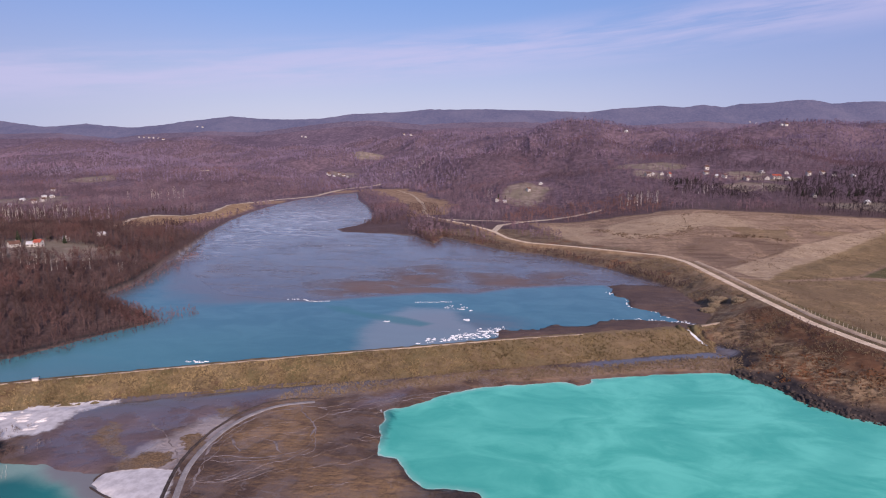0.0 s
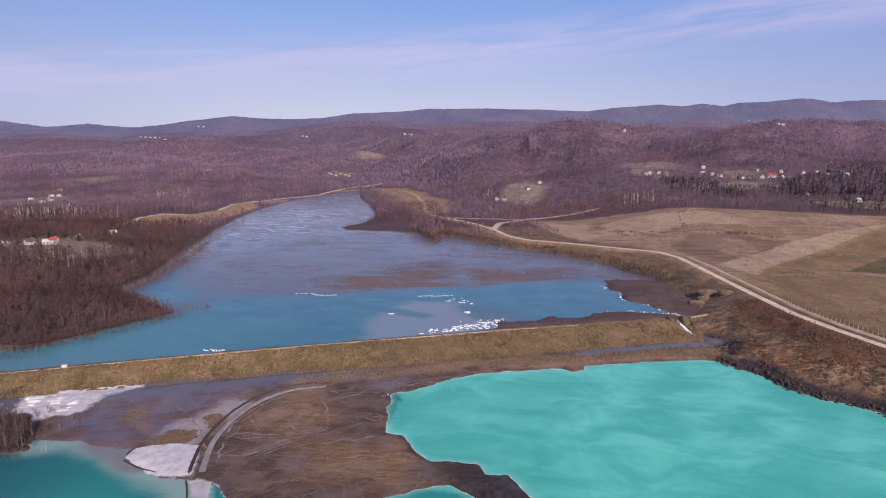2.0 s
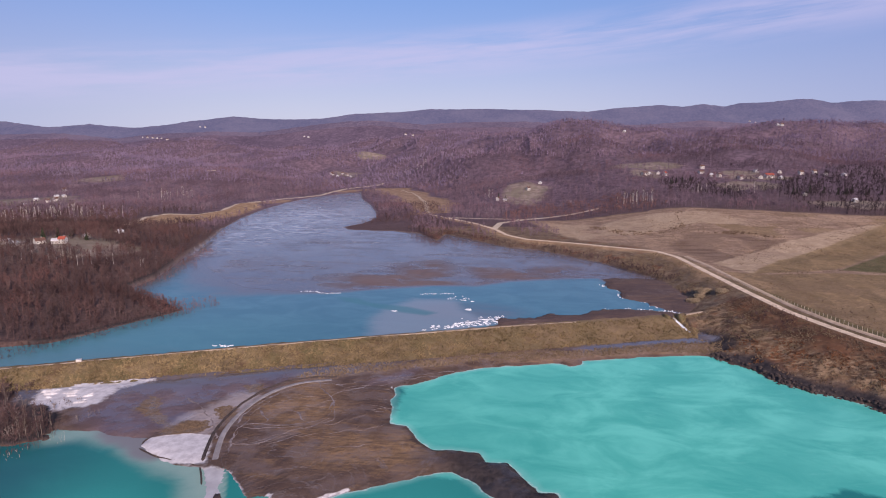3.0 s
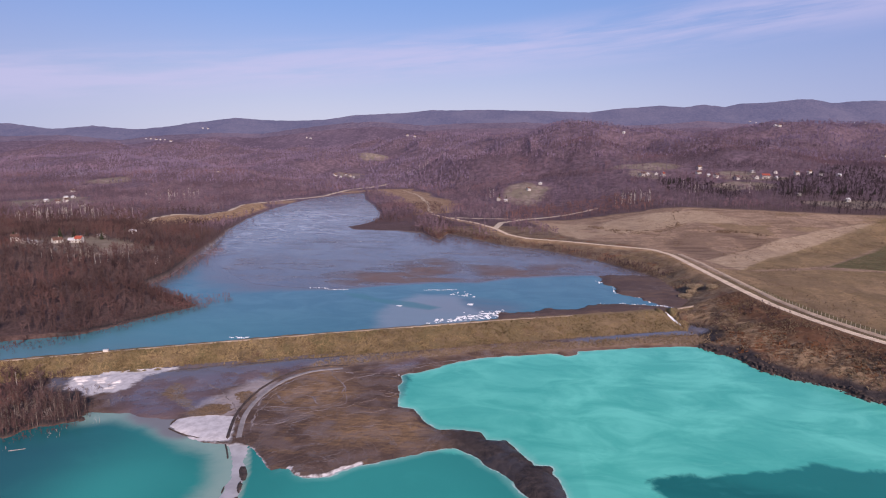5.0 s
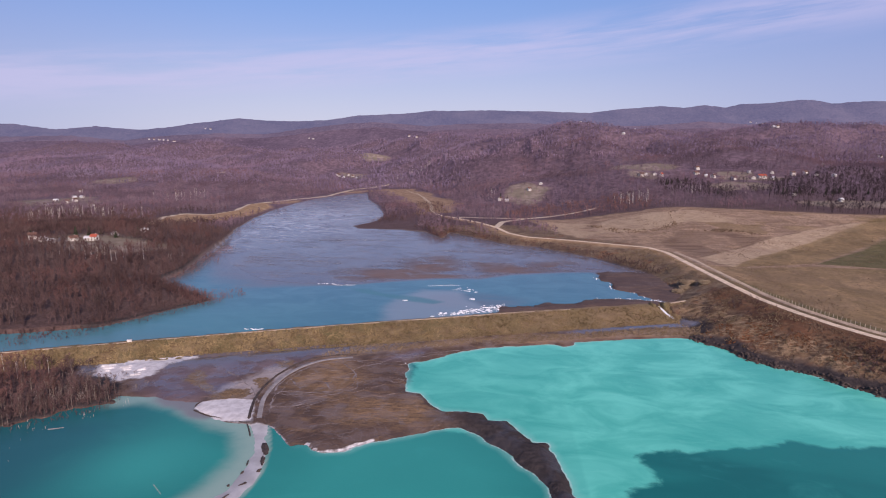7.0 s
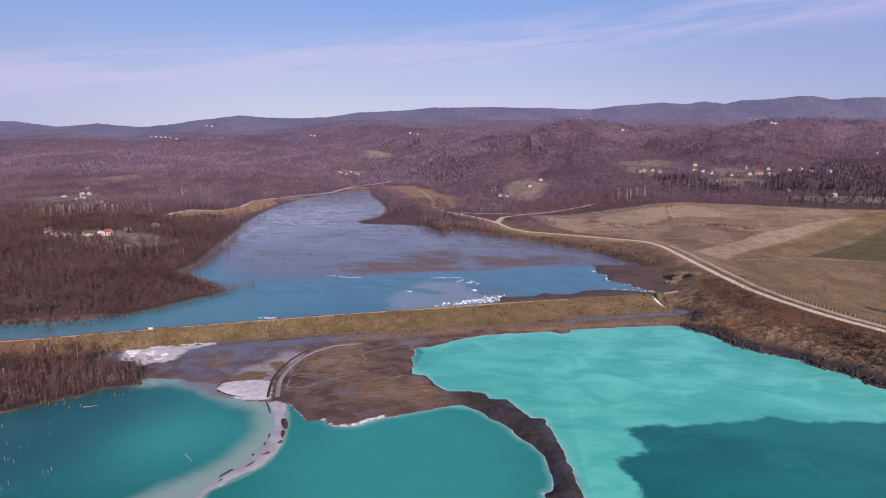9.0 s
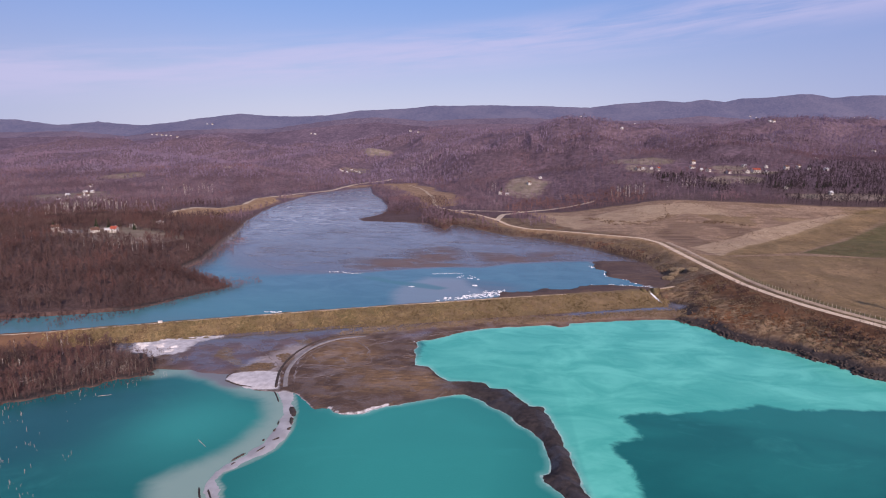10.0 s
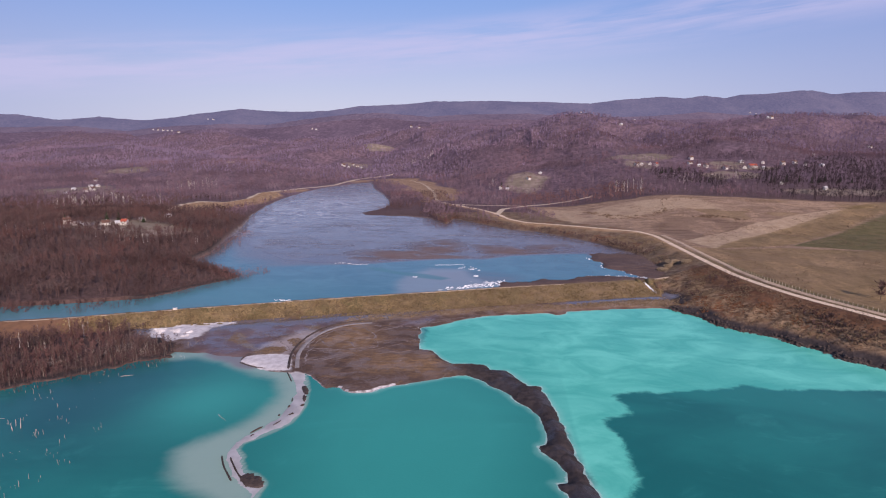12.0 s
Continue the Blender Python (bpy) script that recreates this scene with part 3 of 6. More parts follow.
def water_material(name, low):
    m, n, b = material(name, 0.16, 0.22 if low else 0.4)
    p = n.place()
    swirl = n.noise(0.05, 6.0, n.place((0.8, 1.25, 1), radians(6)), 0.6, 0.7)
    cloud = n.noise(0.014, 4.0, n.place((1, 1.5, 1)), 0.5, 0.8)
    wisp = n.noise(0.16, 5.0, n.place((0.5, 1.6, 1), radians(8)), 0.65, 1.2)
    if low:
        deep = n.mix(n.ramp(cloud, 0.35, 0.7), (0.002, 0.128, 0.126), (0.005, 0.186, 0.172))
        deep = n.mix(n.math("MULTIPLY", n.ramp(swirl, 0.54, 0.72), 0.4), deep, (0.02, 0.27, 0.245))
        milk = n.mix(n.ramp(swirl, 0.32, 0.68), (0.045, 0.43, 0.355), (0.108, 0.59, 0.483))
        milk = n.mix(n.math("MULTIPLY", n.ramp(cloud, 0.44, 0.66), 0.5), milk, (0.028, 0.375, 0.32))
        milk = n.mix(n.math("MULTIPLY", n.ramp(wisp, 0.54, 0.74), 0.16), milk, (0.2, 0.66, 0.57))
        puff = n.noise(0.13, 5.0, p, 0.6, 0.8)
        edge = n.math("ADD", n.math("ADD", n.attr("plume"), n.math("MULTIPLY", n.math("SUBTRACT", swirl, 0.5), 0.4)), n.math("MULTIPLY", n.math("SUBTRACT", puff, 0.5), 0.65))
        col = n.mix(n.ramp(edge, 0.36, 0.66), deep, milk)
        col = n.mix(n.math("MULTIPLY", n.attr("dull"), 0.8), col, (0.012, 0.085, 0.108))
        col = n.mix(n.math("MULTIPLY", n.attr("greenish"), 0.75), col, (0.022, 0.315, 0.28))
        haze = n.math("ADD", n.attr("shallow"), n.math("MULTIPLY", n.math("SUBTRACT", swirl, 0.5), 0.6))
        col = n.mix(n.ramp(haze, 0.2, 1.0), col, (0.235, 0.36, 0.32))
        wash = n.math("ADD", n.attr("wash"), n.math("MULTIPLY", n.math("SUBTRACT", puff, 0.5), 0.5))
        col = n.mix(n.ramp(wash, 0.15, 0.95), col, (0.19, 0.19, 0.2))
        # pale scum: a soft bright fringe and a thin broken white line at the water's edge
        shore = n.math("ADD", n.attr("shore"), n.math("MULTIPLY", n.math("SUBTRACT", n.noise(0.5, 4.0, p), 0.5), 1.6))
        col = n.mix(n.math("MULTIPLY", n.ramp(n.attr("shore"), 3.6, 0.3), n.math("MULTIPLY", n.attr("rim"), 0.3)), col, (0.28, 0.6, 0.53))
        line = n.math("MULTIPLY", n.ramp(shore, 0.85, 0.25), n.ramp(n.noise(0.09, 3.0, p), 0.36, 0.56, 0.2, 0.75))
        col = n.mix(n.math("MULTIPLY", n.math("MULTIPLY", line, n.attr("rim")), 0.8), col, (0.5, 0.6, 0.57))
    else:
        col = n.mix(n.ramp(swirl, 0.35, 0.7), (0.042, 0.15, 0.205), (0.064, 0.19, 0.245))
        haze = n.math("ADD", n.attr("shallow"), n.math("MULTIPLY", n.math("SUBTRACT", swirl, 0.5), 0.8))
        col = n.mix(n.ramp(haze, 0.15, 0.95), col, (0.118, 0.12, 0.145))
        col = n.mix(n.math("MULTIPLY", n.attr("jade"), 0.7), col, (0.058, 0.215, 0.245))
        pale = n.math("ADD", n.attr("pale"), n.math("MULTIPLY", n.math("SUBTRACT", wisp, 0.5), 0.5))
        col = n.mix(n.math("MULTIPLY", n.ramp(pale, 0.2, 0.95), 0.7), col, (0.235, 0.27, 0.31))
        col = n.mix(n.math("MULTIPLY", n.attr("lane"), 0.75), col, (0.03, 0.16, 0.175))
    n.put(b, "Base Color", col)
    b.inputs["IOR"].default_value = 1.33
    ripple = n.noise(0.8, 4.0, n.place((1, 1.8, 1), radians(20)))
    bump(n, b, ripple, 0.16, 0.3)
    return m


GROUND = ground_material()
LOW_WATER, UP_WATER = water_material("pond_water", True), water_material("lake_water", False)
def stand_material(name, dark, light, red, pale, size, island):
    """Bare twigs of mixed stands: brown, with redder and paler groups of trees."""
    m, n, b = material(name, 0.95, 0.1)
    p = n.place((1, 1, 0.4))
    r = n.add("ShaderNodeNewGeometry").outputs["Random Per Island"]
    f = n.math("ADD", n.math("MULTIPLY", n.ramp(n.noise(6 / size, 4.0, p), 0.35, 0.65), 1 - island), n.math("MULTIPLY", r, island))
    col = n.mix(f, dark, light)
    col = n.mix(n.math("MULTIPLY", n.ramp(n.noise(1.3 / size, 5.0, p, 0.6), 0.5, 0.62), 0.65), col, red)
    col = n.mix(n.math("MULTIPLY", n.ramp(n.noise(2.1 / size, 5.0, n.place((1, 1.3, 0.4), 0.6, (40, 17, 0)), 0.65), 0.55, 0.64), 0.6), col, pale)
    # dark swathes by noise: shade of hill folds put into the colour
    shade = n.ramp(n.noise(0.9 / size, 4.0, n.place((1, 1, 0.4), 1.1, (70, 5, 0)), 0.55), 0.5, 0.62)
    col = n.mix(n.math("MULTIPLY", shade, 0.6), col, tuple(0.72 * c for c in dark))
    n.put(b, "Base Color", col)
    return m


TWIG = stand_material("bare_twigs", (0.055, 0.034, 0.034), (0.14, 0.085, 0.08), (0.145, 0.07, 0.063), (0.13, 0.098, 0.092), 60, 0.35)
# the next two carry violet distance haze in their base colours
HAZY_VALLEY_TWIG = stand_material("hazy_valley_twigs", (0.105, 0.071, 0.09), (0.225, 0.153, 0.186), (0.2, 0.112, 0.124), (0.235, 0.18, 0.196), 110, 0.3)
HAZY_HILL_TWIG = stand_material("hazy_hillside_twigs", (0.15, 0.112, 0.168), (0.248, 0.184, 0.262), (0.245, 0.158, 0.205), (0.25, 0.2, 0.262), 260, 0.06)
DARK_TWIG = mottled("dark_twigs", (0.028, 0.019, 0.023), (0.08, 0.054, 0.06), 0.03, 0.2, 0.95, 0, 0.3)
RUSSET_TWIG = mottled("russet_twigs", (0.105, 0.055, 0.053), (0.25, 0.135, 0.125), 0.03, 0.2, 0.95, 0, 0.35)
BARK = mottled("grey_bark", (0.11, 0.085, 0.07), (0.22, 0.18, 0.15), 0.5, 6, 0.9, 0.02)
BIRCH = mottled("birch_bark", (0.36, 0.32, 0.29), (0.58, 0.53, 0.48), 0.6, 5, 0.8, 0.01)
def dam_material():
    m = mottled("dry_dam_grass", (0.085, 0.06, 0.034), (0.25, 0.175, 0.098), 0.22, 1.6, 0.95, 0.35)
    n, b = Nodes(m.node_tree), m.node_tree.nodes["Principled BSDF"]
    grass = b.inputs["Base Color"].links[0].from_socket
    p = n.place()
    grass = n.mix(n.math("MULTIPLY", n.ramp(n.noise(0.05, 5.0, p, 0.6), 0.46, 0.6), 0.6), grass, (0.12, 0.1, 0.042))
    grass = n.mix(n.math("MULTIPLY", n.ramp(n.noise(0.09, 5.0, n.place((1, 1, 1), 0.4, (9, 31, 0)), 0.6), 0.52, 0.64), 0.55), grass, (0.12, 0.066, 0.038))
    grass = n.mix(n.math("MULTIPLY", n.attr("straw"), 0.55), grass, n.mix(n.noise(0.4, 5.0, p), (0.13, 0.085, 0.05), (0.32, 0.22, 0.13)))
    soil = n.mix(n.noise(0.3, 5.0, p), (0.1, 0.055, 0.036), (0.22, 0.12, 0.07))
    n.put(b, "Base Color", n.mix(n.attr("bare"), grass, soil))
    return m


DAM_GRASS = dam_material()
GRAVEL = mottled("pale_gravel", (0.49, 0.375, 0.275), (0.74, 0.595, 0.45), 0.25, 2.2, 0.95, 0.05)

# ---------------------------------------------------------------- ground, one sheet to the horizon
ys = [40.0]
while ys[-1] < 4800:
    ys.append(ys[-1] + (1.1 if ys[-1] < 340 else 1.1 + (ys[-1] - 340) * 0.008))
back = [40.0]
while back[-1] > -900:
    back.append(back[-1] - 1.4 - (40 - back[-1]) * 0.05)
ys = np.array(back[::-1][:-1] + ys)
u = np.linspace(-1, 1, 541)
su = np.where(np.abs(u) < 0.75, 0.27 * u / 0.75, np.sign(u) * (0.27 + 0.36 * (np.abs(u) - 0.75) + (0.73 - 0.09) * ((np.abs(u) - 0.75) / 0.25) ** 2))
half = np.maximum(900, 0.9 * ys + 600)
GX = su[None, :] * half[:, None]
GY = np.repeat(ys[:, None], len(u), 1)
T = terrain(GX, GY)
GZ = T["z"]
me = mesh_of("ground", np.stack([GX, GY, GZ], -1).reshape(-1, 3), grid_faces(*GX.shape))
out_land = (T["s_low"] <= 0) & (T["s_up"] <= 0)
in_up = (T["s_up"] > 0) & (T["s_low"] <= 0)
field_ring = [(152, 360), (165, 300), (235, 130), (900, 130), (900, 640), (560, 640), (440, 632), (336, 645), (225, 676), (120, 690), (40, 690), (70, 560), (140, 480)]
s_field = sdf(GX, GY, field_ring) + 6 * fbm(GX, GY, 30, 3, 61)
wob = 2.5 * fbm(GX, GY, 24, 3, 65)
parcel_near = sdf(GX, GY, [(150, 330), (225, 130), (900, 130), (900, 360), (301, 390), (235, 400), (176, 390), (158, 400)]) + wob
parcel_low = sdf(GX, GY, [(176, 392), (242, 413), (417, 583), (520, 690), (560, 720), (400, 612), (300, 520), (215, 445)]) + wob
parcel_band = sdf(GX, GY, [(161, 428), (252, 517), (349, 584), (439, 620), (470, 640), (400, 600), (300, 512), (215, 437), (176, 392)]) + wob
parcel_dark = sdf(GX, GY, [(242, 411), (419, 581), (700, 800), (900, 500), (420, 393), (301, 391)]) + wob * 0.3
parcel_red = sdf(GX, GY, [(148, 500), (180, 545), (222, 545), (256, 522), (163, 434)]) + 2 * wob
parcel_scrub = sdf(GX, GY, [(106, 566), (126, 651), (182, 659), (212, 640), (200, 590), (134, 555)]) + 3 * wob
parcel_north = sdf(GX, GY, [(210, 560), (260, 535), (360, 592), (430, 620), (330, 640), (225, 660)]) + 3 * wob
meadow = smooth(-4, 5, s_field)
clearings = [(45, 878, 40, 48), (248, 995, 50, 26), (232, 925, 22, 32), (355, 850, 46, 40), (384, 944, 28, 16), (410, 915, 50, 12), (-720, 850, 60, 60), (-820, 1160, 50, 26), (-345, 425, 60, 30), (-352, 1392, 34, 30), (-358, 1651, 42, 40),
             (602, 1900, 60, 60), (-701, 1409, 14, 12), (430, 700, 60, 22)]
clear = 0.0
for cx, cy, rx, ry in clearings:
    clear = np.maximum(clear, smooth(1.25, 0.8, np.hypot((GX - cx) / rx, (GY - cy) / ry) + 0.55 * fbm(GX, GY, 40, 4, 62)))
wood = smooth(0, 1, np.where(out_land, 1.0, 0.0)) * np.clip(1 - meadow, 0, 1)
right_bank = (T["is_east"] > 0.5) & (GY < 640)
wood = np.where(right_bank, 0, wood) * (1 - clear * 0.85)
give(me, "wood", wood)
# mask of the painted haze on the woodland floor, growing with y
give(me, "far_haze", smooth(560, 900, GY + 60 * fbm(GX, GY, 160, 3, 58)))
rise = T["d_basin"] / (T["d_basin"] + T["d_road"] + 0.5)
on_bank = right_bank * out_land * (1 - T["beyond"]) * (GY < 330)
# red soil and painted shade on the steep upper bank
give(me, "redsoil_shade", smooth(0.42, 0.62, rise + 0.14 * fbm(GX, GY, 18, 3, 79)) * on_bank)
give(me, "chaff", smooth(0.16, 0.24, rise) * smooth(0.62, 0.48, rise + 0.15 * fbm(GX, GY, 16, 3, 80)) * on_bank)
give(me, "meadow", meadow * out_land)
give(me, "glade", clear * (1 - meadow) * out_land)
fm = meadow * out_land
wob = 2.5 * fbm(GX, GY, 24, 3, 65)
give(me, "green", np.clip(smooth(-2, 2, parcel_near) * (0.65 + 0.35 * fbm(GX, GY, 60, 3, 66)) + 0.75 * smooth(-2, 2, parcel_low) + 0.5 * smooth(-6, 6, parcel_north) * (fbm(GX, GY, 40, 3, 67) > 0), 0, 1) * fm)
rank = [(160, 345), (165, 319), (171, 294.5), (177, 273.5), (184.5, 253), (192, 237), (199.5, 224), (212.5, 205), (228.5, 180), (250, 140)]
verge = smooth(4.2, 2.2, seg_dist(GX, GY, rank)[0] + 1.5 * fbm(GX, GY, 11, 3, 60))
verge = np.maximum(verge, smooth(1.2, 0.5, np.abs(T["d_road"] - 3.6)) * T["beyond"] * (GY < 460))
give(me, "olive", np.clip(smooth(-1.5, 1.5, parcel_dark) * fm + verge * 0.9 * out_land, 0, 1))
give(me, "straw", np.clip(smooth(-2, 2, parcel_band) + smooth(-6, 6, parcel_scrub) + 0.8 * smooth(0.1, 0.4, fbm(GX, GY, 70, 3, 63)) * (GY > 520), 0, 1) * fm)
lines = np.minimum.reduce([seg_dist(GX + wob * 0.6, GY, l)[0] for l in ([(158, 402), (235, 401), (301, 390), (460, 372)], [(163, 432), (252, 517), (349, 584), (439, 620)], [(205, 300), (330, 330), (520, 345)],
                            [(106, 520), (150, 512), (215, 545), (256, 523)])])
give(me, "plough", np.clip(0.8 * smooth(2.2, 0.8, lines) * smooth(-0.5, 0.1, fbm(GX, GY, 18, 3, 69)) + smooth(-5, 5, parcel_red) * smooth(-0.5, 0.1, fbm(GX, GY, 40, 3, 68)), 0, 1) * fm)
bank_gold = smooth(14, 5, T["d_road"]) * smooth(320, 400, GY) * (1 - T["beyond"]) * (GY < 720)
gold_far = smooth(-6, 3, T["tongue"])
far_gold = smooth(-4, 6, sdf(GX, GY, [(-375, 890), (-345, 985), (-318, 1075), (-292, 1160), (-235, 1205), (-175, 1190), (-125, 1080), (-62, 880), (-70, 770), (-100, 745), (-135, 880), (-185, 1030), (-235, 1125), (-268, 1145), (-322, 1010), (-338, 900)]) + 26 * fbm(GX, GY, 60, 4, 64))
give(me, "gold", np.clip(np.maximum(np.maximum(bank_gold, gold_far), far_gold * 0.75) * out_land, 0, 1))
shore_mud = smooth(10.5, 5.5, T["d_basin"] + 3 * fbm(GX, GY, 14, 3, 74)) * (T["is_east"] > 0.5) * (GY < 300) * out_land
flat_in = T["s_flat"] > -3
purple = smooth(18, 4, seg_dist(GX, GY, DAM_TOE)[0] + 8 * fbm(GX, GY, 30, 3, 71)) * flat_in * smooth(70, 20, np.abs(GX + 130) - 40)
purple = np.maximum(purple, smooth(9, 5, np.abs(seg_dist(GX, GY, DAM_TOE)[0] - 6)) * smooth(40, 60, GX) * flat_in)
west_mud = smooth(9, 3, T["d_basin"]) * (GX < -140) * (GY < 420) * out_land
give(me, "mud", np.clip(np.maximum(np.maximum(shore_mud, west_mud), np.where((T["s_low"] > 0), 1, 0) + (T["mud_e"] > 0) * in_up), 0, 1))
spit_dark = np.clip(smooth(-30, 0, GX + 0.3 * (165 - GY)) * smooth(172, 160, GY), 0, 1) * (T["s_low"] > 0)
flat_edge = smooth(5, 1, T["s_flat"]) * (T["s_flat"] > -1) * (GY < 240) * 0.35
give(me, "dark", np.clip(np.maximum.reduce([spit_dark, west_mud, flat_edge, shore_mud, (T["mud_e"] > 0) * in_up * 0.25, smooth(-6, 4, sdf(GX, GY, [(-178, 649), (-161, 625), (-110, 620), (-95, 640), (-150, 668)]))]), 0, 1))
PURPLE_WET = [(-153, 193), (-153, 207), (-143, 216), (-119, 223), (-87, 233), (-76, 238), (-78, 221), (-91, 212), (-103, 201), (-111, 193), (-113, 176), (-119, 166), (-134, 166), (-144, 178)]
POOL = [(39, 266), (57, 278), (99, 294), (117, 295), (114, 286), (90, 279), (45, 262)]
lil = np.maximum.reduce([smooth(-9, 5, sdf(GX, GY, PURPLE_WET) + 7 * fbm(GX, GY, 22, 3, 77)), smooth(-2, 2, sdf(GX, GY, POOL) + 2 * fbm(GX, GY, 9, 3, 76)),
                         0.8 * smooth(-4, 4, sdf(GX, GY, [(-50, 224), (-38, 231), (-30, 240), (-39, 220), (-50, 216)]) + 4 * fbm(GX, GY, 12, 3, 70))])
give(me, "lilac", np.clip(np.clip(lil, 0, 1) * (T["s_low"] > 0) + 0.25 * (T["mud_e"] > 0) * in_up, 0, 1))
sedge_v = np.maximum.reduce([smooth(-5, 4, sdf(GX, GY, ring)) for ring in (
    [(-134, 183), (-134, 195), (-129, 193), (-125, 184), (-115, 173), (-119, 174)], [(-114, 168), (-110, 176), (-102, 177), (-99, 172), (-105, 164)],
    [(-104, 186), (-99, 191), (-94, 182), (-97, 178)], [(-102, 208), (-94, 211), (-92, 205), (-97, 203)], [(-83, 220), (-78, 232), (-61, 239), (-49, 235), (-58, 224), (-72, 217)])])
give(me, "sedge", sedge_v * (T["s_low"] > 0))
give(me, "sand", smooth(-7, 6, sdf(GX, GY, [(-103, 201), (-95, 205), (-90, 200), (-96, 178), (-95, 168), (-111, 164), (-114, 172), (-111, 183)])) * (T["s_low"] > 0))
strip_tan = np.maximum.reduce([smooth(-3, 2, sdf(GX, GY, ring) + 3 * fbm(GX, GY, 12, 3, 59)) for ring in (
    [(-83, 220), (-80, 232), (-61, 239), (-49, 236), (-20, 248), (-6, 256), (-4, 250), (-24, 238), (-56, 226), (-72, 218)],
    [(-8, 251), (14, 258), (40, 263), (70, 272), (100, 280), (116, 283), (112, 268), (100, 269), (76, 266), (44, 257), (34, 252), (14, 249)])])
give(me, "thatch", strip_tan * (T["s_low"] > 0))
give(me, "tan", np.maximum(smooth(-8, 8, sdf(GX, GY, [(-90, 192), (-73, 206), (-64, 195), (-80, 180)])), 0.9 * smooth(-0.3, 0.3, fbm(GX, GY, 40, 3, 56)) * smooth(-96, -70, GX)) * (T["s_flat"] > 2) * (1 - spit_dark))
give(me, "silt", np.clip(np.where(in_up & (T["mud_e"] <= 0), 1.0, 0) + purple, 0, 1))
give(me, "ochre", np.clip(np.maximum(smooth(-25, 20, sdf(GX, GY, [(-118, 378), (-90, 408), (-47, 452), (-31, 415), (-32, 382), (-81, 364)])), smooth(-20, 15, sdf(GX, GY, [(-12, 437), (20, 430), (60, 440), (40, 405), (-7, 386)]))), 0, 1))
# stretch of the flat that takes the painted sky reflection
give(me, "sky_film", np.clip(smooth(-45, 35, sdf(GX, GY, [(-257, 473), (-286, 576), (-300, 685), (-300, 805), (-245, 860), (-181, 820), (-164, 729), (-188, 650), (-183, 590), (-230, 549)]) + 25 * fbm(GX, GY, 60, 3, 57)), 0, 1))
give(me, "damp", np.clip((T["s_low"] > 0) * 0.6, 0, 1))
crust_ring = smooth(-5, 4, sdf(GX, GY, [(-176, 182), (-183, 196), (-179, 204), (-166, 209), (-150, 213), (-143, 212), (-152, 200), (-151, 187), (-164, 180)]) + 3 * fbm(GX, GY, 12, 3, 72))
tongue_w = smooth(-1.5, 1, sdf(GX, GY, [(-118, 158), (-117, 163), (-105, 167), (-95, 167), (-89, 150), (-101, 149), (-111, 153)]))
pier_m = smooth(-62, -68, GX + 0.14 * (GY - 100) * (GY > 100)) * smooth(152, 145, GY) * (T["s_flat"] > -2) * 0.9
pier_m = pier_m * smooth(2.6, 0.6, ((GX + 85) * 19 + (GY - 150) * 18) / 26.2)
lip = smooth(1.6, 0.2, np.abs(T["s_flat"] - 0.5)) * (GX < -40) * (GX > -64) * 0.7
give(me, "pier", np.clip(pier_m, 0, 1))
give(me, "crust", np.clip(np.maximum.reduce([crust_ring, tongue_w, pier_m, lip]) * (T["s_low"] > -2), 0, 1))
far_tr, _ = seg_dist(GX, GY, FAR_TRACK)
br1, _ = seg_dist(GX, GY, BRANCH)
br2, _ = seg_dist(GX, GY, BRANCH_LOW)
br3, _ = seg_dist(GX + 3 * fbm(GX, GY, 40, 3, 78), GY, [(-84, 747), (-92, 800), (-112, 930), (-150, 1080), (-190, 1170)])
tracks = np.maximum.reduce([smooth(5, 2, br3) * 0.5, smooth(5.5, 2.5, far_tr) * 0.8, smooth(5, 2.0, br1), smooth(4.5, 1.5, br2), smooth(15, 7, np.hypot(GX + 613, GY - 1233))])
give(me, "gravel", np.clip(tracks, 0, 1))
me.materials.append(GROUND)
ground = tagged(new("ground", me), "brown winter ground of wooded hills, mud flats and dry meadows", "ground", kind="structure")

# ---------------------------------------------------------------- far ridges
RIDGE = [(-5200, 250), (-3900, 257), (-3660, 228), (-3520, 211), (-3190, 238), (-3010, 222), (-2800, 210), (-2500, 237), (-2360, 259), (-2180, 276),
         (-2000, 298), (-1820, 282), (-1600, 274), (-1300, 283), (-1080, 317), (-740, 330), (-480, 351), (-20, 352), (350, 345), (670, 334), (870, 358),
         (1170, 382), (1340, 367), (1480, 391), (1630, 371), (1730, 395), (1960, 403), (2110, 422), (2220, 422), (2340, 396), (2560, 411), (2700, 411), (5200, 380)]


RIDGE_NEAR = [(-5200, 150), (-3050, 142), (-2650, 150), (-2300, 120), (-2000, 150), (-1680, 165), (-1400, 160), (-1180, 190), (-900, 222), (-720, 232), (-420, 208), (-180, 222), (150, 226), (420, 214),
              (620, 206), (900, 214), (1150, 236), (1350, 222), (1600, 208), (1900, 212), (2250, 200), (2600, 208), (3100, 190), (5200, 200)]


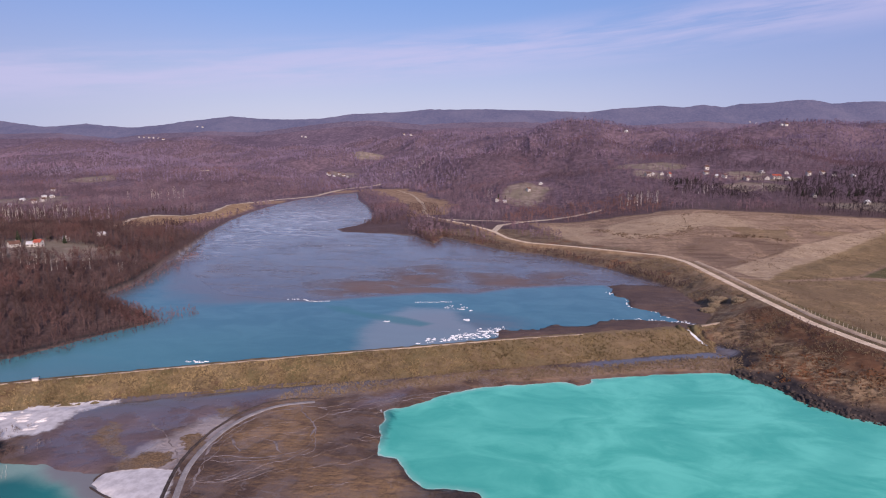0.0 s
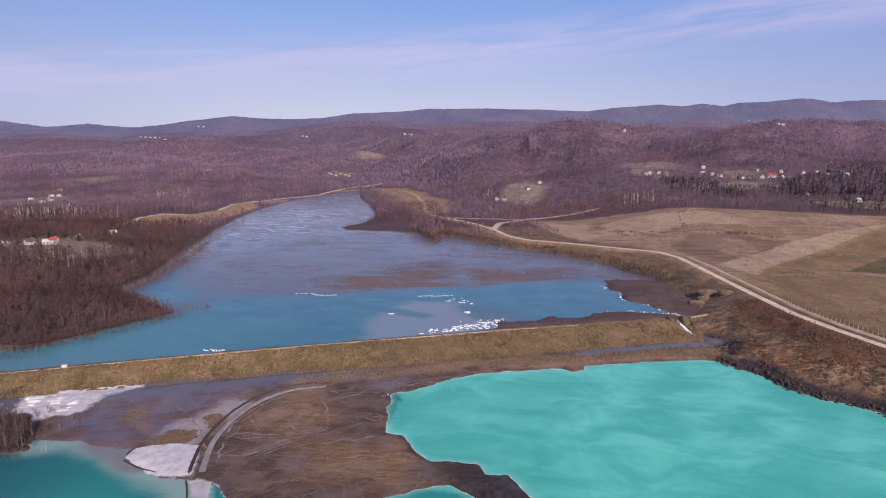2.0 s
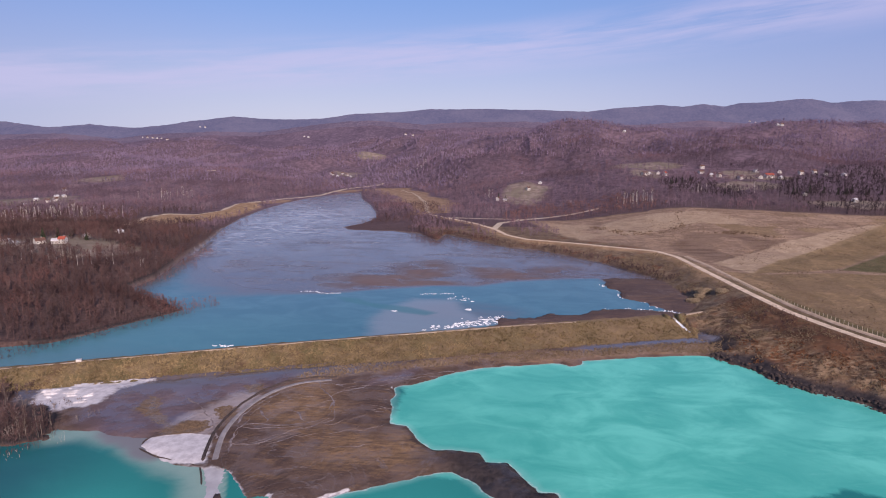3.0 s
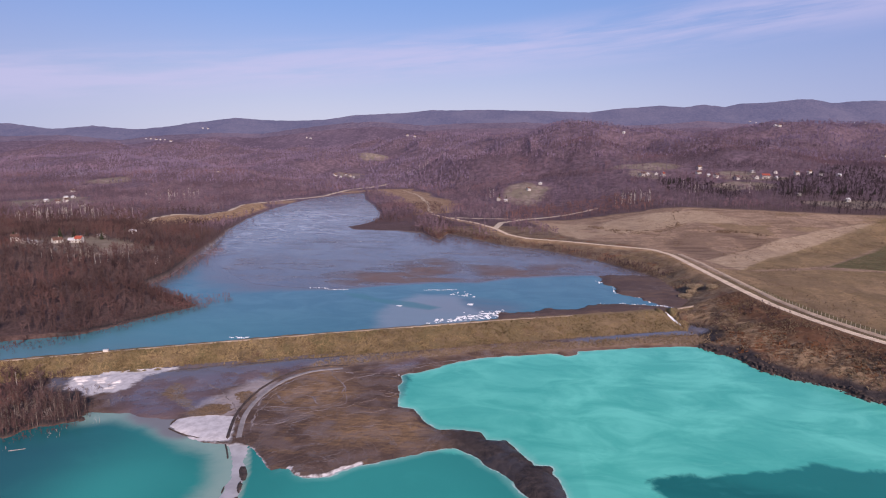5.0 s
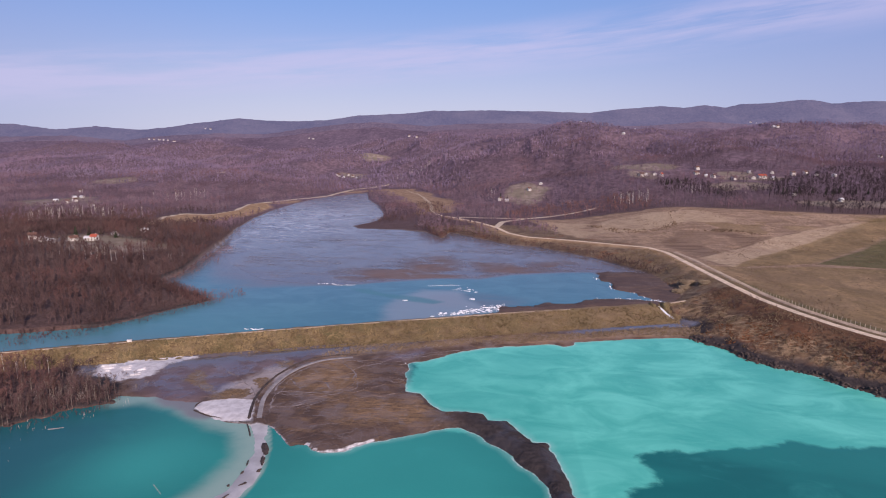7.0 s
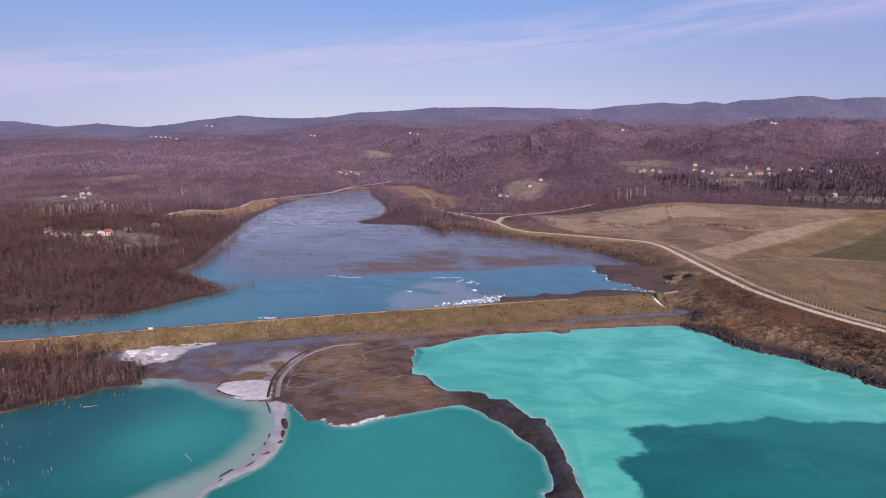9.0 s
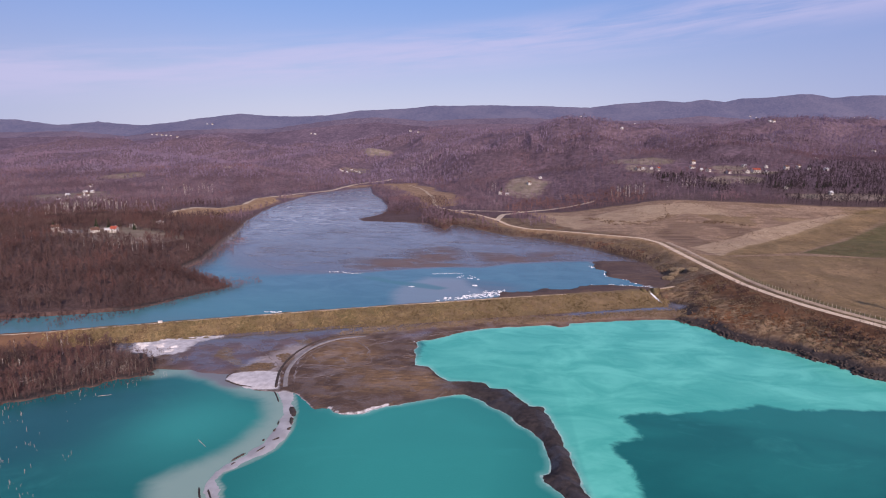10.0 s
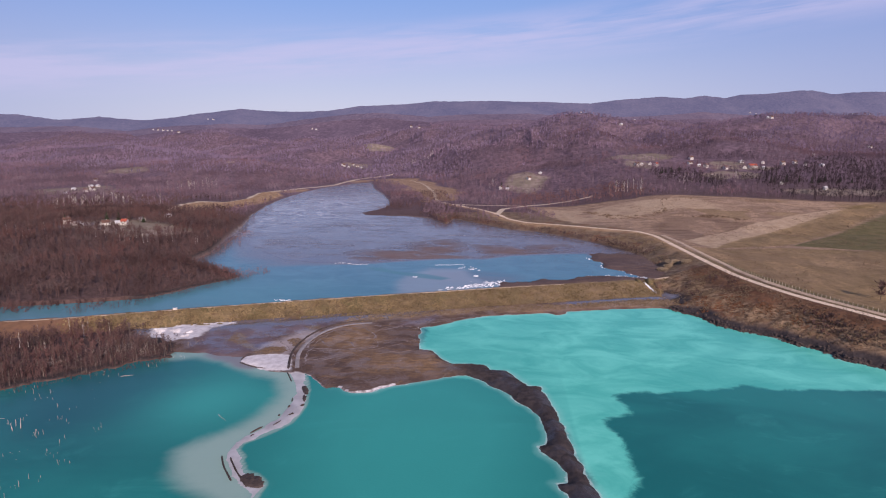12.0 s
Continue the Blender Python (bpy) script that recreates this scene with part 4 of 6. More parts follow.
def far_ridge(name, y0, depth, scale, drop, seed, mat, label, line=RIDGE):
    rx = np.linspace(-5200, 5200, 1300)
    k = np.linspace(0, 1, 26)
    top = np.interp(rx, [p[0] * scale for p in line], [p[1] for p in line]) * scale + 99 * (1 - scale)
    top = top - drop + 9 * fbm(rx, rx * 0 + seed, 320, 3, seed) * (drop > 0) + 3.2 * fbm(rx, rx * 0 + seed, 34, 3, seed + 1)
    X, K = np.meshgrid(rx, k)
    Y = y0 - depth * (1 - K) + 40 * fbm(X, K * 400, 300, 3, seed + 2)
    spur = 1 - np.abs(fbm(X + 0.5 * Y, Y * 0.5, 420, 4, seed + 3))
    Z = top[None, :] * K ** 0.9 + (spur - 0.75) * 120 * K * (1 - K) * 2
    me = mesh_of(name, np.stack([X, Y, Z], -1).reshape(-1, 3), grid_faces(*X.shape))
    me.materials.append(mat)
    return tagged(new(name, me), label, "hills", kind="structure")


# emission and tinted base colour stand in for the haze of distance
def distance_material(name, dark, light, haze_glow):
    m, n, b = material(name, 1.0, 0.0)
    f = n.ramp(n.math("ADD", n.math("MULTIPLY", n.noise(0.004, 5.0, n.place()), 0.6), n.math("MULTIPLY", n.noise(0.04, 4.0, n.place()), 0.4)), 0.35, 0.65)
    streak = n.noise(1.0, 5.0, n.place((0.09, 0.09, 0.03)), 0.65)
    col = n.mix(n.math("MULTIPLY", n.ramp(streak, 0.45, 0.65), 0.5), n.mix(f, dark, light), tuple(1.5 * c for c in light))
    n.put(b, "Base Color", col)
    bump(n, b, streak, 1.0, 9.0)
    b.inputs["Emission Color"].default_value = (*haze_glow, 1)
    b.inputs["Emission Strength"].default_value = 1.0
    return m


far_ridge("backdrop", 4450, 900, 1.0, 0, 201, distance_material("blue_haze_hills", (0.04, 0.035, 0.05), (0.09, 0.075, 0.085), (0.072, 0.085, 0.165)), "distant wooded mountain ridge under the sky, with painted blue haze")
far_ridge("backdrop", 3450, 650, 1.0, 0, 231, distance_material("violet_haze_hills", (0.07, 0.05, 0.06), (0.13, 0.095, 0.11), (0.045, 0.046, 0.088)), "wooded ridge before the mountains, with painted violet haze", RIDGE_NEAR)
far_ridge("backdrop", 2800, 560, 0.81, 24, 261, distance_material("mauve_haze_hills", (0.075, 0.052, 0.066), (0.14, 0.098, 0.12), (0.026, 0.024, 0.046)), "low wooded ridge across the valley, with painted mauve haze", RIDGE_NEAR)

# ---------------------------------------------------------------- water
wx, wy = np.meshgrid(np.r_[np.linspace(-320, -214, 28), np.arange(-212, 234, 1.25), np.linspace(236, 262, 8)], np.r_[np.linspace(-320, 34, 50), np.arange(36, 300, 1.25)])
me = mesh_of("lower_pond", np.stack([wx, wy, np.zeros_like(wx)], -1).reshape(-1, 3), grid_faces(*wx.shape))
plume_ring = [(-60, 300), (-36, 214), (-36, 160), (15, 140), (27, 105), (30, 77), (34, 50), (36, 10), (40, 66), (46, 80), (44, 106), (41, 117), (53, 122), (51, 139),
              (76, 146), (106, 153), (123, 152), (163, 156), (240, 150), (240, 300)]
give(me, "plume", smooth(-8, 8, sdf(wx, wy, plume_ring) + 3 * fbm(wx, wy, 20, 4, 81)))
west_deep = np.exp(-((wx + 152) / 44) ** 2 - ((wy - 122) / 40) ** 2) + 0.35 * np.exp(-((wx + 190) / 60) ** 2 - ((wy - 60) / 70) ** 2)
give(me, "dull", np.clip(1.1 * west_deep, 0, 1) * smooth(-84, -100, wx))
give(me, "shore", np.clip(terrain(wx, wy)["wet"], 0, 30))
give(me, "rim", smooth(-70, -45, wx) * np.where((wx > 60) & (wy > 225), 0.45, 1.0))
give(me, "greenish", np.exp(-((wx + 112) / 24) ** 2 - ((wy - 118) / 26) ** 2) + np.clip(1.3 * np.exp(-((wx + 26) / 50) ** 2 - ((wy - 100) / 75) ** 2), 0, 1) * (wx < 30))
wl, _ = seg_dist(wx, wy, [(-152, 166), (-139, 167), (-126, 165), (-117, 163), (-110, 155)])
give(me, "wash", smooth(11, 0, wl + 4 * fbm(wx, wy, 18, 3, 84)) * smooth(-150, -128, wx))
milk_d = sdf(wx, wy, MILKY_WEST + PIER_EAST[::-1])
ls, _ = seg_dist(wx, wy, [(-150, 163)] + LEFT_SHORE[::-1] + PIER_WEST[::-1])
east_of = (milk_d < 0) & (seg_dist(wx, wy, PIER_EAST)[0] < seg_dist(wx, wy, MILKY_WEST)[0])
give(me, "shallow", np.clip(np.maximum(np.where(east_of, smooth(-2.2, 0.5, milk_d), smooth(-12, 6, milk_d)), np.where(east_of, 0, smooth(16, 0, ls) * 0.85)), 0, 1))
me.materials.append(LOW_WATER)
tagged(new("lower_pond", me), "milky turquoise water of the lower tailings pond", "water", kind="structure")
wx, wy = np.meshgrid(np.linspace(-420, 170, 237), np.r_[np.linspace(180, 460, 134), np.linspace(466, 1160, 50)])
teal_w = sdf(wx, wy, TEAL)
ice_d = np.hypot((wx + 15) / 40, (wy - 315) / 24)
keep = sdf(wx, wy, [(-300, 172), (-232, 196), (-131, 237), (-33, 273), (47, 300), (99, 316), (170, 330), (170, 1160), (-420, 1160), (-420, 172)]).ravel() > -2
f = grid_faces(*wx.shape)
bm_keep = keep[f].all(1)
me2 = mesh_of("upper_lake", np.stack([wx, wy, np.full_like(wx, UP_Z)], -1).reshape(-1, 3), f[bm_keep])
soft = 8 + 40 * smooth(-110, -190, wx)
give(me2, "shallow", np.clip(np.maximum(np.clip(1 - teal_w / soft, 0, 1), smooth(1.4, 0.5, ice_d) * 0.55), 0, 1))
sheet = sdf(wx, wy, [(-59, 266), (-66, 300), (-61, 316), (-48, 340), (-25, 338), (-17, 315), (-8, 306), (5, 305), (4, 293), (-21, 278), (-34, 270)])
give(me2, "pale", smooth(-12, 10, sheet + 4 * fbm(wx, wy, 22, 3, 83)))
give(me2, "jade", smooth(-50, -190, wx) * smooth(330, 250, wy + 12 * fbm(wx, wy, 60, 3, 85)))
give(me2, "lane", smooth(-1.5, 2, sdf(wx, wy, [(-99, 340), (-85, 339), (-73, 328), (-49, 322), (-31, 311), (-37, 305), (-53, 310), (-74, 321), (-89, 329)])))
me2.materials.append(UP_WATER)
tagged(new("upper_lake", me2), "blue-green water of the upper lake behind the dam", "water", kind="structure")


# ---------------------------------------------------------------- dam and road
def resample(line, step, extra=None):
    p = np.array(line, float)
    seg = np.r_[0, np.cumsum(np.hypot(*np.diff(p, axis=0).T))]
    s = np.arange(0, seg[-1], step)
    cols = [np.interp(s, seg, p[:, k]) for k in (0, 1)]
    if extra is not None:
        cols.append(np.interp(s, seg, extra))
    q = np.stack(cols, 1)
    k = max(3, int(9 / step)) | 1
    pad = np.pad(q, ((k // 2, k // 2), (0, 0)), "edge")
    return np.stack([np.convolve(pad[:, c], np.ones(k) / k, "valid") for c in range(q.shape[1])], 1)


def sideways(line):
    t = np.gradient(line[:, :2], axis=0)
    t /= np.linalg.norm(t, axis=1, keepdims=True)
    return np.stack([t[:, 1], -t[:, 0]], 1)


crest = resample(DAM_CREST, 1.0, DAM_Z)
side = sideways(crest)           # towards the lower ponds
offs = np.array([-9, -6, -4, -2.6, -1.4, 0, 1.2, 2.6, 5, 7.5, 10, 12.5, 15, 17.5, 20, 23, 26])
hts = np.array([2.6, 3.8, 4.7, 5.1, 5.28, 5.3, 5.25, 5.05, 4.5, 3.95, 3.4, 2.85, 2.35, 1.85, 1.4, 0.95, 0.4])
flare = np.interp(crest[:, 0], [-170, -110, -86, -43], [0.66, 0.78, 0.84, 1.0])      # the slope widens eastwards
fan_o = np.where(offs > 0, offs * flare[:, None], offs)
ex = crest[:, None, 0] + side[:, None, 0] * fan_o
ey = crest[:, None, 1] + side[:, None, 1] * fan_o
rough_z = 0.4 * fbm(ex, ey, 3.6, 3, 91) + 0.3 * fbm(ex, ey, 22, 3, 92) * (np.abs(offs) > 2)
notch = np.exp(-(np.hypot(crest[:, 0] - FALL[0], crest[:, 1] - FALL[1]) / 1.9) ** 2)[:, None]
ez = hts + rough_z + (crest[:, 2:3] - 5.3) * np.clip(1 - offs / 26, 0, 1) - notch * np.clip(hts - 1.2, 0, 1.9)
me = mesh_of("dam", np.stack([ex, ey, ez], -1).reshape(-1, 3), grid_faces(*ex.shape)[:, ::-1])
give(me, "straw", smooth(-60, 50, ex + 40 * fbm(ex, ey, 30, 3, 94)))
give(me, "bare", smooth(-205, -232, ex + 14 * fbm(ex, ey, 20, 3, 93)))
me.materials.append(DAM_GRASS)
tagged(new("dam", me), "long earth dam with dry yellow-green grass on its slope", "dam", kind="structure")


def ribbon(name, line, zs, width, mat, label, category, lift=0.12, step=2.0):
    q = resample(line, step, zs)
    sd = sideways(q)
    o = np.linspace(-0.5, 0.5, 7)
    wd = width * (1 + 0.12 * fbm(q[:, 0], q[:, 1], 14, 3, 95))[:, None]
    rx = q[:, None, 0] + sd[:, None, 0] * o * wd
    ry = q[:, None, 1] + sd[:, None, 1] * o * wd
    rz = q[:, None, 2] + lift + 0.1 * (0.25 - o ** 2)
    rz[:, [0, -1]] -= 0.5
    me = mesh_of(name, np.stack([rx, ry, np.broadcast_to(rz, rx.shape)], -1).reshape(-1, 3), grid_faces(*rx.shape)[:, ::-1])
    me.materials.append(mat)
    return tagged(new(name, me), label, category, kind="structure")


ribbon("road", ROAD, ROAD_Z, 5.8, GRAVEL, "pale unpaved gravel road along the top of the bank", "road")


# ==== THINGS ==== helpers for things and parts
def part(name, data, mat, parent, label="", m=None):
    """Links a mesh (or a bmesh) as one object under a thing or a part."""
    if isinstance(data, bmesh.types.BMesh):
        me = bpy.data.meshes.new(name)
        data.to_mesh(me)
        data.free()
        data = me
    if mat is not None and not data.materials:
        data.materials.append(mat)
    ob = new(name, data)
    ob.parent = parent
    if m is not None:
        ob.matrix_basis = m
    if label:
        tagged(ob, label)
    return ob


def thing(name, m, label, category, group="", kind=""):
    ob = new(name)
    ob.matrix_basis = m
    return tagged(ob, label, category, group, kind)


def box(bm, x0, x1, y0, y1, z0, z1):
    m = Matrix.LocRotScale(((x0 + x1) / 2, (y0 + y1) / 2, (z0 + z1) / 2), None, (x1 - x0, y1 - y0, z1 - z0))
    bmesh.ops.create_cube(bm, size=1, matrix=m)
    return bm


def ground_z(x, y):
    return float(terrain(np.array([float(x)]), np.array([float(y)]))["z"][0])


rng = np.random.default_rng(7)


# ---------------------------------------------------------------- bare trees
def blade(a, b, width, turn):
    """A thin triangle from a to b, width wide at a."""
    d = b - a
    side_v = np.cross(d, np.array([math.cos(turn), math.sin(turn), 0.3]))
    side_v = side_v / (np.linalg.norm(side_v) + 1e-9) * width / 2
    return [a - side_v, a + side_v, b]


def bare_template(r, twigs, limbs, crown=0.27, width=0.02, low=0.25, up=0.55, twig_len=0.24):
    """Trunk and crown of a leafless tree one metre high: two lists of triangles."""
    trunk = []
    lean = r.normal(0, 0.03, 2)
    tip = np.array([lean[0], lean[1], 0.92])
    ring = [np.array([0.018 * math.cos(a), 0.018 * math.sin(a), -0.03]) for a in (0, 2.1, 4.2)]
    for k in range(3):
        trunk.append([ring[k], ring[(k + 1) % 3], tip])
    branches = []
    for k in range(limbs):
        z = r.uniform(low, 0.75)
        a = r.uniform(0, 2 * math.pi)
        s = np.array([lean[0] * z, lean[1] * z, z])
        reach = crown * r.uniform(0.6, 1.0) * (1.15 - 0.5 * z)
        e = s + np.array([math.cos(a) * reach, math.sin(a) * reach, r.uniform(0.12, 0.28)])
        trunk.append(blade(s, e, 0.016, a))
        branches.append((s, e))
    tw = []
    for k in range(twigs):
        if branches and r.random() < 0.75:
            s, e = branches[r.integers(len(branches))]
            p = s + (e - s) * r.uniform(0.25, 1.0)
        else:
            p = np.array([0, 0, r.uniform(low + 0.1, 0.92)])
        a = r.uniform(0, 2 * math.pi)
        d = np.array([math.cos(a) * (1 - up), math.sin(a) * (1 - up), r.uniform(up * 0.5, up * 1.4)])
        q = p + d / np.linalg.norm(d) * twig_len * r.uniform(0.55, 1.1)
        tw.append(blade(p, q, width * r.uniform(0.7, 1.4), r.uniform(0, 6.28)))
    return np.array(trunk), np.array(tw)


def tri_mesh(name, tris):
    tris = np.asarray(tris).reshape(-1, 3, 3)
    return mesh_of(name, tris.reshape(-1, 3), np.arange(len(tris) * 3).reshape(-1, 3), False)


def scatter(name, templates, x, y, z, size, mat, label, category, squat=1.0):
    """One joined mesh of many plants: every place takes a turned and scaled template."""
    n = len(x)
    which = rng.integers(0, len(templates), n)
    turn = rng.uniform(0, 2 * math.pi, n)
    out_t = []
    for k, tm in enumerate(templates):
        i = np.nonzero(which == k)[0]
        if not len(i):
            continue
        c, s = np.cos(turn[i])[:, None, None], np.sin(turn[i])[:, None, None]
        sz = size[i][:, None, None]
        X = (tm[None, :, :, 0] * c - tm[None, :, :, 1] * s) * sz * squat + x[i][:, None, None]
        Y = (tm[None, :, :, 0] * s + tm[None, :, :, 1] * c) * sz * squat + y[i][:, None, None]
        Z = tm[None, :, :, 2] * sz + z[i][:, None, None]
        out_t.append(np.stack([X, Y, Z], -1).reshape(-1, 3, 3))
    me = tri_mesh(name, np.concatenate(out_t))
    me.materials.append(mat)
    return tagged(new(name, me), label, category, kind="stuff")


def sample(n, x0, x1, y0, y1):
    x, y = rng.uniform(x0, x1, n), rng.uniform(y0, y1, n)
    return x, y, terrain(x, y)


def clear_of(x, y, spots, scale=1.0):
    keep = np.ones(len(x), bool)
    for cx, cy, rx, ry in spots:
        keep &= np.hypot((x - cx) / rx, (y - cy) / ry) + 0.25 * fbm(x, y, 40, 3, 62) > scale
    return keep


near_templates = [np.concatenate(bare_template(rng, 32, 6, 0.27, 0.03)) for _ in range(7)]
mid_templates = [np.concatenate(bare_template(rng, 12, 3, 0.32, 0.055)) for _ in range(7)]
far_templates = [np.concatenate(bare_template(rng, 7, 0, 0.36, 0.14, 0.1, 0.55, 0.42)) for _ in range(8)]
COPSES = [(-338, 424, 42, 17), (-400, 424, 22, 14), (-343, 495, 16, 12)]
VILLAGES = [(45, 878, 36, 46), (248, 995, 46, 24), (232, 925, 26, 32), (300, 960, 40, 14), (350, 945, 60, 18), (410, 915, 60, 14), (490, 925, 34, 12), (355, 848, 46, 34), (-705, 850, 58, 70), (-820, 1160, 46, 22),
            (-352, 1385, 32, 30), (-358, 1651, 30, 30), (424, 716, 45, 12), (-760, 1100, 80, 30), (-613, 1233, 26, 16)]

# woods round the left shore
x, y, tt = sample(25000, -700, -140, 80, 820)
ok = (tt["s_low"] < 9 * rng.random(len(x)) ** 2) & (tt["s_up"] < 14 * rng.random(len(x)) ** 2) & (tt["tongue"] < -4) & clear_of(x, y, COPSES) & (seg_dist(x, y, DAM_CREST)[0] > 13)
ok &= (x > -150 - 0.62 * y - 260) & ((x < -150) | (y > 300)) & (x < np.where(y > 560, -330, 999)) & (rng.random(len(x)) < smooth(820, 560, y + 60 * fbm(x, y, 90, 3, 306)))
ok &= (seg_dist(x, y, FAR_TRACK)[0] > 6) & clear_of(x, y, VILLAGES)
ok &= ~((y < 215) & (x < -215) & (seg_dist(x, y, DAM_CREST)[0] < 20)) & ~((x > -185) & (x < -140) & (y > 172) & (y < 215))
x, y, z = x[ok], y[ok], tt["z"][ok]
near_shore = np.minimum(1, np.minimum(-tt["s_up"][ok], -tt["s_low"][ok]) / 26 + 0.5)
scatter("woodland", near_templates, x, y, np.maximum(z, np.where(tt["s_up"][ok] > 0, UP_Z - 0.3, 0)) - 0.1, rng.uniform(5.5, 10.0, len(x)) * np.clip(near_shore, 0.22, 1), TWIG,
        "dense bare brown winter woodland on the lake shore", "trees")

x, y, tt = sample(26000, -300, -135, 70, 440)
edge_d = np.maximum(tt["s_low"], tt["s_up"])
ok = (edge_d > -13) & (edge_d < 9 * rng.random(len(x)) ** 2.5) & (seg_dist(x, y, DAM_CREST)[0] > 12) & ~((x > -186) & (y > 170) & (y < 215)) & ((x < -150) | (y > 300)) & ~((x < -215) & (y < 215) & (y > 150))
scatter("shore_undergrowth", mid_templates, x[ok], y[ok], np.maximum(tt["z"][ok], np.where(tt["s_up"][ok] > -1, UP_Z - 0.1, 0)) - 0.2, rng.uniform(1.2, 3.4, ok.sum()), TWIG, "low bare undergrowth along the water", "bushes")

# woods behind, up to the foot of the hills
x, y, tt = sample(58000, -1300, 1150, 560, 1250)
ok = (tt["s_up"] < -2) & (tt["tongue"] < -5) & (tt["d_road"] > 14) & (np.abs(x) < 0.88 * y + 200) & (clear_of(x, y, VILLAGES) | ((rng.random(len(x)) < 0.14) & (y > 860)))
s_f = sdf(x, y, field_ring) + 6 * fbm(x, y, 30, 3, 61)
gold_ring = [(-375, 890), (-345, 985), (-318, 1075), (-292, 1160), (-235, 1205), (-175, 1190), (-125, 1080), (-62, 880), (-70, 770), (-100, 745), (-135, 880), (-185, 1030), (-235, 1125), (-268, 1145), (-322, 1010), (-338, 900)]
ok &= (s_f < -3) & (sdf(x, y, gold_ring) < 0) & (seg_dist(x, y, FAR_TRACK)[0] > 7) & (seg_dist(x, y, BRANCH)[0] > 9)
ok &= ~((x < -330) & (x > -700) & (rng.random(len(x)) > smooth(560, 800, y + 60 * fbm(x, y, 90, 3, 306))))
ok &= ~inside(x, y, [(-190, 600), (-92, 600), (-92, 672), (-140, 700), (-190, 700)])
thin = fbm(x, y, 70, 3, 301) > -0.45
ok &= thin
gap = 0.35 * fbm(x, y, 50, 3, 305)
dusk = ok & ((np.hypot((x - 275) / 48, (y - 800) / 75) + gap < 1) | ((x > 345) & (y < 890 + 60 * gap)) | (np.hypot((x - 560) / 90, (y - 900) / 70) + gap < 1))
rust = ok & ~dusk & (np.hypot((x - 105) / 95, (y - 700) / 85) + gap < 1)
for stand, tint, name, label in ((ok & ~dusk & ~rust, HAZY_VALLEY_TWIG, "valley_woodland", "bare purple-brown woodland on the valley sides, with haze in its colour"),
                                 (dusk, DARK_TWIG, "dark_woodland", "dense dark woodland beside the village fields"),
                                 (rust, RUSSET_TWIG, "russet_woodland", "reddish bare woodland behind the dry meadow")):
    scatter(name, mid_templates, x[stand], y[stand], tt["z"][stand] - 0.2, rng.uniform(6.0, 11.0, stand.sum()), tint, label, "trees")

# red-brown thicket on the point of land by the far end of the lake
x, y, tt = sample(5200, -200, 20, 560, 900)
ok = (tt["s_up"] < 0) & (tt["d_road"] > 6) & (x < -50 - 0.14 * (y - 640)) & ~((x < -96) & (y < 668)) & (seg_dist(x, y, FAR_TRACK)[0] > 6) & (np.hypot((x + 150) / 14, (y - 800) / 22) > 1)
scatter("lakeside_thicket", mid_templates, x[ok], y[ok], tt["z"][ok] - 0.2, rng.uniform(3.0, 6.0, ok.sum()), TWIG, "reddish bare alder thicket on a low point", "bushes")

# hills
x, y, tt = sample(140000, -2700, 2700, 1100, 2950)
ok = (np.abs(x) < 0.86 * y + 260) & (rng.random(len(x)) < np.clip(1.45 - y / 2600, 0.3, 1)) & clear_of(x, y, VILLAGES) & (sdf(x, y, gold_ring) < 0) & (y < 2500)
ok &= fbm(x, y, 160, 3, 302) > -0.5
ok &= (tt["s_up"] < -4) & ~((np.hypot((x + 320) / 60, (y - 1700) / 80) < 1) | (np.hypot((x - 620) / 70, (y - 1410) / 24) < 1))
scatter("hill_woodland", far_templates, x[ok], y[ok], tt["z"][ok] - 0.5, rng.uniform(6.0, 10.5, ok.sum()), HAZY_HILL_TWIG, "leafless purple-brown woods covering the hills, with haze in their colour", "trees")


# ---------------------------------------------------------------- trees that stand out one by one
def tree_thing(name, seed, twigs, limbs, bark, label, height, crown=0.27, width=0.012, low=0.25, up=0.55, group=""):
    r = np.random.default_rng(seed)
    tr, tw = bare_template(r, twigs, limbs, crown, width, low, up)
    t = thing(name, pose(0, 0, -500), label, "tree", group)
    part("trunk", tri_mesh("trunk", tr * height), bark, t)
    part("crown", tri_mesh("crown", tw * height), TWIG, t)
    return t


shore_kinds = [tree_thing("bare_tree", 20 + k, 70, 9, BARK, "leafless brown tree at the edge of the pond", 8.0, group="shore trees") for k in range(5)]
x, y, tt = sample(4200, -240, -150, 95, 196)
ok = (tt["s_low"] < 1.0) & (seg_dist(x, y, DAM_CREST)[0] > 24) & ~((x > -185) & (y > 172))
spots = list(zip(x[ok], y[ok], np.maximum(tt["z"][ok], 0)))[:230]
for k, (px, py, pz) in enumerate(spots):
    s = rng.uniform(0.65, 1.1)
    m = pose(px, py, pz - 0.1, 0, 0, rng.uniform(0, 360)) @ Matrix.Scale(s, 4)
    if k < 5:
        shore_kinds[k].matrix_basis = m
    else:
        copy_thing(shore_kinds[k % 5], m).scale = (s, s, s)

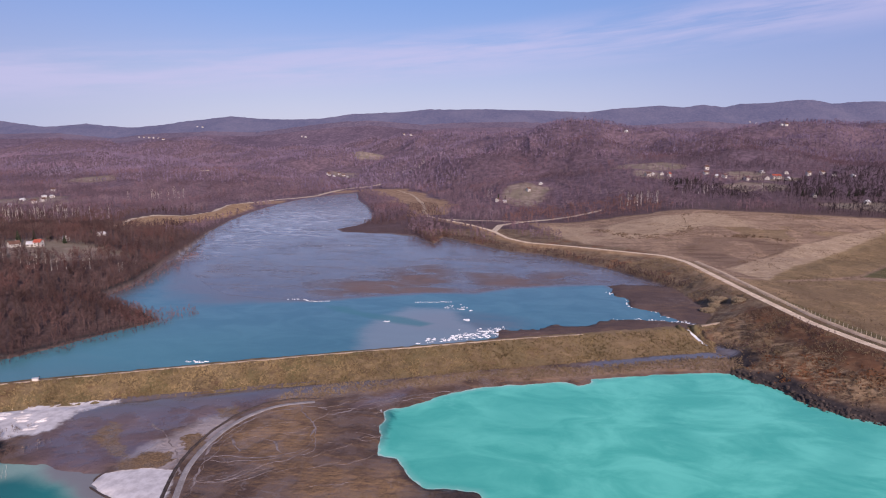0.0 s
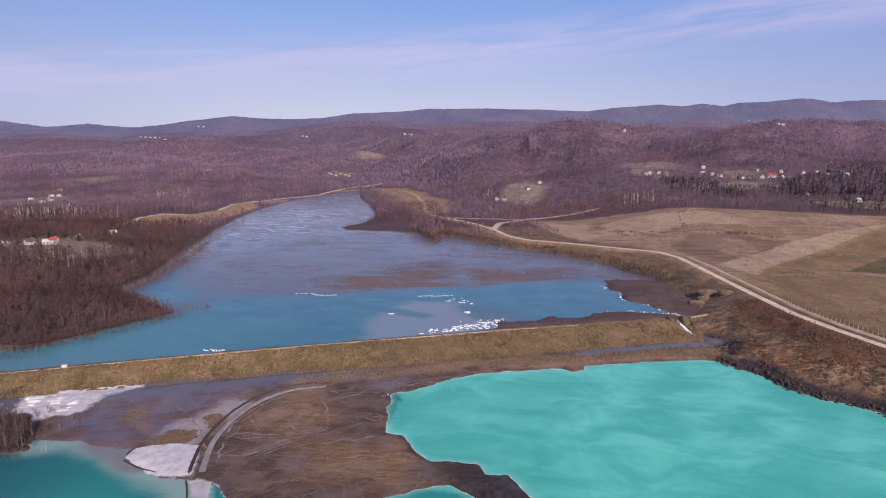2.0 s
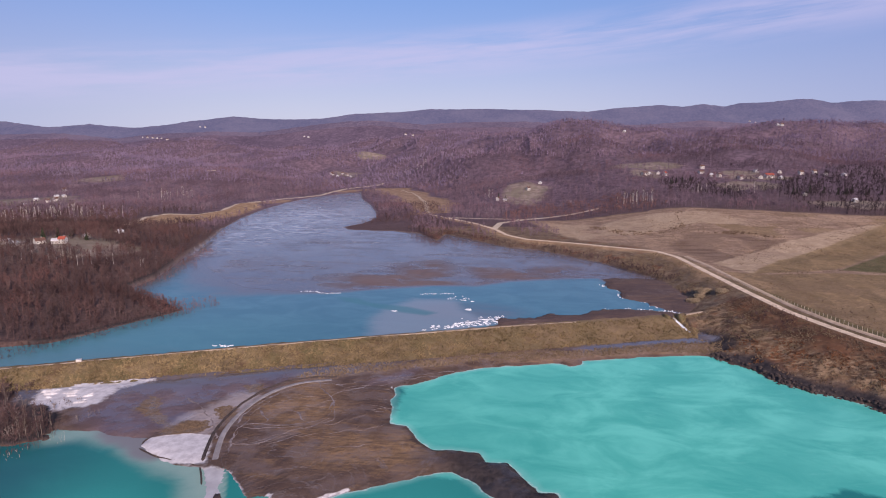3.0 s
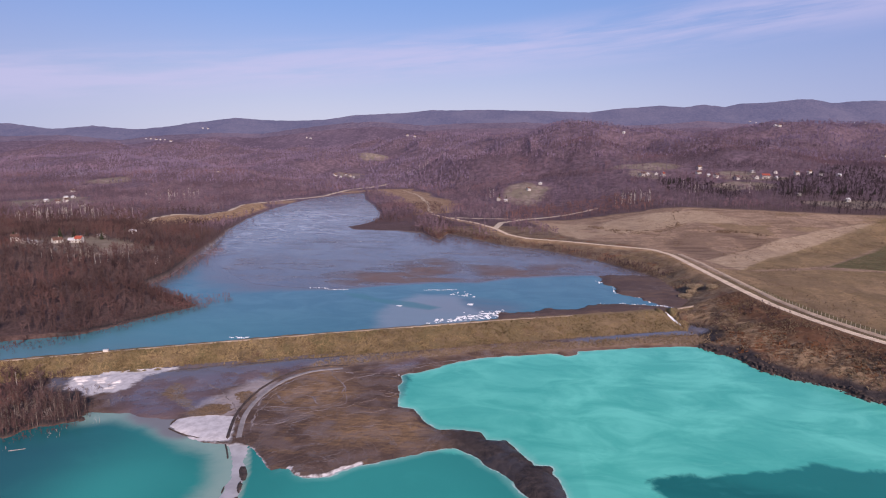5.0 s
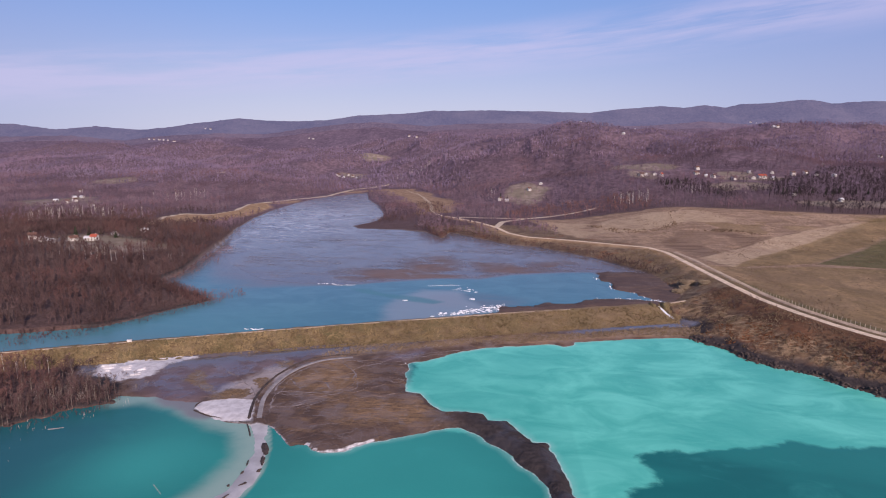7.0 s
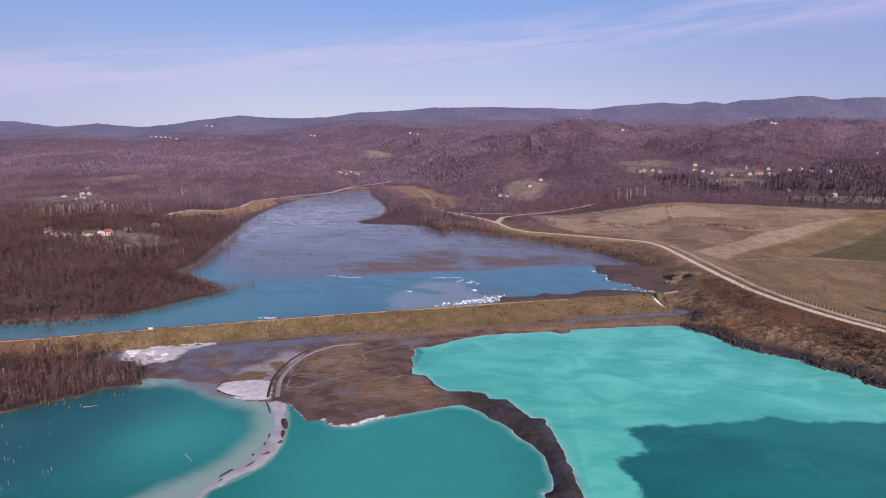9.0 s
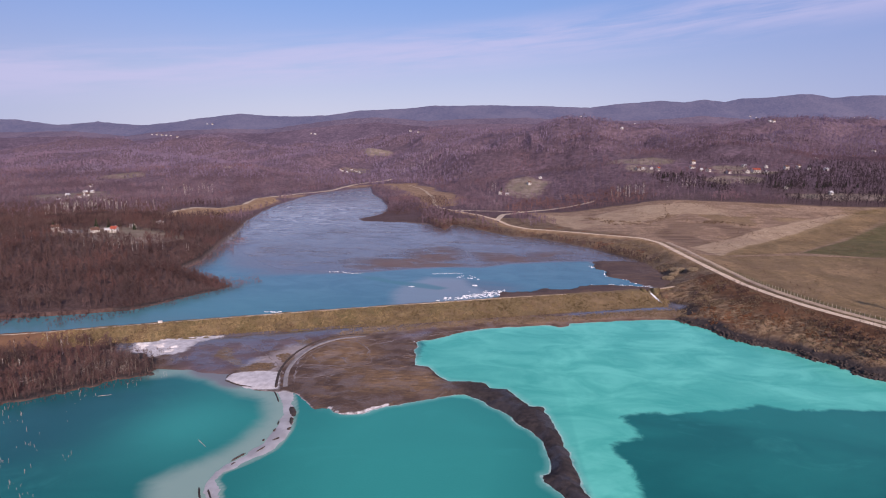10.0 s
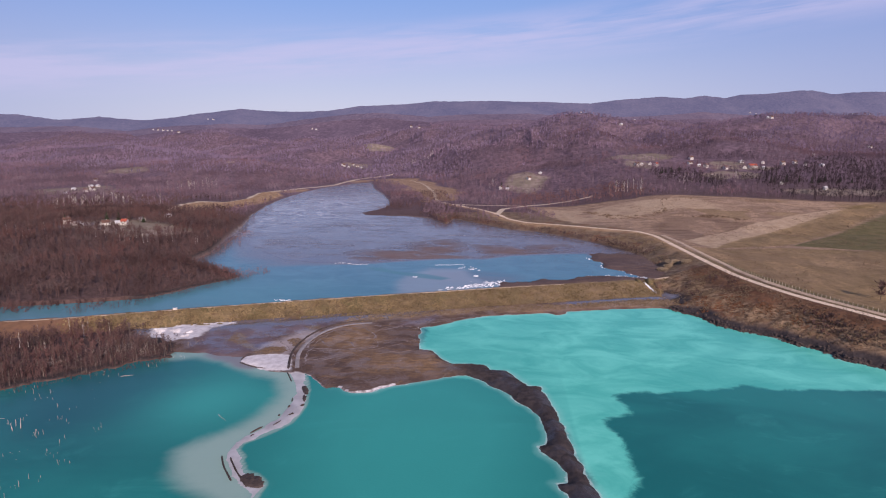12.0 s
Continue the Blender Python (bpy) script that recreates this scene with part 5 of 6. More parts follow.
birch_kinds = [tree_thing("birch_tree", 40 + k, 16, 6, BIRCH, "tall slender birch with a pale trunk among dark woods", 14.0, 0.13, 0.01, 0.45, 0.75, "birches") for k in range(4)]
for t in birch_kinds:
    for v in t.children[0].data.vertices:
        if v.co.z < 0:
            v.co.x *= 2.2
            v.co.y *= 2.2
BIRCH_ROWS = [(-550, 640, 30, 26, 26), (-505, 672, 40, 20, 26), (-530, 915, 30, 46, 24), (-300, 378, 12, 6, 9), (-278, 386, 6, 5, 5), (-180, 1340, 40, 60, 22), (178, 745, 16, 14, 20),
              (-12, 890, 14, 12, 5), (-320, 372, 16, 6, 5), (-252, 395, 10, 8, 4), (-205, 180, 16, 8, 6), (-225, 160, 14, 8, 5), (-420, 380, 30, 14, 8), (280, 790, 40, 18, 12)]
k = 0
for cx, cy, rx, ry, count in BIRCH_ROWS:
    for _ in range(count):
        px, py = cx + rng.normal(0, rx * 0.6), cy + rng.normal(0, ry * 0.6)
        s = rng.uniform(0.6, 1.05) * (0.7 if cy < 500 else 1.3)
        m = pose(px, py, ground_z(px, py) - 0.2, 0, 0, rng.uniform(0, 360))
        if k < 4:
            birch_kinds[k].matrix_basis = m
        else:
            copy_thing(birch_kinds[k % 4], m).scale = (s, s, s)
        k += 1


lone = tree_thing("bare_tree", 77, 230, 22, BARK, "large dark bare tree beside the field fence", 12.0, 0.42, 0.03, 0.12, 0.5)
lone.matrix_basis = pose(213, 247, ground_z(213, 247) - 0.1, 0, 0, 30)

# dark evergreens beside the houses
def evergreen(height, seed):
    r = np.random.default_rng(seed)
    tris = []
    for tier in range(9):
        z = height * (0.12 + 0.1 * tier)
        rad = height * 0.2 * (1 - tier / 10.5)
        for a in range(9):
            ang = a / 9 * 6.283 + r.uniform(-0.3, 0.3) + tier
            rr = rad * r.uniform(0.7, 1.15)
            tip = np.array([math.cos(ang) * rr, math.sin(ang) * rr, z - 0.03 * height])
            root = np.array([0, 0, z + height * 0.1])
            tris.append(blade(root, tip, rad * 0.55, ang + r.uniform(0, 3)))
            tris.append(blade(tip, root, rad * 0.7, ang + 1.57))
    t = thing("evergreen_tree", pose(0, 0, -500), "dark evergreen tree beside village houses", "tree", "evergreens")
    tk = bmesh.new()
    bmesh.ops.create_cone(tk, cap_ends=True, segments=6, radius1=height * 0.022, radius2=0.02, depth=height * 0.95, matrix=pose(0, 0, height * 0.46))
    part("trunk", tk, BARK, t)
    part("crown", tri_mesh("crown", tris), EVERGREEN, t)
    return t


EVERGREEN = mottled("evergreen_needles", (0.018, 0.026, 0.016), (0.05, 0.06, 0.035), 0.3, 3, 0.9, 0, 0.5)
ever = [evergreen(9.5, 5), evergreen(8.0, 6)]
spots = [(-361, 440), (-358, 452), (-338, 443), (-333, 468), (-366, 430), (-410, 432), (383, 770), (391, 762), (400, 772), (418, 775), (430, 765), (445, 772), (376, 764),
         (255, 858), (262, 866), (272, 870), (287, 883), (250, 850), (440, 768), (473, 776), (485, 770), (7, 868), (17, 862), (296, 772), (455, 780), (465, 768)]
for k, (px, py) in enumerate(spots):
    m = pose(px, py, ground_z(px, py) - 0.2, 0, 0, k * 77)
    s = rng.uniform(0.75, 1.2)
    if k < 2:
        ever[k].matrix_basis = m
    else:
        copy_thing(ever[k % 2], m).scale = (s, s, s)


# ---------------------------------------------------------------- houses
WALL_WHITE = mottled("white_render", (0.46, 0.43, 0.4), (0.64, 0.6, 0.56), 0.4, 5, 0.85, 0.01)
WALL_GREY = mottled("grey_block_wall", (0.36, 0.33, 0.31), (0.5, 0.47, 0.44), 0.5, 5, 0.9, 0.02)
ROOF_RED = mottled("red_roof_tiles", (0.27, 0.06, 0.04), (0.4, 0.1, 0.062), 0.6, 4, 0.8, 0.04)
ROOF_BROWN = mottled("brown_roof_tiles", (0.1, 0.055, 0.045), (0.18, 0.095, 0.07), 0.6, 4, 0.85, 0.04)
ROOF_GREY = mottled("grey_sheet_roof", (0.38, 0.38, 0.4), (0.6, 0.6, 0.62), 0.4, 4, 0.55, 0.02)
WOOD_DARK = mottled("dark_timber", (0.06, 0.042, 0.03), (0.12, 0.085, 0.06), 1.0, 8, 0.85, 0.01)
PANE = material("window_glass", 0.08, 0.5)[0]
PANE.node_tree.nodes["Principled BSDF"].inputs["Base Color"].default_value = (0.03, 0.035, 0.045, 1)


def house(label, wx, wy, wall_h, roof_h, wall, roof, storeys=1, balcony=False):
    """A gabled house with its ridge along x, standing on z = 0."""
    t = thing("house", pose(0, 0, -500), label, "house", "houses")
    b = bmesh.new()
    a, c = wx / 2, wy / 2
    v = [b.verts.new(p) for p in ((-a, -c, -1.2), (a, -c, -1.2), (a, c, -1.2), (-a, c, -1.2), (-a, -c, wall_h), (a, -c, wall_h), (a, c, wall_h), (-a, c, wall_h),
                                  (-a, 0, wall_h + roof_h), (a, 0, wall_h + roof_h))]
    for q in ((0, 1, 5, 4), (2, 3, 7, 6), (1, 2, 6, 9, 5), (3, 0, 4, 8, 7), (4, 5, 9, 8), (6, 7, 8, 9), (3, 2, 1, 0)):
        b.faces.new([v[i] for i in q])
    part("wall", b, wall, t)
    over, th = 0.5, 0.22
    b = bmesh.new()
    for sgn in (-1, 1):
        slope = roof_h / c
        y1, z1 = sgn * (c + over), wall_h - slope * over
        r = [(-a - over, 0, wall_h + roof_h), (a + over, 0, wall_h + roof_h), (a + over, y1, z1), (-a - over, y1, z1)]
        lo = [b.verts.new((p[0], p[1], p[2] + 0.04)) for p in r]
        hi = [b.verts.new((p[0], p[1], p[2] + th)) for p in r]
        b.faces.new(hi)
        b.faces.new(lo[::-1])
        for i in range(4):
            b.faces.new((lo[i], lo[(i + 1) % 4], hi[(i + 1) % 4], hi[i]))
    bmesh.ops.recalc_face_normals(b, faces=b.faces)
    rf = part("roof", b, roof, t)
    ch = bmesh.new()
    box(ch, a * 0.4, a * 0.4 + 0.6, 0.3, 0.9, wall_h + roof_h * 0.5, wall_h + roof_h + 0.9)
    box(ch, a * 0.4 - 0.08, a * 0.4 + 0.68, 0.22, 0.98, wall_h + roof_h + 0.9, wall_h + roof_h + 1.02)
    part("chimney", ch, WALL_GREY, rf)
    step_h = wall_h / storeys
    for st in range(storeys):
        z0 = st * step_h + 0.9
        n = max(2, int(wx // 3))
        for i in range(n):
            px = -a + (i + 0.5) * wx / n
            if st == 0 and i == n // 2:
                d = box(bmesh.new(), px - 0.5, px + 0.5, -c - 0.06, -c + 0.05, 0, 2.1)
                part("door", d, WOOD_DARK, t)
                continue
            wn = bmesh.new()
            box(wn, px - 0.65, px + 0.65, -c - 0.05, -c + 0.03, z0 - 0.06, z0 + 1.26)
            fr = part("window", wn, WOOD_DARK, t)
            part("pane", box(bmesh.new(), px - 0.55, px + 0.55, -c - 0.07, -c - 0.02, z0 + 0.04, z0 + 1.16), PANE, fr)
        wn = box(bmesh.new(), a - 0.03, a + 0.05, -0.65, 0.65, z0 - 0.06, z0 + 1.26)
        fr = part("window", wn, WOOD_DARK, t)
        part("pane", box(bmesh.new(), a + 0.02, a + 0.07, -0.55, 0.55, z0 + 0.04, z0 + 1.16), PANE, fr)
    if balcony:
        bl = bmesh.new()
        box(bl, -a * 0.5, a * 0.7, -c - 1.4, -c + 0.02, step_h - 0.18, step_h)
        box(bl, -a * 0.5, a * 0.7, -c - 1.4, -c - 1.32, step_h, step_h + 0.95)
        part("balcony", bl, WALL_GREY, t)
    return t


red_house = house("white two-storey house with a red tiled roof", 8.0, 7.5, 5.4, 2.9, WALL_WHITE, ROOF_RED, 2, True)
low_house = house("long low white house with a faded red roof", 11.0, 8.0, 3.4, 3.0, WALL_WHITE, ROOF_BROWN, 1)
pale_house = house("small pale house with a grey sheet roof", 8.5, 7.0, 3.2, 2.4, WALL_WHITE, ROOF_GREY, 1)
tall_house = house("plain white village house with a brown roof", 9.0, 8.0, 5.6, 2.8, WALL_WHITE, ROOF_BROWN, 2)
barn = house("small grey weathered barn", 7.0, 6.0, 3.4, 2.4, WALL_GREY, ROOF_GREY, 1)
big_house = house("large white house with a broad red roof", 17.0, 10.0, 5.4, 3.6, WALL_WHITE, ROOF_RED, 2, True)
KINDS = dict(r=red_house, l=low_house, p=pale_house, t=tall_house, b=barn, g=big_house)
HOUSES = [("r", -346, 426, 8), ("l", -362, 421, 62), ("b", -351, 424, 20), ("p", -346, 454, -30), ("p", -343, 494, 70), ("t", -402, 424, 40), ("b", -372, 408, 10), ("p", -386, 416, 80),
          ("p", -722, 857, 10), ("t", -678, 826, 30), ("p", -727, 907, 60), ("t", -791, 1010, 10), ("p", -717, 912, -20), ("t", -684, 851, 75), ("l", -619, 800, 5), ("p", -676, 778, 50),
          ("t", -382, 1366, 20), ("p", -368, 1352, 60), ("t", -366, 1392, 0), ("l", -352, 1379, 30), ("p", -338, 1358, 80), ("t", -390, 1380, 40),
          ("t", 6, 860, 60), ("p", 16, 852, 10), ("t", 52, 898, 30), ("p", 73, 939, 65),
          ("t", 333, 976, 10), ("t", 340, 919, 40), ("b", 330, 924, 0), ("t", 366, 905, 25), ("p", 408, 952, 10), ("g", 412, 916, 6),
          ("p", 426, 909, 35), ("l", 398, 912, 75), ("t", 468, 938, 12), ("p", 440, 946, 80), ("t", 483, 930, 20), ("p", 494, 918, 64), ("p", 517, 913, 30),
          ("t", 228, 914, 15), ("p", 238, 924, 66), ("r", 262, 926, 40), ("p", 254, 933, 70), ("l", 322, 944, 20), ("b", 424, 718, 20), ("b", 387, 757, 70),
          ("p", 638, 1411, 30), ("t", 641, 1396, 0), ("t", -261, 1871, 30), ("p", 274, 1291, 50), ("p", 595, 1102, 20), ("l", 691, 1161, 10), ("l", 766, 1221, 40)]
FAR_HOUSES = [(-2066, 3348, 127), (-2030, 3337, 126), (-1990, 3326, 124), (-1950, 3302, 122), (-1910, 3278, 120), (-1583, 2766, 112), (-2182, 4274, 213), (-2127, 4244, 208), (-884, 2709, 129), (-863, 2702, 126), (-402, 2667, 139),
              (1675, 4133, 256), (1700, 4100, 249), (1727, 4072, 242), (2097, 3993, 236), (2111, 3979, 232), (2125, 3985, 233), (1803, 3455, 212), (2299, 4075, 245), (2368, 4073, 242), (2398, 4071, 245), (762, 3392, 190), (673, 2786, 172), (574, 4233, 261)]
used = set()
for kind, px, py, turn in HOUSES:
    corners = [ground_z(px + dx, py + dy) for dx, dy in ((-4, -4), (4, -4), (4, 4), (-4, 4))]
    m = pose(px, py, sum(corners) / 4 + 0.1, 0, 0, turn)
    s = 0.66 if py < 700 else 0.72 if px < -500 and py < 1100 else 0.62 if px < 120 else 0.72
    if kind in used:
        copy_thing(KINDS[kind], m).scale = (s, s, s)
    else:
        KINDS[kind].matrix_basis = m @ Matrix.Scale(s, 4)
        used.add(kind)

for k, (px, py, pz) in enumerate(FAR_HOUSES):
    s = 0.8 + 0.12 * (k % 4)
    copy_thing(KINDS["ptl"[k % 3]], pose(px, py - 8, pz - 1, 0, 0, 37 * k)).scale = (s, s, s)

# ---------------------------------------------------------------- tracks, berms and drains on the mud flat
ASH = mottled("pale_ash_crust", (0.2, 0.18, 0.18), (0.33, 0.3, 0.3), 0.3, 2.5, 0.9, 0.04)
SOIL = mottled("black_mud", (0.035, 0.027, 0.026), (0.085, 0.062, 0.055), 0.6, 4, 0.75, 0.1)
DIRT = mottled("brown_dirt", (0.28, 0.208, 0.155), (0.44, 0.34, 0.255), 0.2, 2.0, 0.95, 0.06)
SNOW = mottled("white_ice", (0.66, 0.68, 0.72), (0.86, 0.87, 0.89), 0.4, 3, 0.6, 0.05)


def drape(line, lift):
    return [ground_z(px, py) + lift for px, py in line]


def berm(name, line, height, width, mat, label, parent=None, base=None):
    """A low ridge of heaped earth along a line."""
    q = resample(line, 0.6)
    sd = sideways(q)
    o = np.linspace(-1, 1, 7)
    taper = np.clip(np.minimum(np.arange(len(q)), np.arange(len(q))[::-1]) / 3.0, 0.1, 1)[:, None]
    hh = height * (1 + 0.45 * fbm(q[:, 0], q[:, 1], 2.5, 3, 7))[:, None] * taper
    bx = q[:, None, 0] + sd[:, None, 0] * o * width / 2 * taper
    by = q[:, None, 1] + sd[:, None, 1] * o * width / 2 * taper
    gz = terrain(q[:, 0], q[:, 1])["z"][:, None] if base is None else base
    bz = gz - 0.25 + (hh + 0.25) * (1 - o ** 2) + 0.1 * fbm(bx, by, 1.2, 2, 8)
    me = mesh_of(name, np.stack([bx, by, bz], -1).reshape(-1, 3), grid_faces(*bx.shape)[:, ::-1])
    me.materials.append(mat)
    return tagged(new(name, me), label, "embankment", kind="structure")


CAUSEWAY = [(-66, 218), (-74, 216), (-82, 212), (-88, 204), (-92, 192), (-93, 180), (-92, 168), (-89, 158), (-86, 149)]
ribbon("causeway_track", CAUSEWAY, np.maximum(np.array(drape(CAUSEWAY, 0)), 0.16), 2.6, ASH, "pale ash-covered track curving over the mud flat", "track", 0.1, 1.5)
berm("mud_bank", [(-64, 221), (-76, 219.5), (-85, 215), (-91.5, 206), (-95.5, 193), (-96.5, 180), (-95.5, 168), (-92.5, 157), (-90, 149)], 0.5, 1.5, SOIL, "dark mud bank beside the pale track")
BARS = [[(-88, 81), (-85, 75), (-77, 65)], [(-85, 80), (-78.5, 71), (-71.5, 63.5)], [(-81, 101), (-83, 98), (-85, 93)], [(-82, 95.5), (-83, 93), (-84.3, 91)], [(-76, 106), (-77.6, 102.5), (-79.3, 99)],
        [(-79.3, 125), (-78.8, 122), (-78, 119)], [(-115.5, 159), (-118, 161.5), (-117.5, 164), (-115, 164)], [(-117, 158), (-107, 152.6), (-98, 150.5), (-90, 148.5)], [(-91, 149.5), (-87.5, 144), (-84.5, 138)]]
for k, line in enumerate(BARS):
    berm("mud_ridge", line, 0.4 if k > 1 else 0.55, 0.65, SOIL, "narrow black mud ridge on the pale shoal", base=0.1)
b = bmesh.new()
bmesh.ops.create_icosphere(b, subdivisions=4, radius=1, matrix=pose(-71.8, 66.8, 0, 0, 0, -35) @ Matrix.Diagonal((5.0, 2.6, 0.8, 1)))
for v in b.verts:
    k = noise.noise(v.co * 0.7) + 0.5 * noise.noise(v.co * 2.0)
    v.co += Vector((k * 0.8, k * 0.8, k * 0.35))
mm = bpy.data.meshes.new("mud_heap")
b.to_mesh(mm)
b.free()
mm.materials.append(SOIL)
tagged(new("mud_heap", mm), "dark mud heap at the end of the shoal", "mud heap")

RILLS = [[(-76, 222), (-74, 217), (-64, 202), (-58, 186), (-60, 182), (-66, 179), (-78, 177), (-90, 175)], [(-58, 185), (-65, 173), (-74, 167), (-80, 162), (-89, 163)],
         [(-70, 215), (-79, 209), (-87, 200), (-90, 190), (-90, 178), (-89, 168), (-85, 156)], [(-80, 177), (-84, 185), (-89, 190)], [(-64, 202), (-50, 215), (-30, 228), (0, 240)], [(-75, 214), (-62, 214), (-60, 210)],
         [(-120, 196), (-108, 186), (-99, 176), (-92, 163)], [(-66, 179), (-70, 186), (-78, 189)]]
SILT = mottled("pale_silt", (0.11, 0.08, 0.072), (0.29, 0.242, 0.24), 0.35, 1.8, 0.75, 0.02)


def silt_rill(line, width, seed):
    """A shallow winding rill of pale silt on the mud, swelling and thinning as it goes."""
    q = resample(line, 0.5)
    fade = np.clip(np.minimum(np.arange(len(q)), np.arange(len(q))[::-1]) / 8.0, 0, 1)
    q[:, 0] += 2.6 * fbm(q[:, 0] + seed * 50, q[:, 1], 9, 4, 401) * fade
    q[:, 1] += 2.6 * fbm(q[:, 0], q[:, 1] + seed * 50, 9, 4, 402) * fade
    sd = sideways(q)
    o = np.linspace(-0.5, 0.5, 5)
    wd = width * np.clip(0.8 + 1.3 * fbm(q[:, 0], q[:, 1], 5, 3, 403 + seed), 0.12, 2.2)[:, None] * np.clip(fade, 0.15, 1)[:, None]
    rx, ry = q[:, None, 0] + sd[:, None, 0] * o * wd, q[:, None, 1] + sd[:, None, 1] * o * wd
    rz = np.broadcast_to(terrain(q[:, 0], q[:, 1])["z"][:, None] + 0.07 - 0.25 * o ** 2, rx.shape)
    me = mesh_of("silt_rill", np.stack([rx, ry, rz], -1).reshape(-1, 3), grid_faces(*rx.shape)[:, ::-1])
    me.materials.append(SILT)
    return tagged(new("silt_rill", me), "thin winding rill of pale silt on dark mud", "rill", kind="structure")


for k, line in enumerate(RILLS):
    silt_rill(line, 0.62, k)
    if k in (0, 1, 2, 4):
        shifted = [(px + 1.6, py - 1.9) for px, py in line[len(line) // 3:]]
        silt_rill(shifted, 0.34, k + 20)
for k in range(26):
    px, py, turn, length = rng.uniform(-88, -42), rng.uniform(160, 214), rng.uniform(-0.5, 0.7), rng.uniform(5, 16)
    if inside(np.array([px]), np.array([py]), [(-92, 168), (-80, 150), (-40, 146), (-40, 212), (-66, 214), (-86, 202)])[0]:
        silt_rill([(px + length * f * math.cos(turn + 0.5 * f), py + length * f * math.sin(turn + 0.5 * f)) for f in (0, 0.33, 0.66, 1)], 0.24, k + 40)

LANE = mottled("pale_lane_dirt", (0.36, 0.26, 0.185), (0.54, 0.41, 0.3), 0.25, 2.0, 0.95, 0.05)
PIER_LUMPS = ((-76.6, 131.5, 1.1, 4.6, 26), (-74.4, 123.8, 0.7, 3.0, 20), (-73, 118, 0.7, 0.8, 0), (-78, 116, 0.35, 0.6, 10), (-79, 109, 0.35, 0.5, 0), (-75, 110, 0.4, 1.5, -45))
for px, py, ax_, ay_, turn in PIER_LUMPS:
    b = bmesh.new()
    bmesh.ops.create_icosphere(b, subdivisions=3, radius=1, matrix=pose(px, py, 0.05, 0, 0, turn) @ Matrix.Diagonal((ax_, ay_, 0.5, 1)))
    for v in b.verts:
        k = noise.noise(v.co * 0.8) + 0.5 * noise.noise(v.co * 2.2)
        v.co += Vector((k * 0.5, k * 0.5, k * 0.3))
    mm = bpy.data.meshes.new("mud_heap")
    b.to_mesh(mm)
    b.free()
    mm.materials.append(SOIL)
    tagged(new("mud_heap", mm), "dark lump of mud on the edge of the pale shoal", "mud heap", "mud lumps")

TRACK_2 = [(151, 455), (155, 418), (157, 380), (159, 350), (162.5, 312), (168.5, 283), (175, 263), (182, 246), (189.5, 232.5), (199, 215), (215, 190), (231, 164)]
ribbon("dirt_track", TRACK_2, drape(TRACK_2, 0.25), 3.6, LANE, "brown dirt lane between road and fence", "track", 0.12)
ribbon("dam_path", DAM_CREST[1:9], [5.34] * 8, 1.2, DIRT, "worn dirt path on the dam crest", "path", 0.16, 1.5)
ribbon("bank_path", [(108, 317), (118, 321), (130, 327), (146, 332), (158, 336)], [5.8, 6.3, 7.2, 8.9, 11], 2.0, DIRT, "narrow worn path along the bank", "path", 0.35, 1.5)

# ---------------------------------------------------------------- fence by the road
CONCRETE = mottled("weathered_concrete", (0.34, 0.28, 0.21), (0.5, 0.42, 0.33), 1.0, 8, 0.9, 0.01)
WIRE = material("dull_wire", 0.5, 0.4)[0]
WIRE.node_tree.nodes["Principled BSDF"].inputs["Base Color"].default_value = (0.2, 0.19, 0.18, 1)
fence = thing("fence", pose(0, 0, 0), "row of pale concrete fence posts with wires beside the road", "fence")
FENCE = [(155, 372), (156.5, 343), (161.5, 319), (167.5, 294), (173.5, 273), (181, 252), (188.5, 236), (196, 223), (209, 204), (225, 179)]
fq = resample(FENCE, 2.5)
b = bmesh.new()
bmesh.ops.create_cone(b, cap_ends=True, segments=4, radius1=0.14, radius2=0.115, depth=2.6, matrix=pose(0, 0, 0.9, 0, 0, 45))
post_me = bpy.data.meshes.new("post")
b.to_mesh(post_me)
b.free()
post_me.materials.append(CONCRETE)
fz = terrain(fq[:, 0], fq[:, 1])["z"]
for (px, py), pz in zip(fq, fz):
    part("post", post_me, None, fence, m=pose(px, py, pz, rng.normal(0, 1.5), rng.normal(0, 1.5), rng.uniform(0, 20)))
for h in (0.5, 1.0, 1.5):
    b = bmesh.new()
    for i in range(len(fq) - 1):
        p, r = Vector((*fq[i], fz[i] + h)), Vector((*fq[i + 1], fz[i + 1] + h))
        mm = look((p + r) / 2, r)
        bmesh.ops.create_cone(b, segments=3, radius1=0.015, radius2=0.015, depth=(r - p).length, matrix=mm)
    part("wire", b, WIRE, fence)

# ---------------------------------------------------------------- outfall through the dam
FOAM = mottled("white_water", (0.7, 0.73, 0.76), (0.88, 0.9, 0.92), 1.5, 9, 0.4, 0.08)
fall = thing("outfall", pose(0, 0, 0), "white water pouring through a notch in the dam", "outfall")
line = np.array([(100.6, 321.5, 4.75), (101.3, 317.5, 4.65), (102.1, 313.5, 4.3), (103.0, 310, 3.4), (104.0, 306, 2.4), (105.0, 302, 1.6), (106.2, 298.5, 1.12), (107.2, 296, 1.0)])
o = np.linspace(-1, 1, 6)
wd = np.array([1.0, 0.9, 0.9, 1.0, 1.15, 1.3, 1.6, 2.2])[:, None]
fx = line[:, 0:1] + o * wd * 0.85
fz2 = line[:, 2:3] + 0.3 + 0.15 * fbm(fx * 3, line[:, 1:2] + 0 * fx, 2, 2, 17) - 0.12 * o ** 2
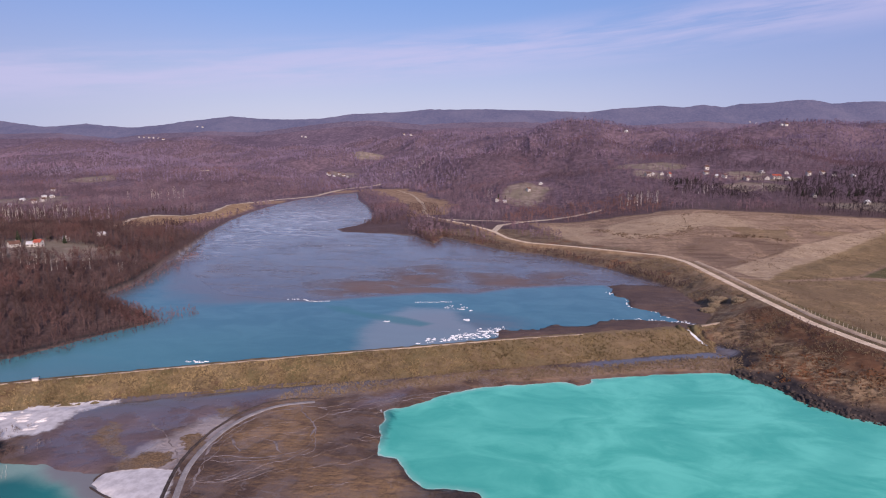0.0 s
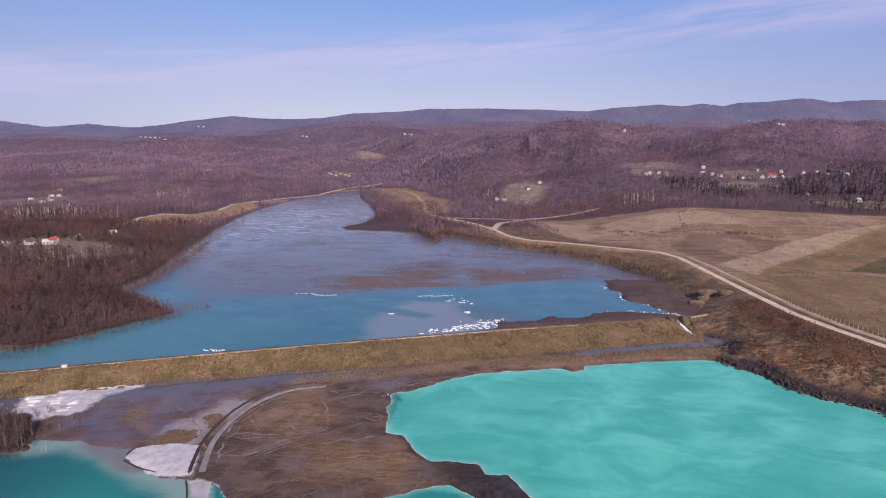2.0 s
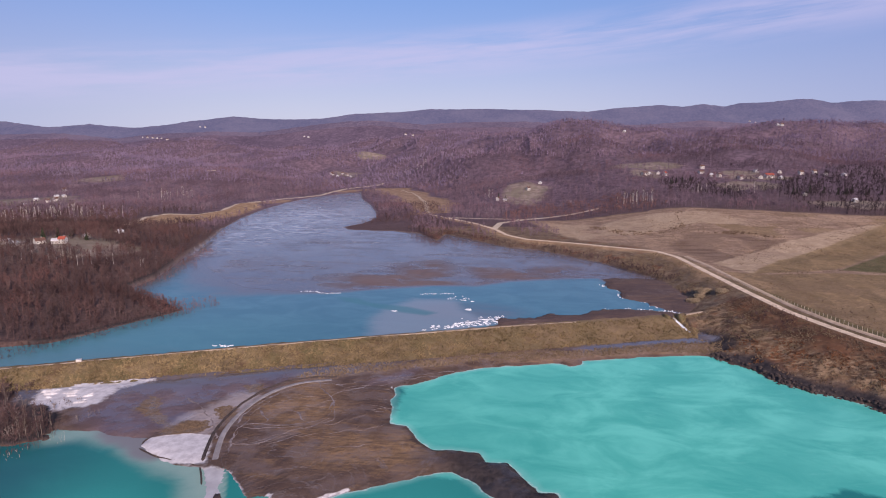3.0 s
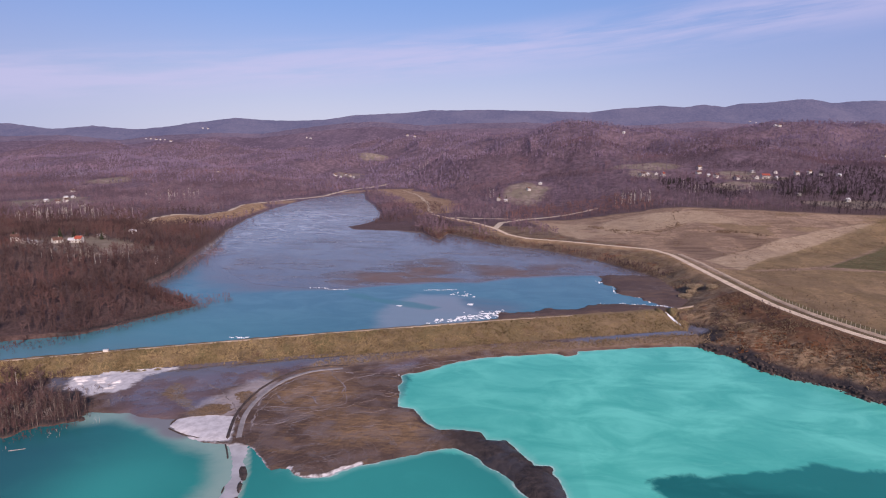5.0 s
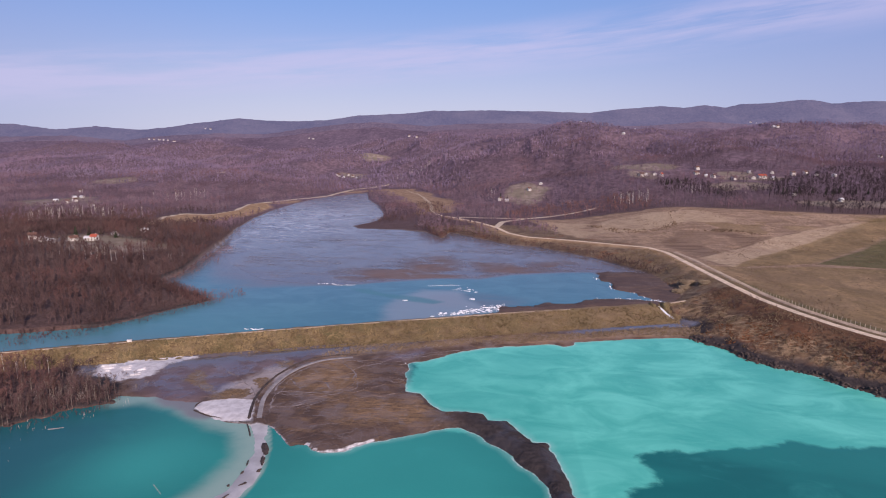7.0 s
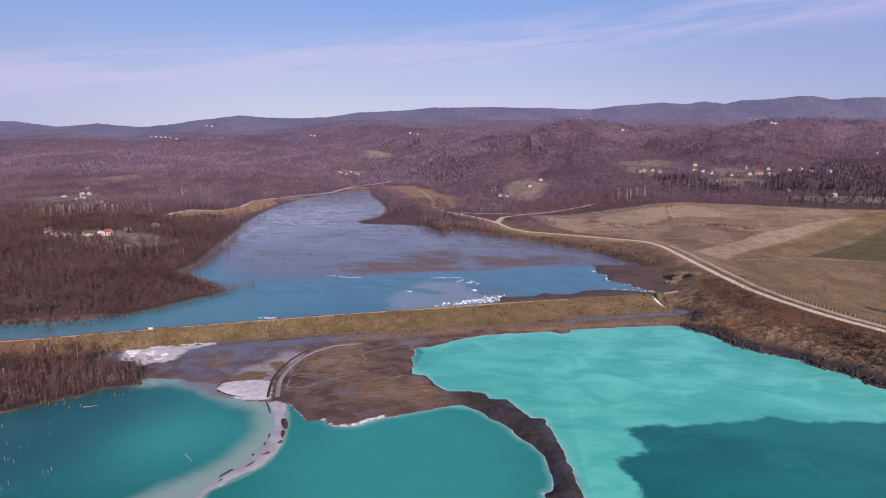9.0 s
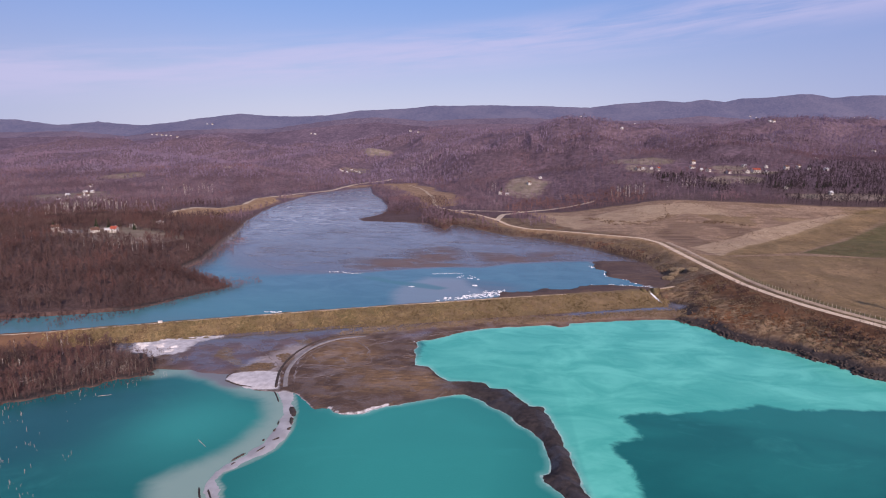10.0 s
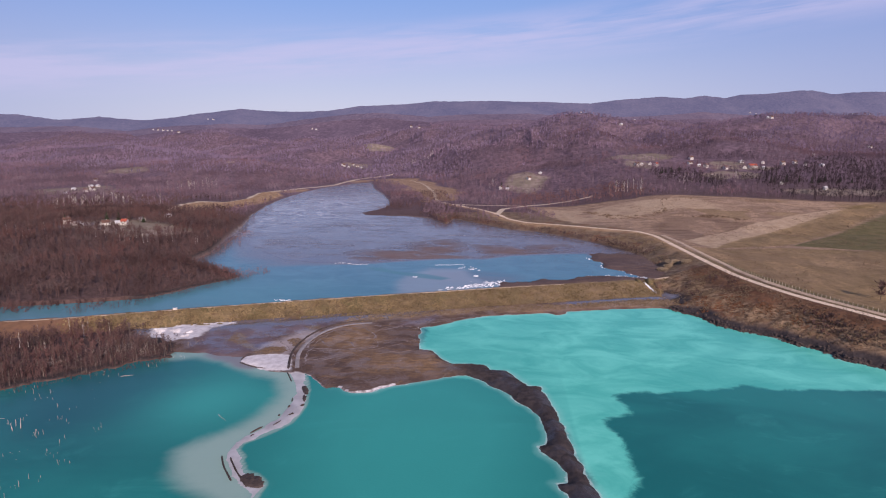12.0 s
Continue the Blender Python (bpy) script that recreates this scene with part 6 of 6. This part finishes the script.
me = mesh_of("water_chute", np.stack([fx, line[:, 1:2] + 0 * fx, fz2], -1).reshape(-1, 3), grid_faces(*fx.shape))
part("water_chute", me, FOAM, fall)
for sgn in (-1, 1):
    b = bmesh.new()
    bmesh.ops.create_icosphere(b, subdivisions=3, radius=1, matrix=pose(101.4 + sgn * 3.6, 314.5, 3.9) @ Matrix.Diagonal((2.3, 5.5, 2.8, 1)))
    for v in b.verts:
        n3 = noise.noise(v.co * 0.5) + 0.5 * noise.noise(v.co * 1.4)
        v.co += Vector((n3 * 0.6, n3 * 0.4, n3 * 0.5))
    part("abutment", b, DAM_GRASS, fall, "grassy earth shoulder")

# ---------------------------------------------------------------- ice on the upper lake and crust by the woods
def slab(seed, size, thick):
    r = np.random.default_rng(seed)
    n = 7
    ang = np.sort(r.uniform(0, 6.283, n))
    rad = size * r.uniform(0.6, 1.0, n)
    b = bmesh.new()
    top = [b.verts.new((math.cos(a) * q * 1.5, math.sin(a) * q, thick + r.uniform(-0.05, 0.05))) for a, q in zip(ang, rad)]
    bot = [b.verts.new((v.co.x * 1.05, v.co.y * 1.05, -0.05)) for v in top]
    b.faces.new(top)
    for i in range(n):
        b.faces.new((bot[i], bot[(i + 1) % n], top[(i + 1) % n], top[i]))
    bmesh.ops.recalc_face_normals(b, faces=b.faces)
    me = bpy.data.meshes.new("ice_floe")
    b.to_mesh(me)
    b.free()
    me.materials.append(SNOW)
    return me


floes = [slab(60 + k, 1.0, 0.2) for k in range(6)]


def floe(px, py, s, z=UP_Z, tilt=2.0, thick=1.0, label="white broken ice floe floating on the lake", group="ice floes"):
    ob = new("ice_floe", floes[int(rng.integers(6))])
    ob.matrix_basis = pose(px, py, z, rng.normal(0, tilt), rng.normal(0, tilt), rng.uniform(-25, 25)) @ Matrix.Diagonal((s, s, thick, 1))
    tagged(ob, label, "ice", group)


for k in range(160):
    f = rng.random() ** 0.7
    px = -36 + 42 * f + rng.normal(0, 1.5)
    mid = 277 + 27 * f
    py = mid + rng.normal(0, 1) * (1.5 + 6.0 * f * (1.25 - f))
    if seg_dist(np.array([px]), np.array([py]), DAM_CREST)[0][0] > 6.5:
        floe(px, py, 0.2 + 0.75 * rng.random() ** 2)
for k in range(16):
    floe(-46 + k * 1.4, 352 + 0.25 * k + rng.normal(0, 0.7), rng.uniform(0.15, 0.55))
for k in range(16):
    a = k / 16 * 6.283
    floe(-21 + 5.5 * math.cos(a) + rng.normal(0, 1.6), 344 + 4 * math.sin(a) + rng.normal(0, 1.2), rng.uniform(0.15, 0.5))
for px, py, s in ((-14, 320, 1.6), (-13, 318.5, 1.1), (-57, 312, 1.2), (-55.5, 312.3, 0.8), (-17, 340, 1.0), (-12, 338, 0.8)):
    floe(px, py, s)
for k in range(34):
    f = k / 34
    floe(-124 + 26 * f + rng.normal(0, 1.2), 350.5 - 1.5 * f + 1.8 * math.sin(f * 7) + rng.normal(0, 0.4), rng.uniform(0.12, 0.4), label="thin white rim of ice along the mud")
for k in range(14):
    floe(-133 + 10 * rng.random(), 243.5 + 2.4 * rng.random() + 0.3, rng.uniform(0.25, 0.7), label="white ice frozen to the dam edge")
x, y, tt = sample(3000, 66, 118, 322, 395)
ok = (tt["mud_e"] < 0) & (tt["mud_e"] > -1.4) & (tt["teal"] > 0) & (fbm(x, y, 16, 3, 411) > -0.1)
for px, py in list(zip(x[ok], y[ok]))[:60]:
    floe(px, py, rng.uniform(0.12, 0.4), label="thin white rim of ice along the mud")
CRUST = mottled("white_crust", (0.4, 0.375, 0.385), (0.66, 0.64, 0.65), 0.4, 3, 0.8, 0.06)
for k in range(16):
    px, py, turn, length = rng.uniform(-178, -158), rng.uniform(185, 202), rng.uniform(0.1, 1.3), rng.uniform(3, 8)
    berm("crust_ridge", [(px + f * length * math.cos(turn + 0.5 * f), py + f * length * math.sin(turn + 0.5 * f)) for f in (-0.5, -0.2, 0.2, 0.5)], rng.uniform(0.3, 0.8), rng.uniform(1.2, 2.6), CRUST, "low ridge of white crust heaped on the mud")

# ---------------------------------------------------------------- drowned trees and driftwood in the lower pond
PALE_WOOD = mottled("bleached_dead_wood", (0.36, 0.33, 0.29), (0.56, 0.52, 0.47), 0.8, 6, 0.85, 0.01)


def dead_tree(seed, height):
    r = np.random.default_rng(seed)
    t = thing("dead_tree", pose(0, 0, -500), "bleached dead tree standing in turquoise water", "dead tree", "drowned trees")
    b = bmesh.new()
    bmesh.ops.create_cone(b, cap_ends=True, segments=6, radius1=0.11, radius2=0.05, depth=height + 1, matrix=pose(0, 0, height / 2 - 0.5))
    for v in b.verts:
        v.co.x += 0.05 * v.co.z * math.sin(seed)
    part("trunk", b, PALE_WOOD, t)
    for k in range(3):
        z = height * r.uniform(0.35, 0.9)
        L = height * r.uniform(0.12, 0.3)
        b = bmesh.new()
        bmesh.ops.create_cone(b, cap_ends=True, segments=4, radius1=0.035, radius2=0.015, depth=L, matrix=pose(0.05 * z * math.sin(seed), 0, z, 0, 0, r.uniform(0, 360)) @ pose(0, 0, 0, r.uniform(25, 65)) @ pose(0, 0, L / 2))
        part("branch", b, PALE_WOOD, t)
    return t


dead = [dead_tree(3 + k, h) for k, h in enumerate((4.2, 2.6, 1.3, 3.3))]
GROVES = [(-172, 93, 5, 12), (-158, 86, 4, 12), (-156, 97, 4, 7), (-146, 84, 3, 4), (-139, 91, 2, 4), (-143, 75, 4, 8), (-136, 72, 3, 4), (-156, 72, 5, 9), (-141, 56, 4, 10),
          (-137, 61, 3, 3), (-187, 121, 5, 7), (-178, 117, 6, 8), (-166, 134, 5, 6), (-155, 150, 6, 14), (-146, 160, 4, 12), (-170, 140, 5, 8), (-162, 110, 14, 6), (-200, 105, 9, 12), (-180, 80, 8, 10), (-165, 60, 8, 8)]
k = 0
for cx, cy, spread, count in GROVES:
    for _ in range(count):
        px, py = cx + rng.normal(0, spread * 0.45), cy + rng.normal(0, spread * 0.6)
        m = pose(px, py, -0.1, rng.normal(0, 5), rng.normal(0, 5), rng.uniform(0, 360))
        s = rng.uniform(0.14, 0.5)
        if k < 4:
            dead[k].matrix_basis = m
        else:
            copy_thing(dead[k % 4], m).scale = (s, s, s)
        k += 1
for px, py, turn, L in ((-99.5, 105, -42, 6.5), (-182, 96, 10, 7), (-175, 86, 4, 5), (-158, 138, 24, 5)):
    b = bmesh.new()
    bmesh.ops.create_cone(b, cap_ends=True, segments=6, radius1=0.09, radius2=0.05, depth=L, matrix=pose(px, py, 0.08, 0, 90, turn))
    me = bpy.data.meshes.new("log")
    b.to_mesh(me)
    b.free()
    me.materials.append(PALE_WOOD)
    tagged(new("log", me), "bleached log floating on the turquoise pond", "log", "driftwood")

# ---------------------------------------------------------------- scrub on the banks, grass on the dam
tuft = []
for s in range(6):
    r = np.random.default_rng(90 + s)
    tuft.append(np.array([blade(np.array([r.normal(0, 0.15), r.normal(0, 0.15), -0.1]), np.array([r.normal(0, 0.45), r.normal(0, 0.45), r.uniform(0.6, 1.1)]), 0.42, r.uniform(0, 6)) for _ in range(6)]))
DRY_GRASS = mottled("dry_grass_blades", (0.062, 0.046, 0.024), (0.38, 0.275, 0.15), 0.07, 0.5, 0.95, 0, 0.35)
REED = mottled("dry_reeds", (0.15, 0.105, 0.065), (0.31, 0.225, 0.145), 0.1, 1.0, 0.95, 0, 0.5)
BRUSH = mottled("brown_brush", (0.125, 0.08, 0.055), (0.25, 0.17, 0.115), 0.07, 0.8, 0.95, 0, 0.5)

n = 15000
i = rng.integers(0, len(crest), n)
o = rng.uniform(1.5, 25, n)
x, y = crest[i, 0] + side[i, 0] * o * flare[i] + rng.normal(0, 0.4, n), crest[i, 1] + side[i, 1] * o * flare[i] + rng.normal(0, 0.4, n)
z = np.interp(o, offs, hts) + (crest[i, 2] - 5.3) * np.clip(1 - o / 26, 0, 1) - 0.12
ok = (x > -212 - 20 * rng.random(len(x))) & (x < 150) & (np.hypot(x - 103.5, (y - 308) / 4) > 1.8)
scatter("dam_grass", tuft, x[ok], y[ok], z[ok], rng.uniform(0.4, 1.15, ok.sum()), DRY_GRASS, "dry tussock grass on the slope of the dam", "grass")
x, y, tt = sample(26000, -130, 112, 160, 300)
dtoe = seg_dist(x, y, DAM_TOE)[0]
reed_ok = (tt["s_flat"] > 1) & ((dtoe < 14 + 6 * fbm(x, y, 20, 3, 311)) & (x > -72) & ((x < 35) | (dtoe > 10)) |
                                ((tt["s_low"] < 16) & (x > 40) & (dtoe > 9)))
scatter("reeds", tuft, x[reed_ok], y[reed_ok], tt["z"][reed_ok], rng.uniform(0.25, 0.75, reed_ok.sum()), REED, "straw-coloured reeds on the mud below the dam", "reeds")
x, y, tt = sample(42000, 100, 240, 90, 470)
ok = (tt["s_low"] < -6) & (tt["s_up"] < -1) & (tt["beyond"] < 0.4) & (tt["d_road"] > 4.5) & (fbm(x, y, 9, 3, 321) > -0.2) & ~inside(x, y, [(100, 320), (150, 330), (150, 345), (100, 345)])
gold = (fbm(x, y, 30, 3, 322) + smooth(320, 350, y) > 0.05)
scatter("bank_brush", tuft, x[ok & ~gold], y[ok & ~gold], tt["z"][ok & ~gold], rng.uniform(0.3, 0.95, (ok & ~gold).sum()), BRUSH, "low brown brush on the lake bank", "bushes")
scatter("bank_grass", tuft, x[ok & gold], y[ok & gold], tt["z"][ok & gold], rng.uniform(0.3, 0.85, (ok & gold).sum()), REED, "dry straw grass on the lake bank", "grass")
x, y, tt = sample(20000, -70, 150, 400, 640)
ok = (tt["s_up"] < 2) & (tt["s_up"] > -9 + 4 * fbm(x, y, 20, 3, 341)) & (tt["d_road"] > 6) & (tt["beyond"] < 0.5)
scatter("shore_thicket", mid_templates, x[ok], y[ok], tt["z"][ok] - 0.1, rng.uniform(1.8, 4.2, ok.sum()), TWIG, "low brown thicket along the foot of the bank", "bushes")


def shrub(seed):
    r = np.random.default_rng(seed)
    t = thing("shrub", pose(0, 0, -500), "bare brown shrub on the bank below the road", "shrub", "bank shrubs")
    tr, tw = [], []
    for k in range(7):
        a = r.uniform(0, 6.283)
        p = np.array([r.normal(0, 0.12), r.normal(0, 0.12), -0.1])
        q = np.array([math.cos(a) * r.uniform(0.3, 0.9), math.sin(a) * r.uniform(0.3, 0.9), r.uniform(1.0, 2.0)])
        tr.append(blade(p, q, 0.1, a))
        for j in range(7):
            s = p + (q - p) * r.uniform(0.3, 1)
            e = s + np.array([r.normal(0, 0.4), r.normal(0, 0.4), r.uniform(0.2, 0.7)])
            tw.append(blade(s, e, 0.13, r.uniform(0, 6)))
    part("stem", tri_mesh("stem", tr), BARK, t)
    part("crown", tri_mesh("crown", tw), TWIG, t)
    return t


shrubs = [shrub(k + 1) for k in range(4)]
x, y, tt = sample(6000, 108, 230, 120, 330)
ok = (tt["s_low"] < -10) & (tt["s_up"] < -3) & (tt["beyond"] < 0.3) & (tt["d_road"] > 6) & (fbm(x, y, 24, 3, 331) > 0.2)
for k, (px, py, pz) in enumerate(list(zip(x[ok], y[ok], tt["z"][ok]))[:260]):
    s = rng.uniform(0.5, 1.25)
    m = pose(px, py, pz, 0, 0, rng.uniform(0, 360))
    if k < 4:
        shrubs[k].matrix_basis = m
    else:
        copy_thing(shrubs[k % 4], m).scale = (s, s, s)

# straw-covered mounds by the lake
PALE_STRAW = mottled("pale_straw", (0.2, 0.15, 0.1), (0.44, 0.34, 0.23), 0.1, 1.0, 0.95, 0, 0.5)
STRAW_EARTH = mottled("straw_earth", (0.15, 0.108, 0.075), (0.3, 0.22, 0.145), 0.6, 2.5, 0.95, 0.4)
for px, py, r, h in ((124, 348, 4.5, 1.5), (133, 358, 5.5, 2.4), (140, 348, 4.0, 1.8), (129, 353, 3.5, 1.3)):
    b = bmesh.new()
    bmesh.ops.create_icosphere(b, subdivisions=4, radius=1, matrix=pose(px, py, ground_z(px, py) - 0.2) @ Matrix.Diagonal((r, r * 0.8, h, 1)))
    for v in b.verts:
        k = noise.noise(v.co * 0.45) * 0.9 + noise.noise(v.co * 1.3) * 0.45
        v.co += Vector((k * 1.3, k, k * 1.1))
    me = bpy.data.meshes.new("earth_mound")
    b.to_mesh(me)
    b.free()
    me.materials.append(STRAW_EARTH)
    tagged(new("earth_mound", me), "rough earth mound grown with dry straw", "mound", "earth mounds")
    a, q = rng.uniform(0, 6.283, 260), np.sqrt(rng.random(260))
    scatter("mound_straw", tuft, px + np.cos(a) * q * r * 1.1, py + np.sin(a) * q * r * 0.9, ground_z(px, py) + h * np.sqrt(1 - 0.9 * q ** 2) - 0.4, rng.uniform(0.5, 1.1, 260), PALE_STRAW, "tangled dry straw on an earth mound", "grass")

# small white box on the dam
b = bmesh.new()
box(b, -1.1, 1.1, -0.6, 0.6, -0.3, 1.0)
bmesh.ops.bevel(b, geom=b.edges[:], offset=0.06, segments=1, affect="EDGES")
pump = thing("pump_box", pose(-180, 216.6, 5.4, 0, 0, 22), "small white pump box on the dam crest", "pump box")
part("body", b, WALL_WHITE, pump)
part("lid", box(bmesh.new(), -1.18, 1.18, -0.68, 0.68, 1.0, 1.08), ROOF_GREY, pump, "grey sheet lid")
b = bmesh.new()
bmesh.ops.create_cone(b, cap_ends=True, segments=10, radius1=0.18, radius2=0.18, depth=3.0, matrix=pose(0.3, 2.2, 0.3, 90, 0, 0))
part("pipe", b, WOOD_DARK, pump, "dark outlet pipe")


# ---------------------------------------------------------------- bank, shore and meadow growth
RUST_BRUSH = mottled("rust_brush", (0.1, 0.042, 0.022), (0.27, 0.115, 0.055), 0.1, 0.9, 0.95, 0, 0.5)
GREY_TWIG = mottled("grey_twigs", (0.12, 0.09, 0.08), (0.26, 0.21, 0.19), 0.1, 0.8, 0.95, 0, 0.4)


def strew(name, ring, n, templates, lo, hi, mat, label, category, ragged=5.0, least=-99.0, sink=0.1):
    """Plants strewn over a ragged patch of the plan."""
    xs_, ys_ = [p[0] for p in ring], [p[1] for p in ring]
    px, py, g = sample(n, min(xs_) - 6, max(xs_) + 6, min(ys_) - 6, max(ys_) + 6)
    keep = (sdf(px, py, ring) + ragged * fbm(px, py, 13, 4, 351) > 0) & (g["d_road"] > 4.5) & (fbm(px, py, 7, 3, 352) > least)
    return scatter(name, templates, px[keep], py[keep], np.maximum(g["z"][keep], np.where(g["s_up"][keep] > 0, UP_Z - 0.1, -0.2)) - sink, rng.uniform(lo, hi, keep.sum()), mat, label, category)


strew("rust_brush", [(113, 268), (120, 276), (134, 277), (147, 264), (152, 244), (166, 222), (160, 216), (146, 240), (133, 250), (119, 252)], 3200, tuft, 0.4, 1.1, RUST_BRUSH, "rust-red dry brush above the dark mud shore", "bushes", 6, -0.1)
strew("dark_thicket", [(141, 305), (156, 312), (162, 292), (158, 270), (148, 266), (137, 273), (133, 286)], 900, mid_templates, 1.2, 3.0, TWIG, "dark bare thicket on the slope under the road", "bushes", 7, -0.15)
strew("dark_thicket", [(176, 225), (186, 222), (200, 196), (212, 172), (205, 168), (188, 196)], 900, mid_templates, 1.2, 2.8, TWIG, "dark bare thicket on the slope under the road", "bushes", 5, -0.1)
for ring in ([(126, 298), (132, 302), (147, 309), (146, 304), (134, 293), (134, 274), (130, 270), (127, 284)], [(133, 270), (138, 262), (139, 246), (148, 228), (160, 214), (163, 218), (150, 236), (143, 252), (143, 266)],
             [(158, 232), (166, 226), (178, 208), (192, 182), (188, 180), (172, 204), (160, 222)]):
    strew("straw_drift", ring, 1500, tuft, 0.5, 1.1, REED, "pale bent straw lying on the brown bank", "grass", 4, -0.2)
strew("reed_strip", [(-8, 251), (14, 258), (40, 264), (70, 276), (100, 283), (116, 283), (112, 268), (100, 269), (76, 266), (44, 257), (34, 252), (14, 249)], 9000, tuft, 0.35, 0.9, REED, "tan reed strip between wet mud and turquoise pond", "reeds", 2.5)
strew("reed_strip", [(-83, 220), (-80, 231), (-61, 238), (-49, 236), (-20, 248), (-6, 256), (-4, 250), (-24, 238), (-56, 226), (-72, 218)], 4500, tuft, 0.35, 0.9, REED, "tan reed strip at the foot of the dam", "reeds", 4)
strew("drowned_scrub", [(-196, 170), (-182, 184), (-152, 188), (-143, 180), (-146, 168), (-158, 160), (-176, 152), (-196, 140)], 1500, mid_templates, 1.4, 3.4, GREY_TWIG, "grey drowned scrub standing in shallow water", "bushes", 6, -0.05)
strew("point_scrub", [(-186, 286), (-172, 300), (-164, 312), (-172, 322), (-200, 322), (-226, 336), (-236, 330), (-206, 306)], 1500, mid_templates, 1.2, 3.0, RUSSET_TWIG, "reddish drowned scrub round the wooded point", "bushes", 8)
shore_line = UP_WEST[:6]
strew("shore_scrub", shore_line + [(px + 9, py - 6) for px, py in shore_line[::-1]], 2600, mid_templates, 1.0, 2.8, TWIG, "reddish drowned scrub along the lake", "bushes", 5)
strew("shore_scrub", WEST_SHORE[:7] + [(px + 6, py - 6) for px, py in WEST_SHORE[:7][::-1]], 900, mid_templates, 1.0, 2.4, TWIG, "brown drowned scrub standing in shallow water", "bushes", 4)
strew("point_scrub", [(-238, 345), (-226, 372), (-236, 430), (-250, 490), (-262, 490), (-252, 425), (-244, 376)], 1100, mid_templates, 1.4, 3.2, RUSSET_TWIG, "reddish drowned scrub along the lake", "bushes", 8)

# crumbled mud along the steep shore
clods = []
for k in range(5):
    b = bmesh.new()
    bmesh.ops.create_icosphere(b, subdivisions=1, radius=1)
    for v in b.verts:
        v.co *= 0.75 + 0.5 * noise.noise(v.co * 1.7 + Vector((k * 9.0, 0, 0)))
        v.co.z *= 0.7
    clods.append(np.array([[list(v.co) for v in f.verts] for f in b.faces]))
    b.free()
e = resample(EAST_SHORE[:-1], 0.5)
out_e = -sideways(e)
i = rng.integers(0, len(e), 620)
o = rng.normal(0.6, 1.5, 620)
x, y = e[i, 0] + out_e[i, 0] * o, e[i, 1] + out_e[i, 1] * o
g = terrain(x, y)
keep = (g["s_low"] < 1.8) & (g["s_low"] > -5)
scatter("mud_clods", clods, x[keep], y[keep], np.maximum(g["z"][keep], 0) + 0.05, rng.uniform(0.35, 1.3, keep.sum()), SOIL, "crumbled dark mud clods along the pond shore", "mud")

# tufts in the meadow
x, y, tt = sample(30000, 150, 430, 130, 690)
s_f = sdf(x, y, field_ring) + 6 * fbm(x, y, 30, 3, 61)
patchy = fbm(x, y, 34, 4, 361) + 0.6 * fbm(x, y, 9, 3, 362)
ok = (s_f > 1) & (tt["beyond"] > 0.95) & (tt["d_road"] > 13) & (patchy > 0.12)
pale = rng.random(len(x)) < 0.5
scatter("meadow_tufts", tuft, x[ok & pale], y[ok & pale], tt["z"][ok & pale], rng.uniform(0.3, 0.7, (ok & pale).sum()), REED, "pale dry grass tufts in the meadow", "grass")
scatter("meadow_weeds", tuft, x[ok & ~pale], y[ok & ~pale], tt["z"][ok & ~pale], rng.uniform(0.3, 0.8, (ok & ~pale).sum()), BRUSH, "brown dead weeds in the meadow", "grass")

# scrubby rings and a hedge line in the far meadow
for ring in ([(150, 549), (174, 559), (199, 596), (207, 654), (198, 652), (190, 604), (170, 570), (152, 560)], [(105, 620), (119, 566), (148, 545), (158, 560), (150, 572), (132, 580), (118, 612)], [(192, 546), (237, 543), (259, 529), (260, 534), (238, 552), (194, 555)]):
    strew("meadow_scrub", ring, 1500, tuft, 0.7, 1.7, BRUSH, "brown dead scrub in the pale meadow", "bushes", 5, -0.1)
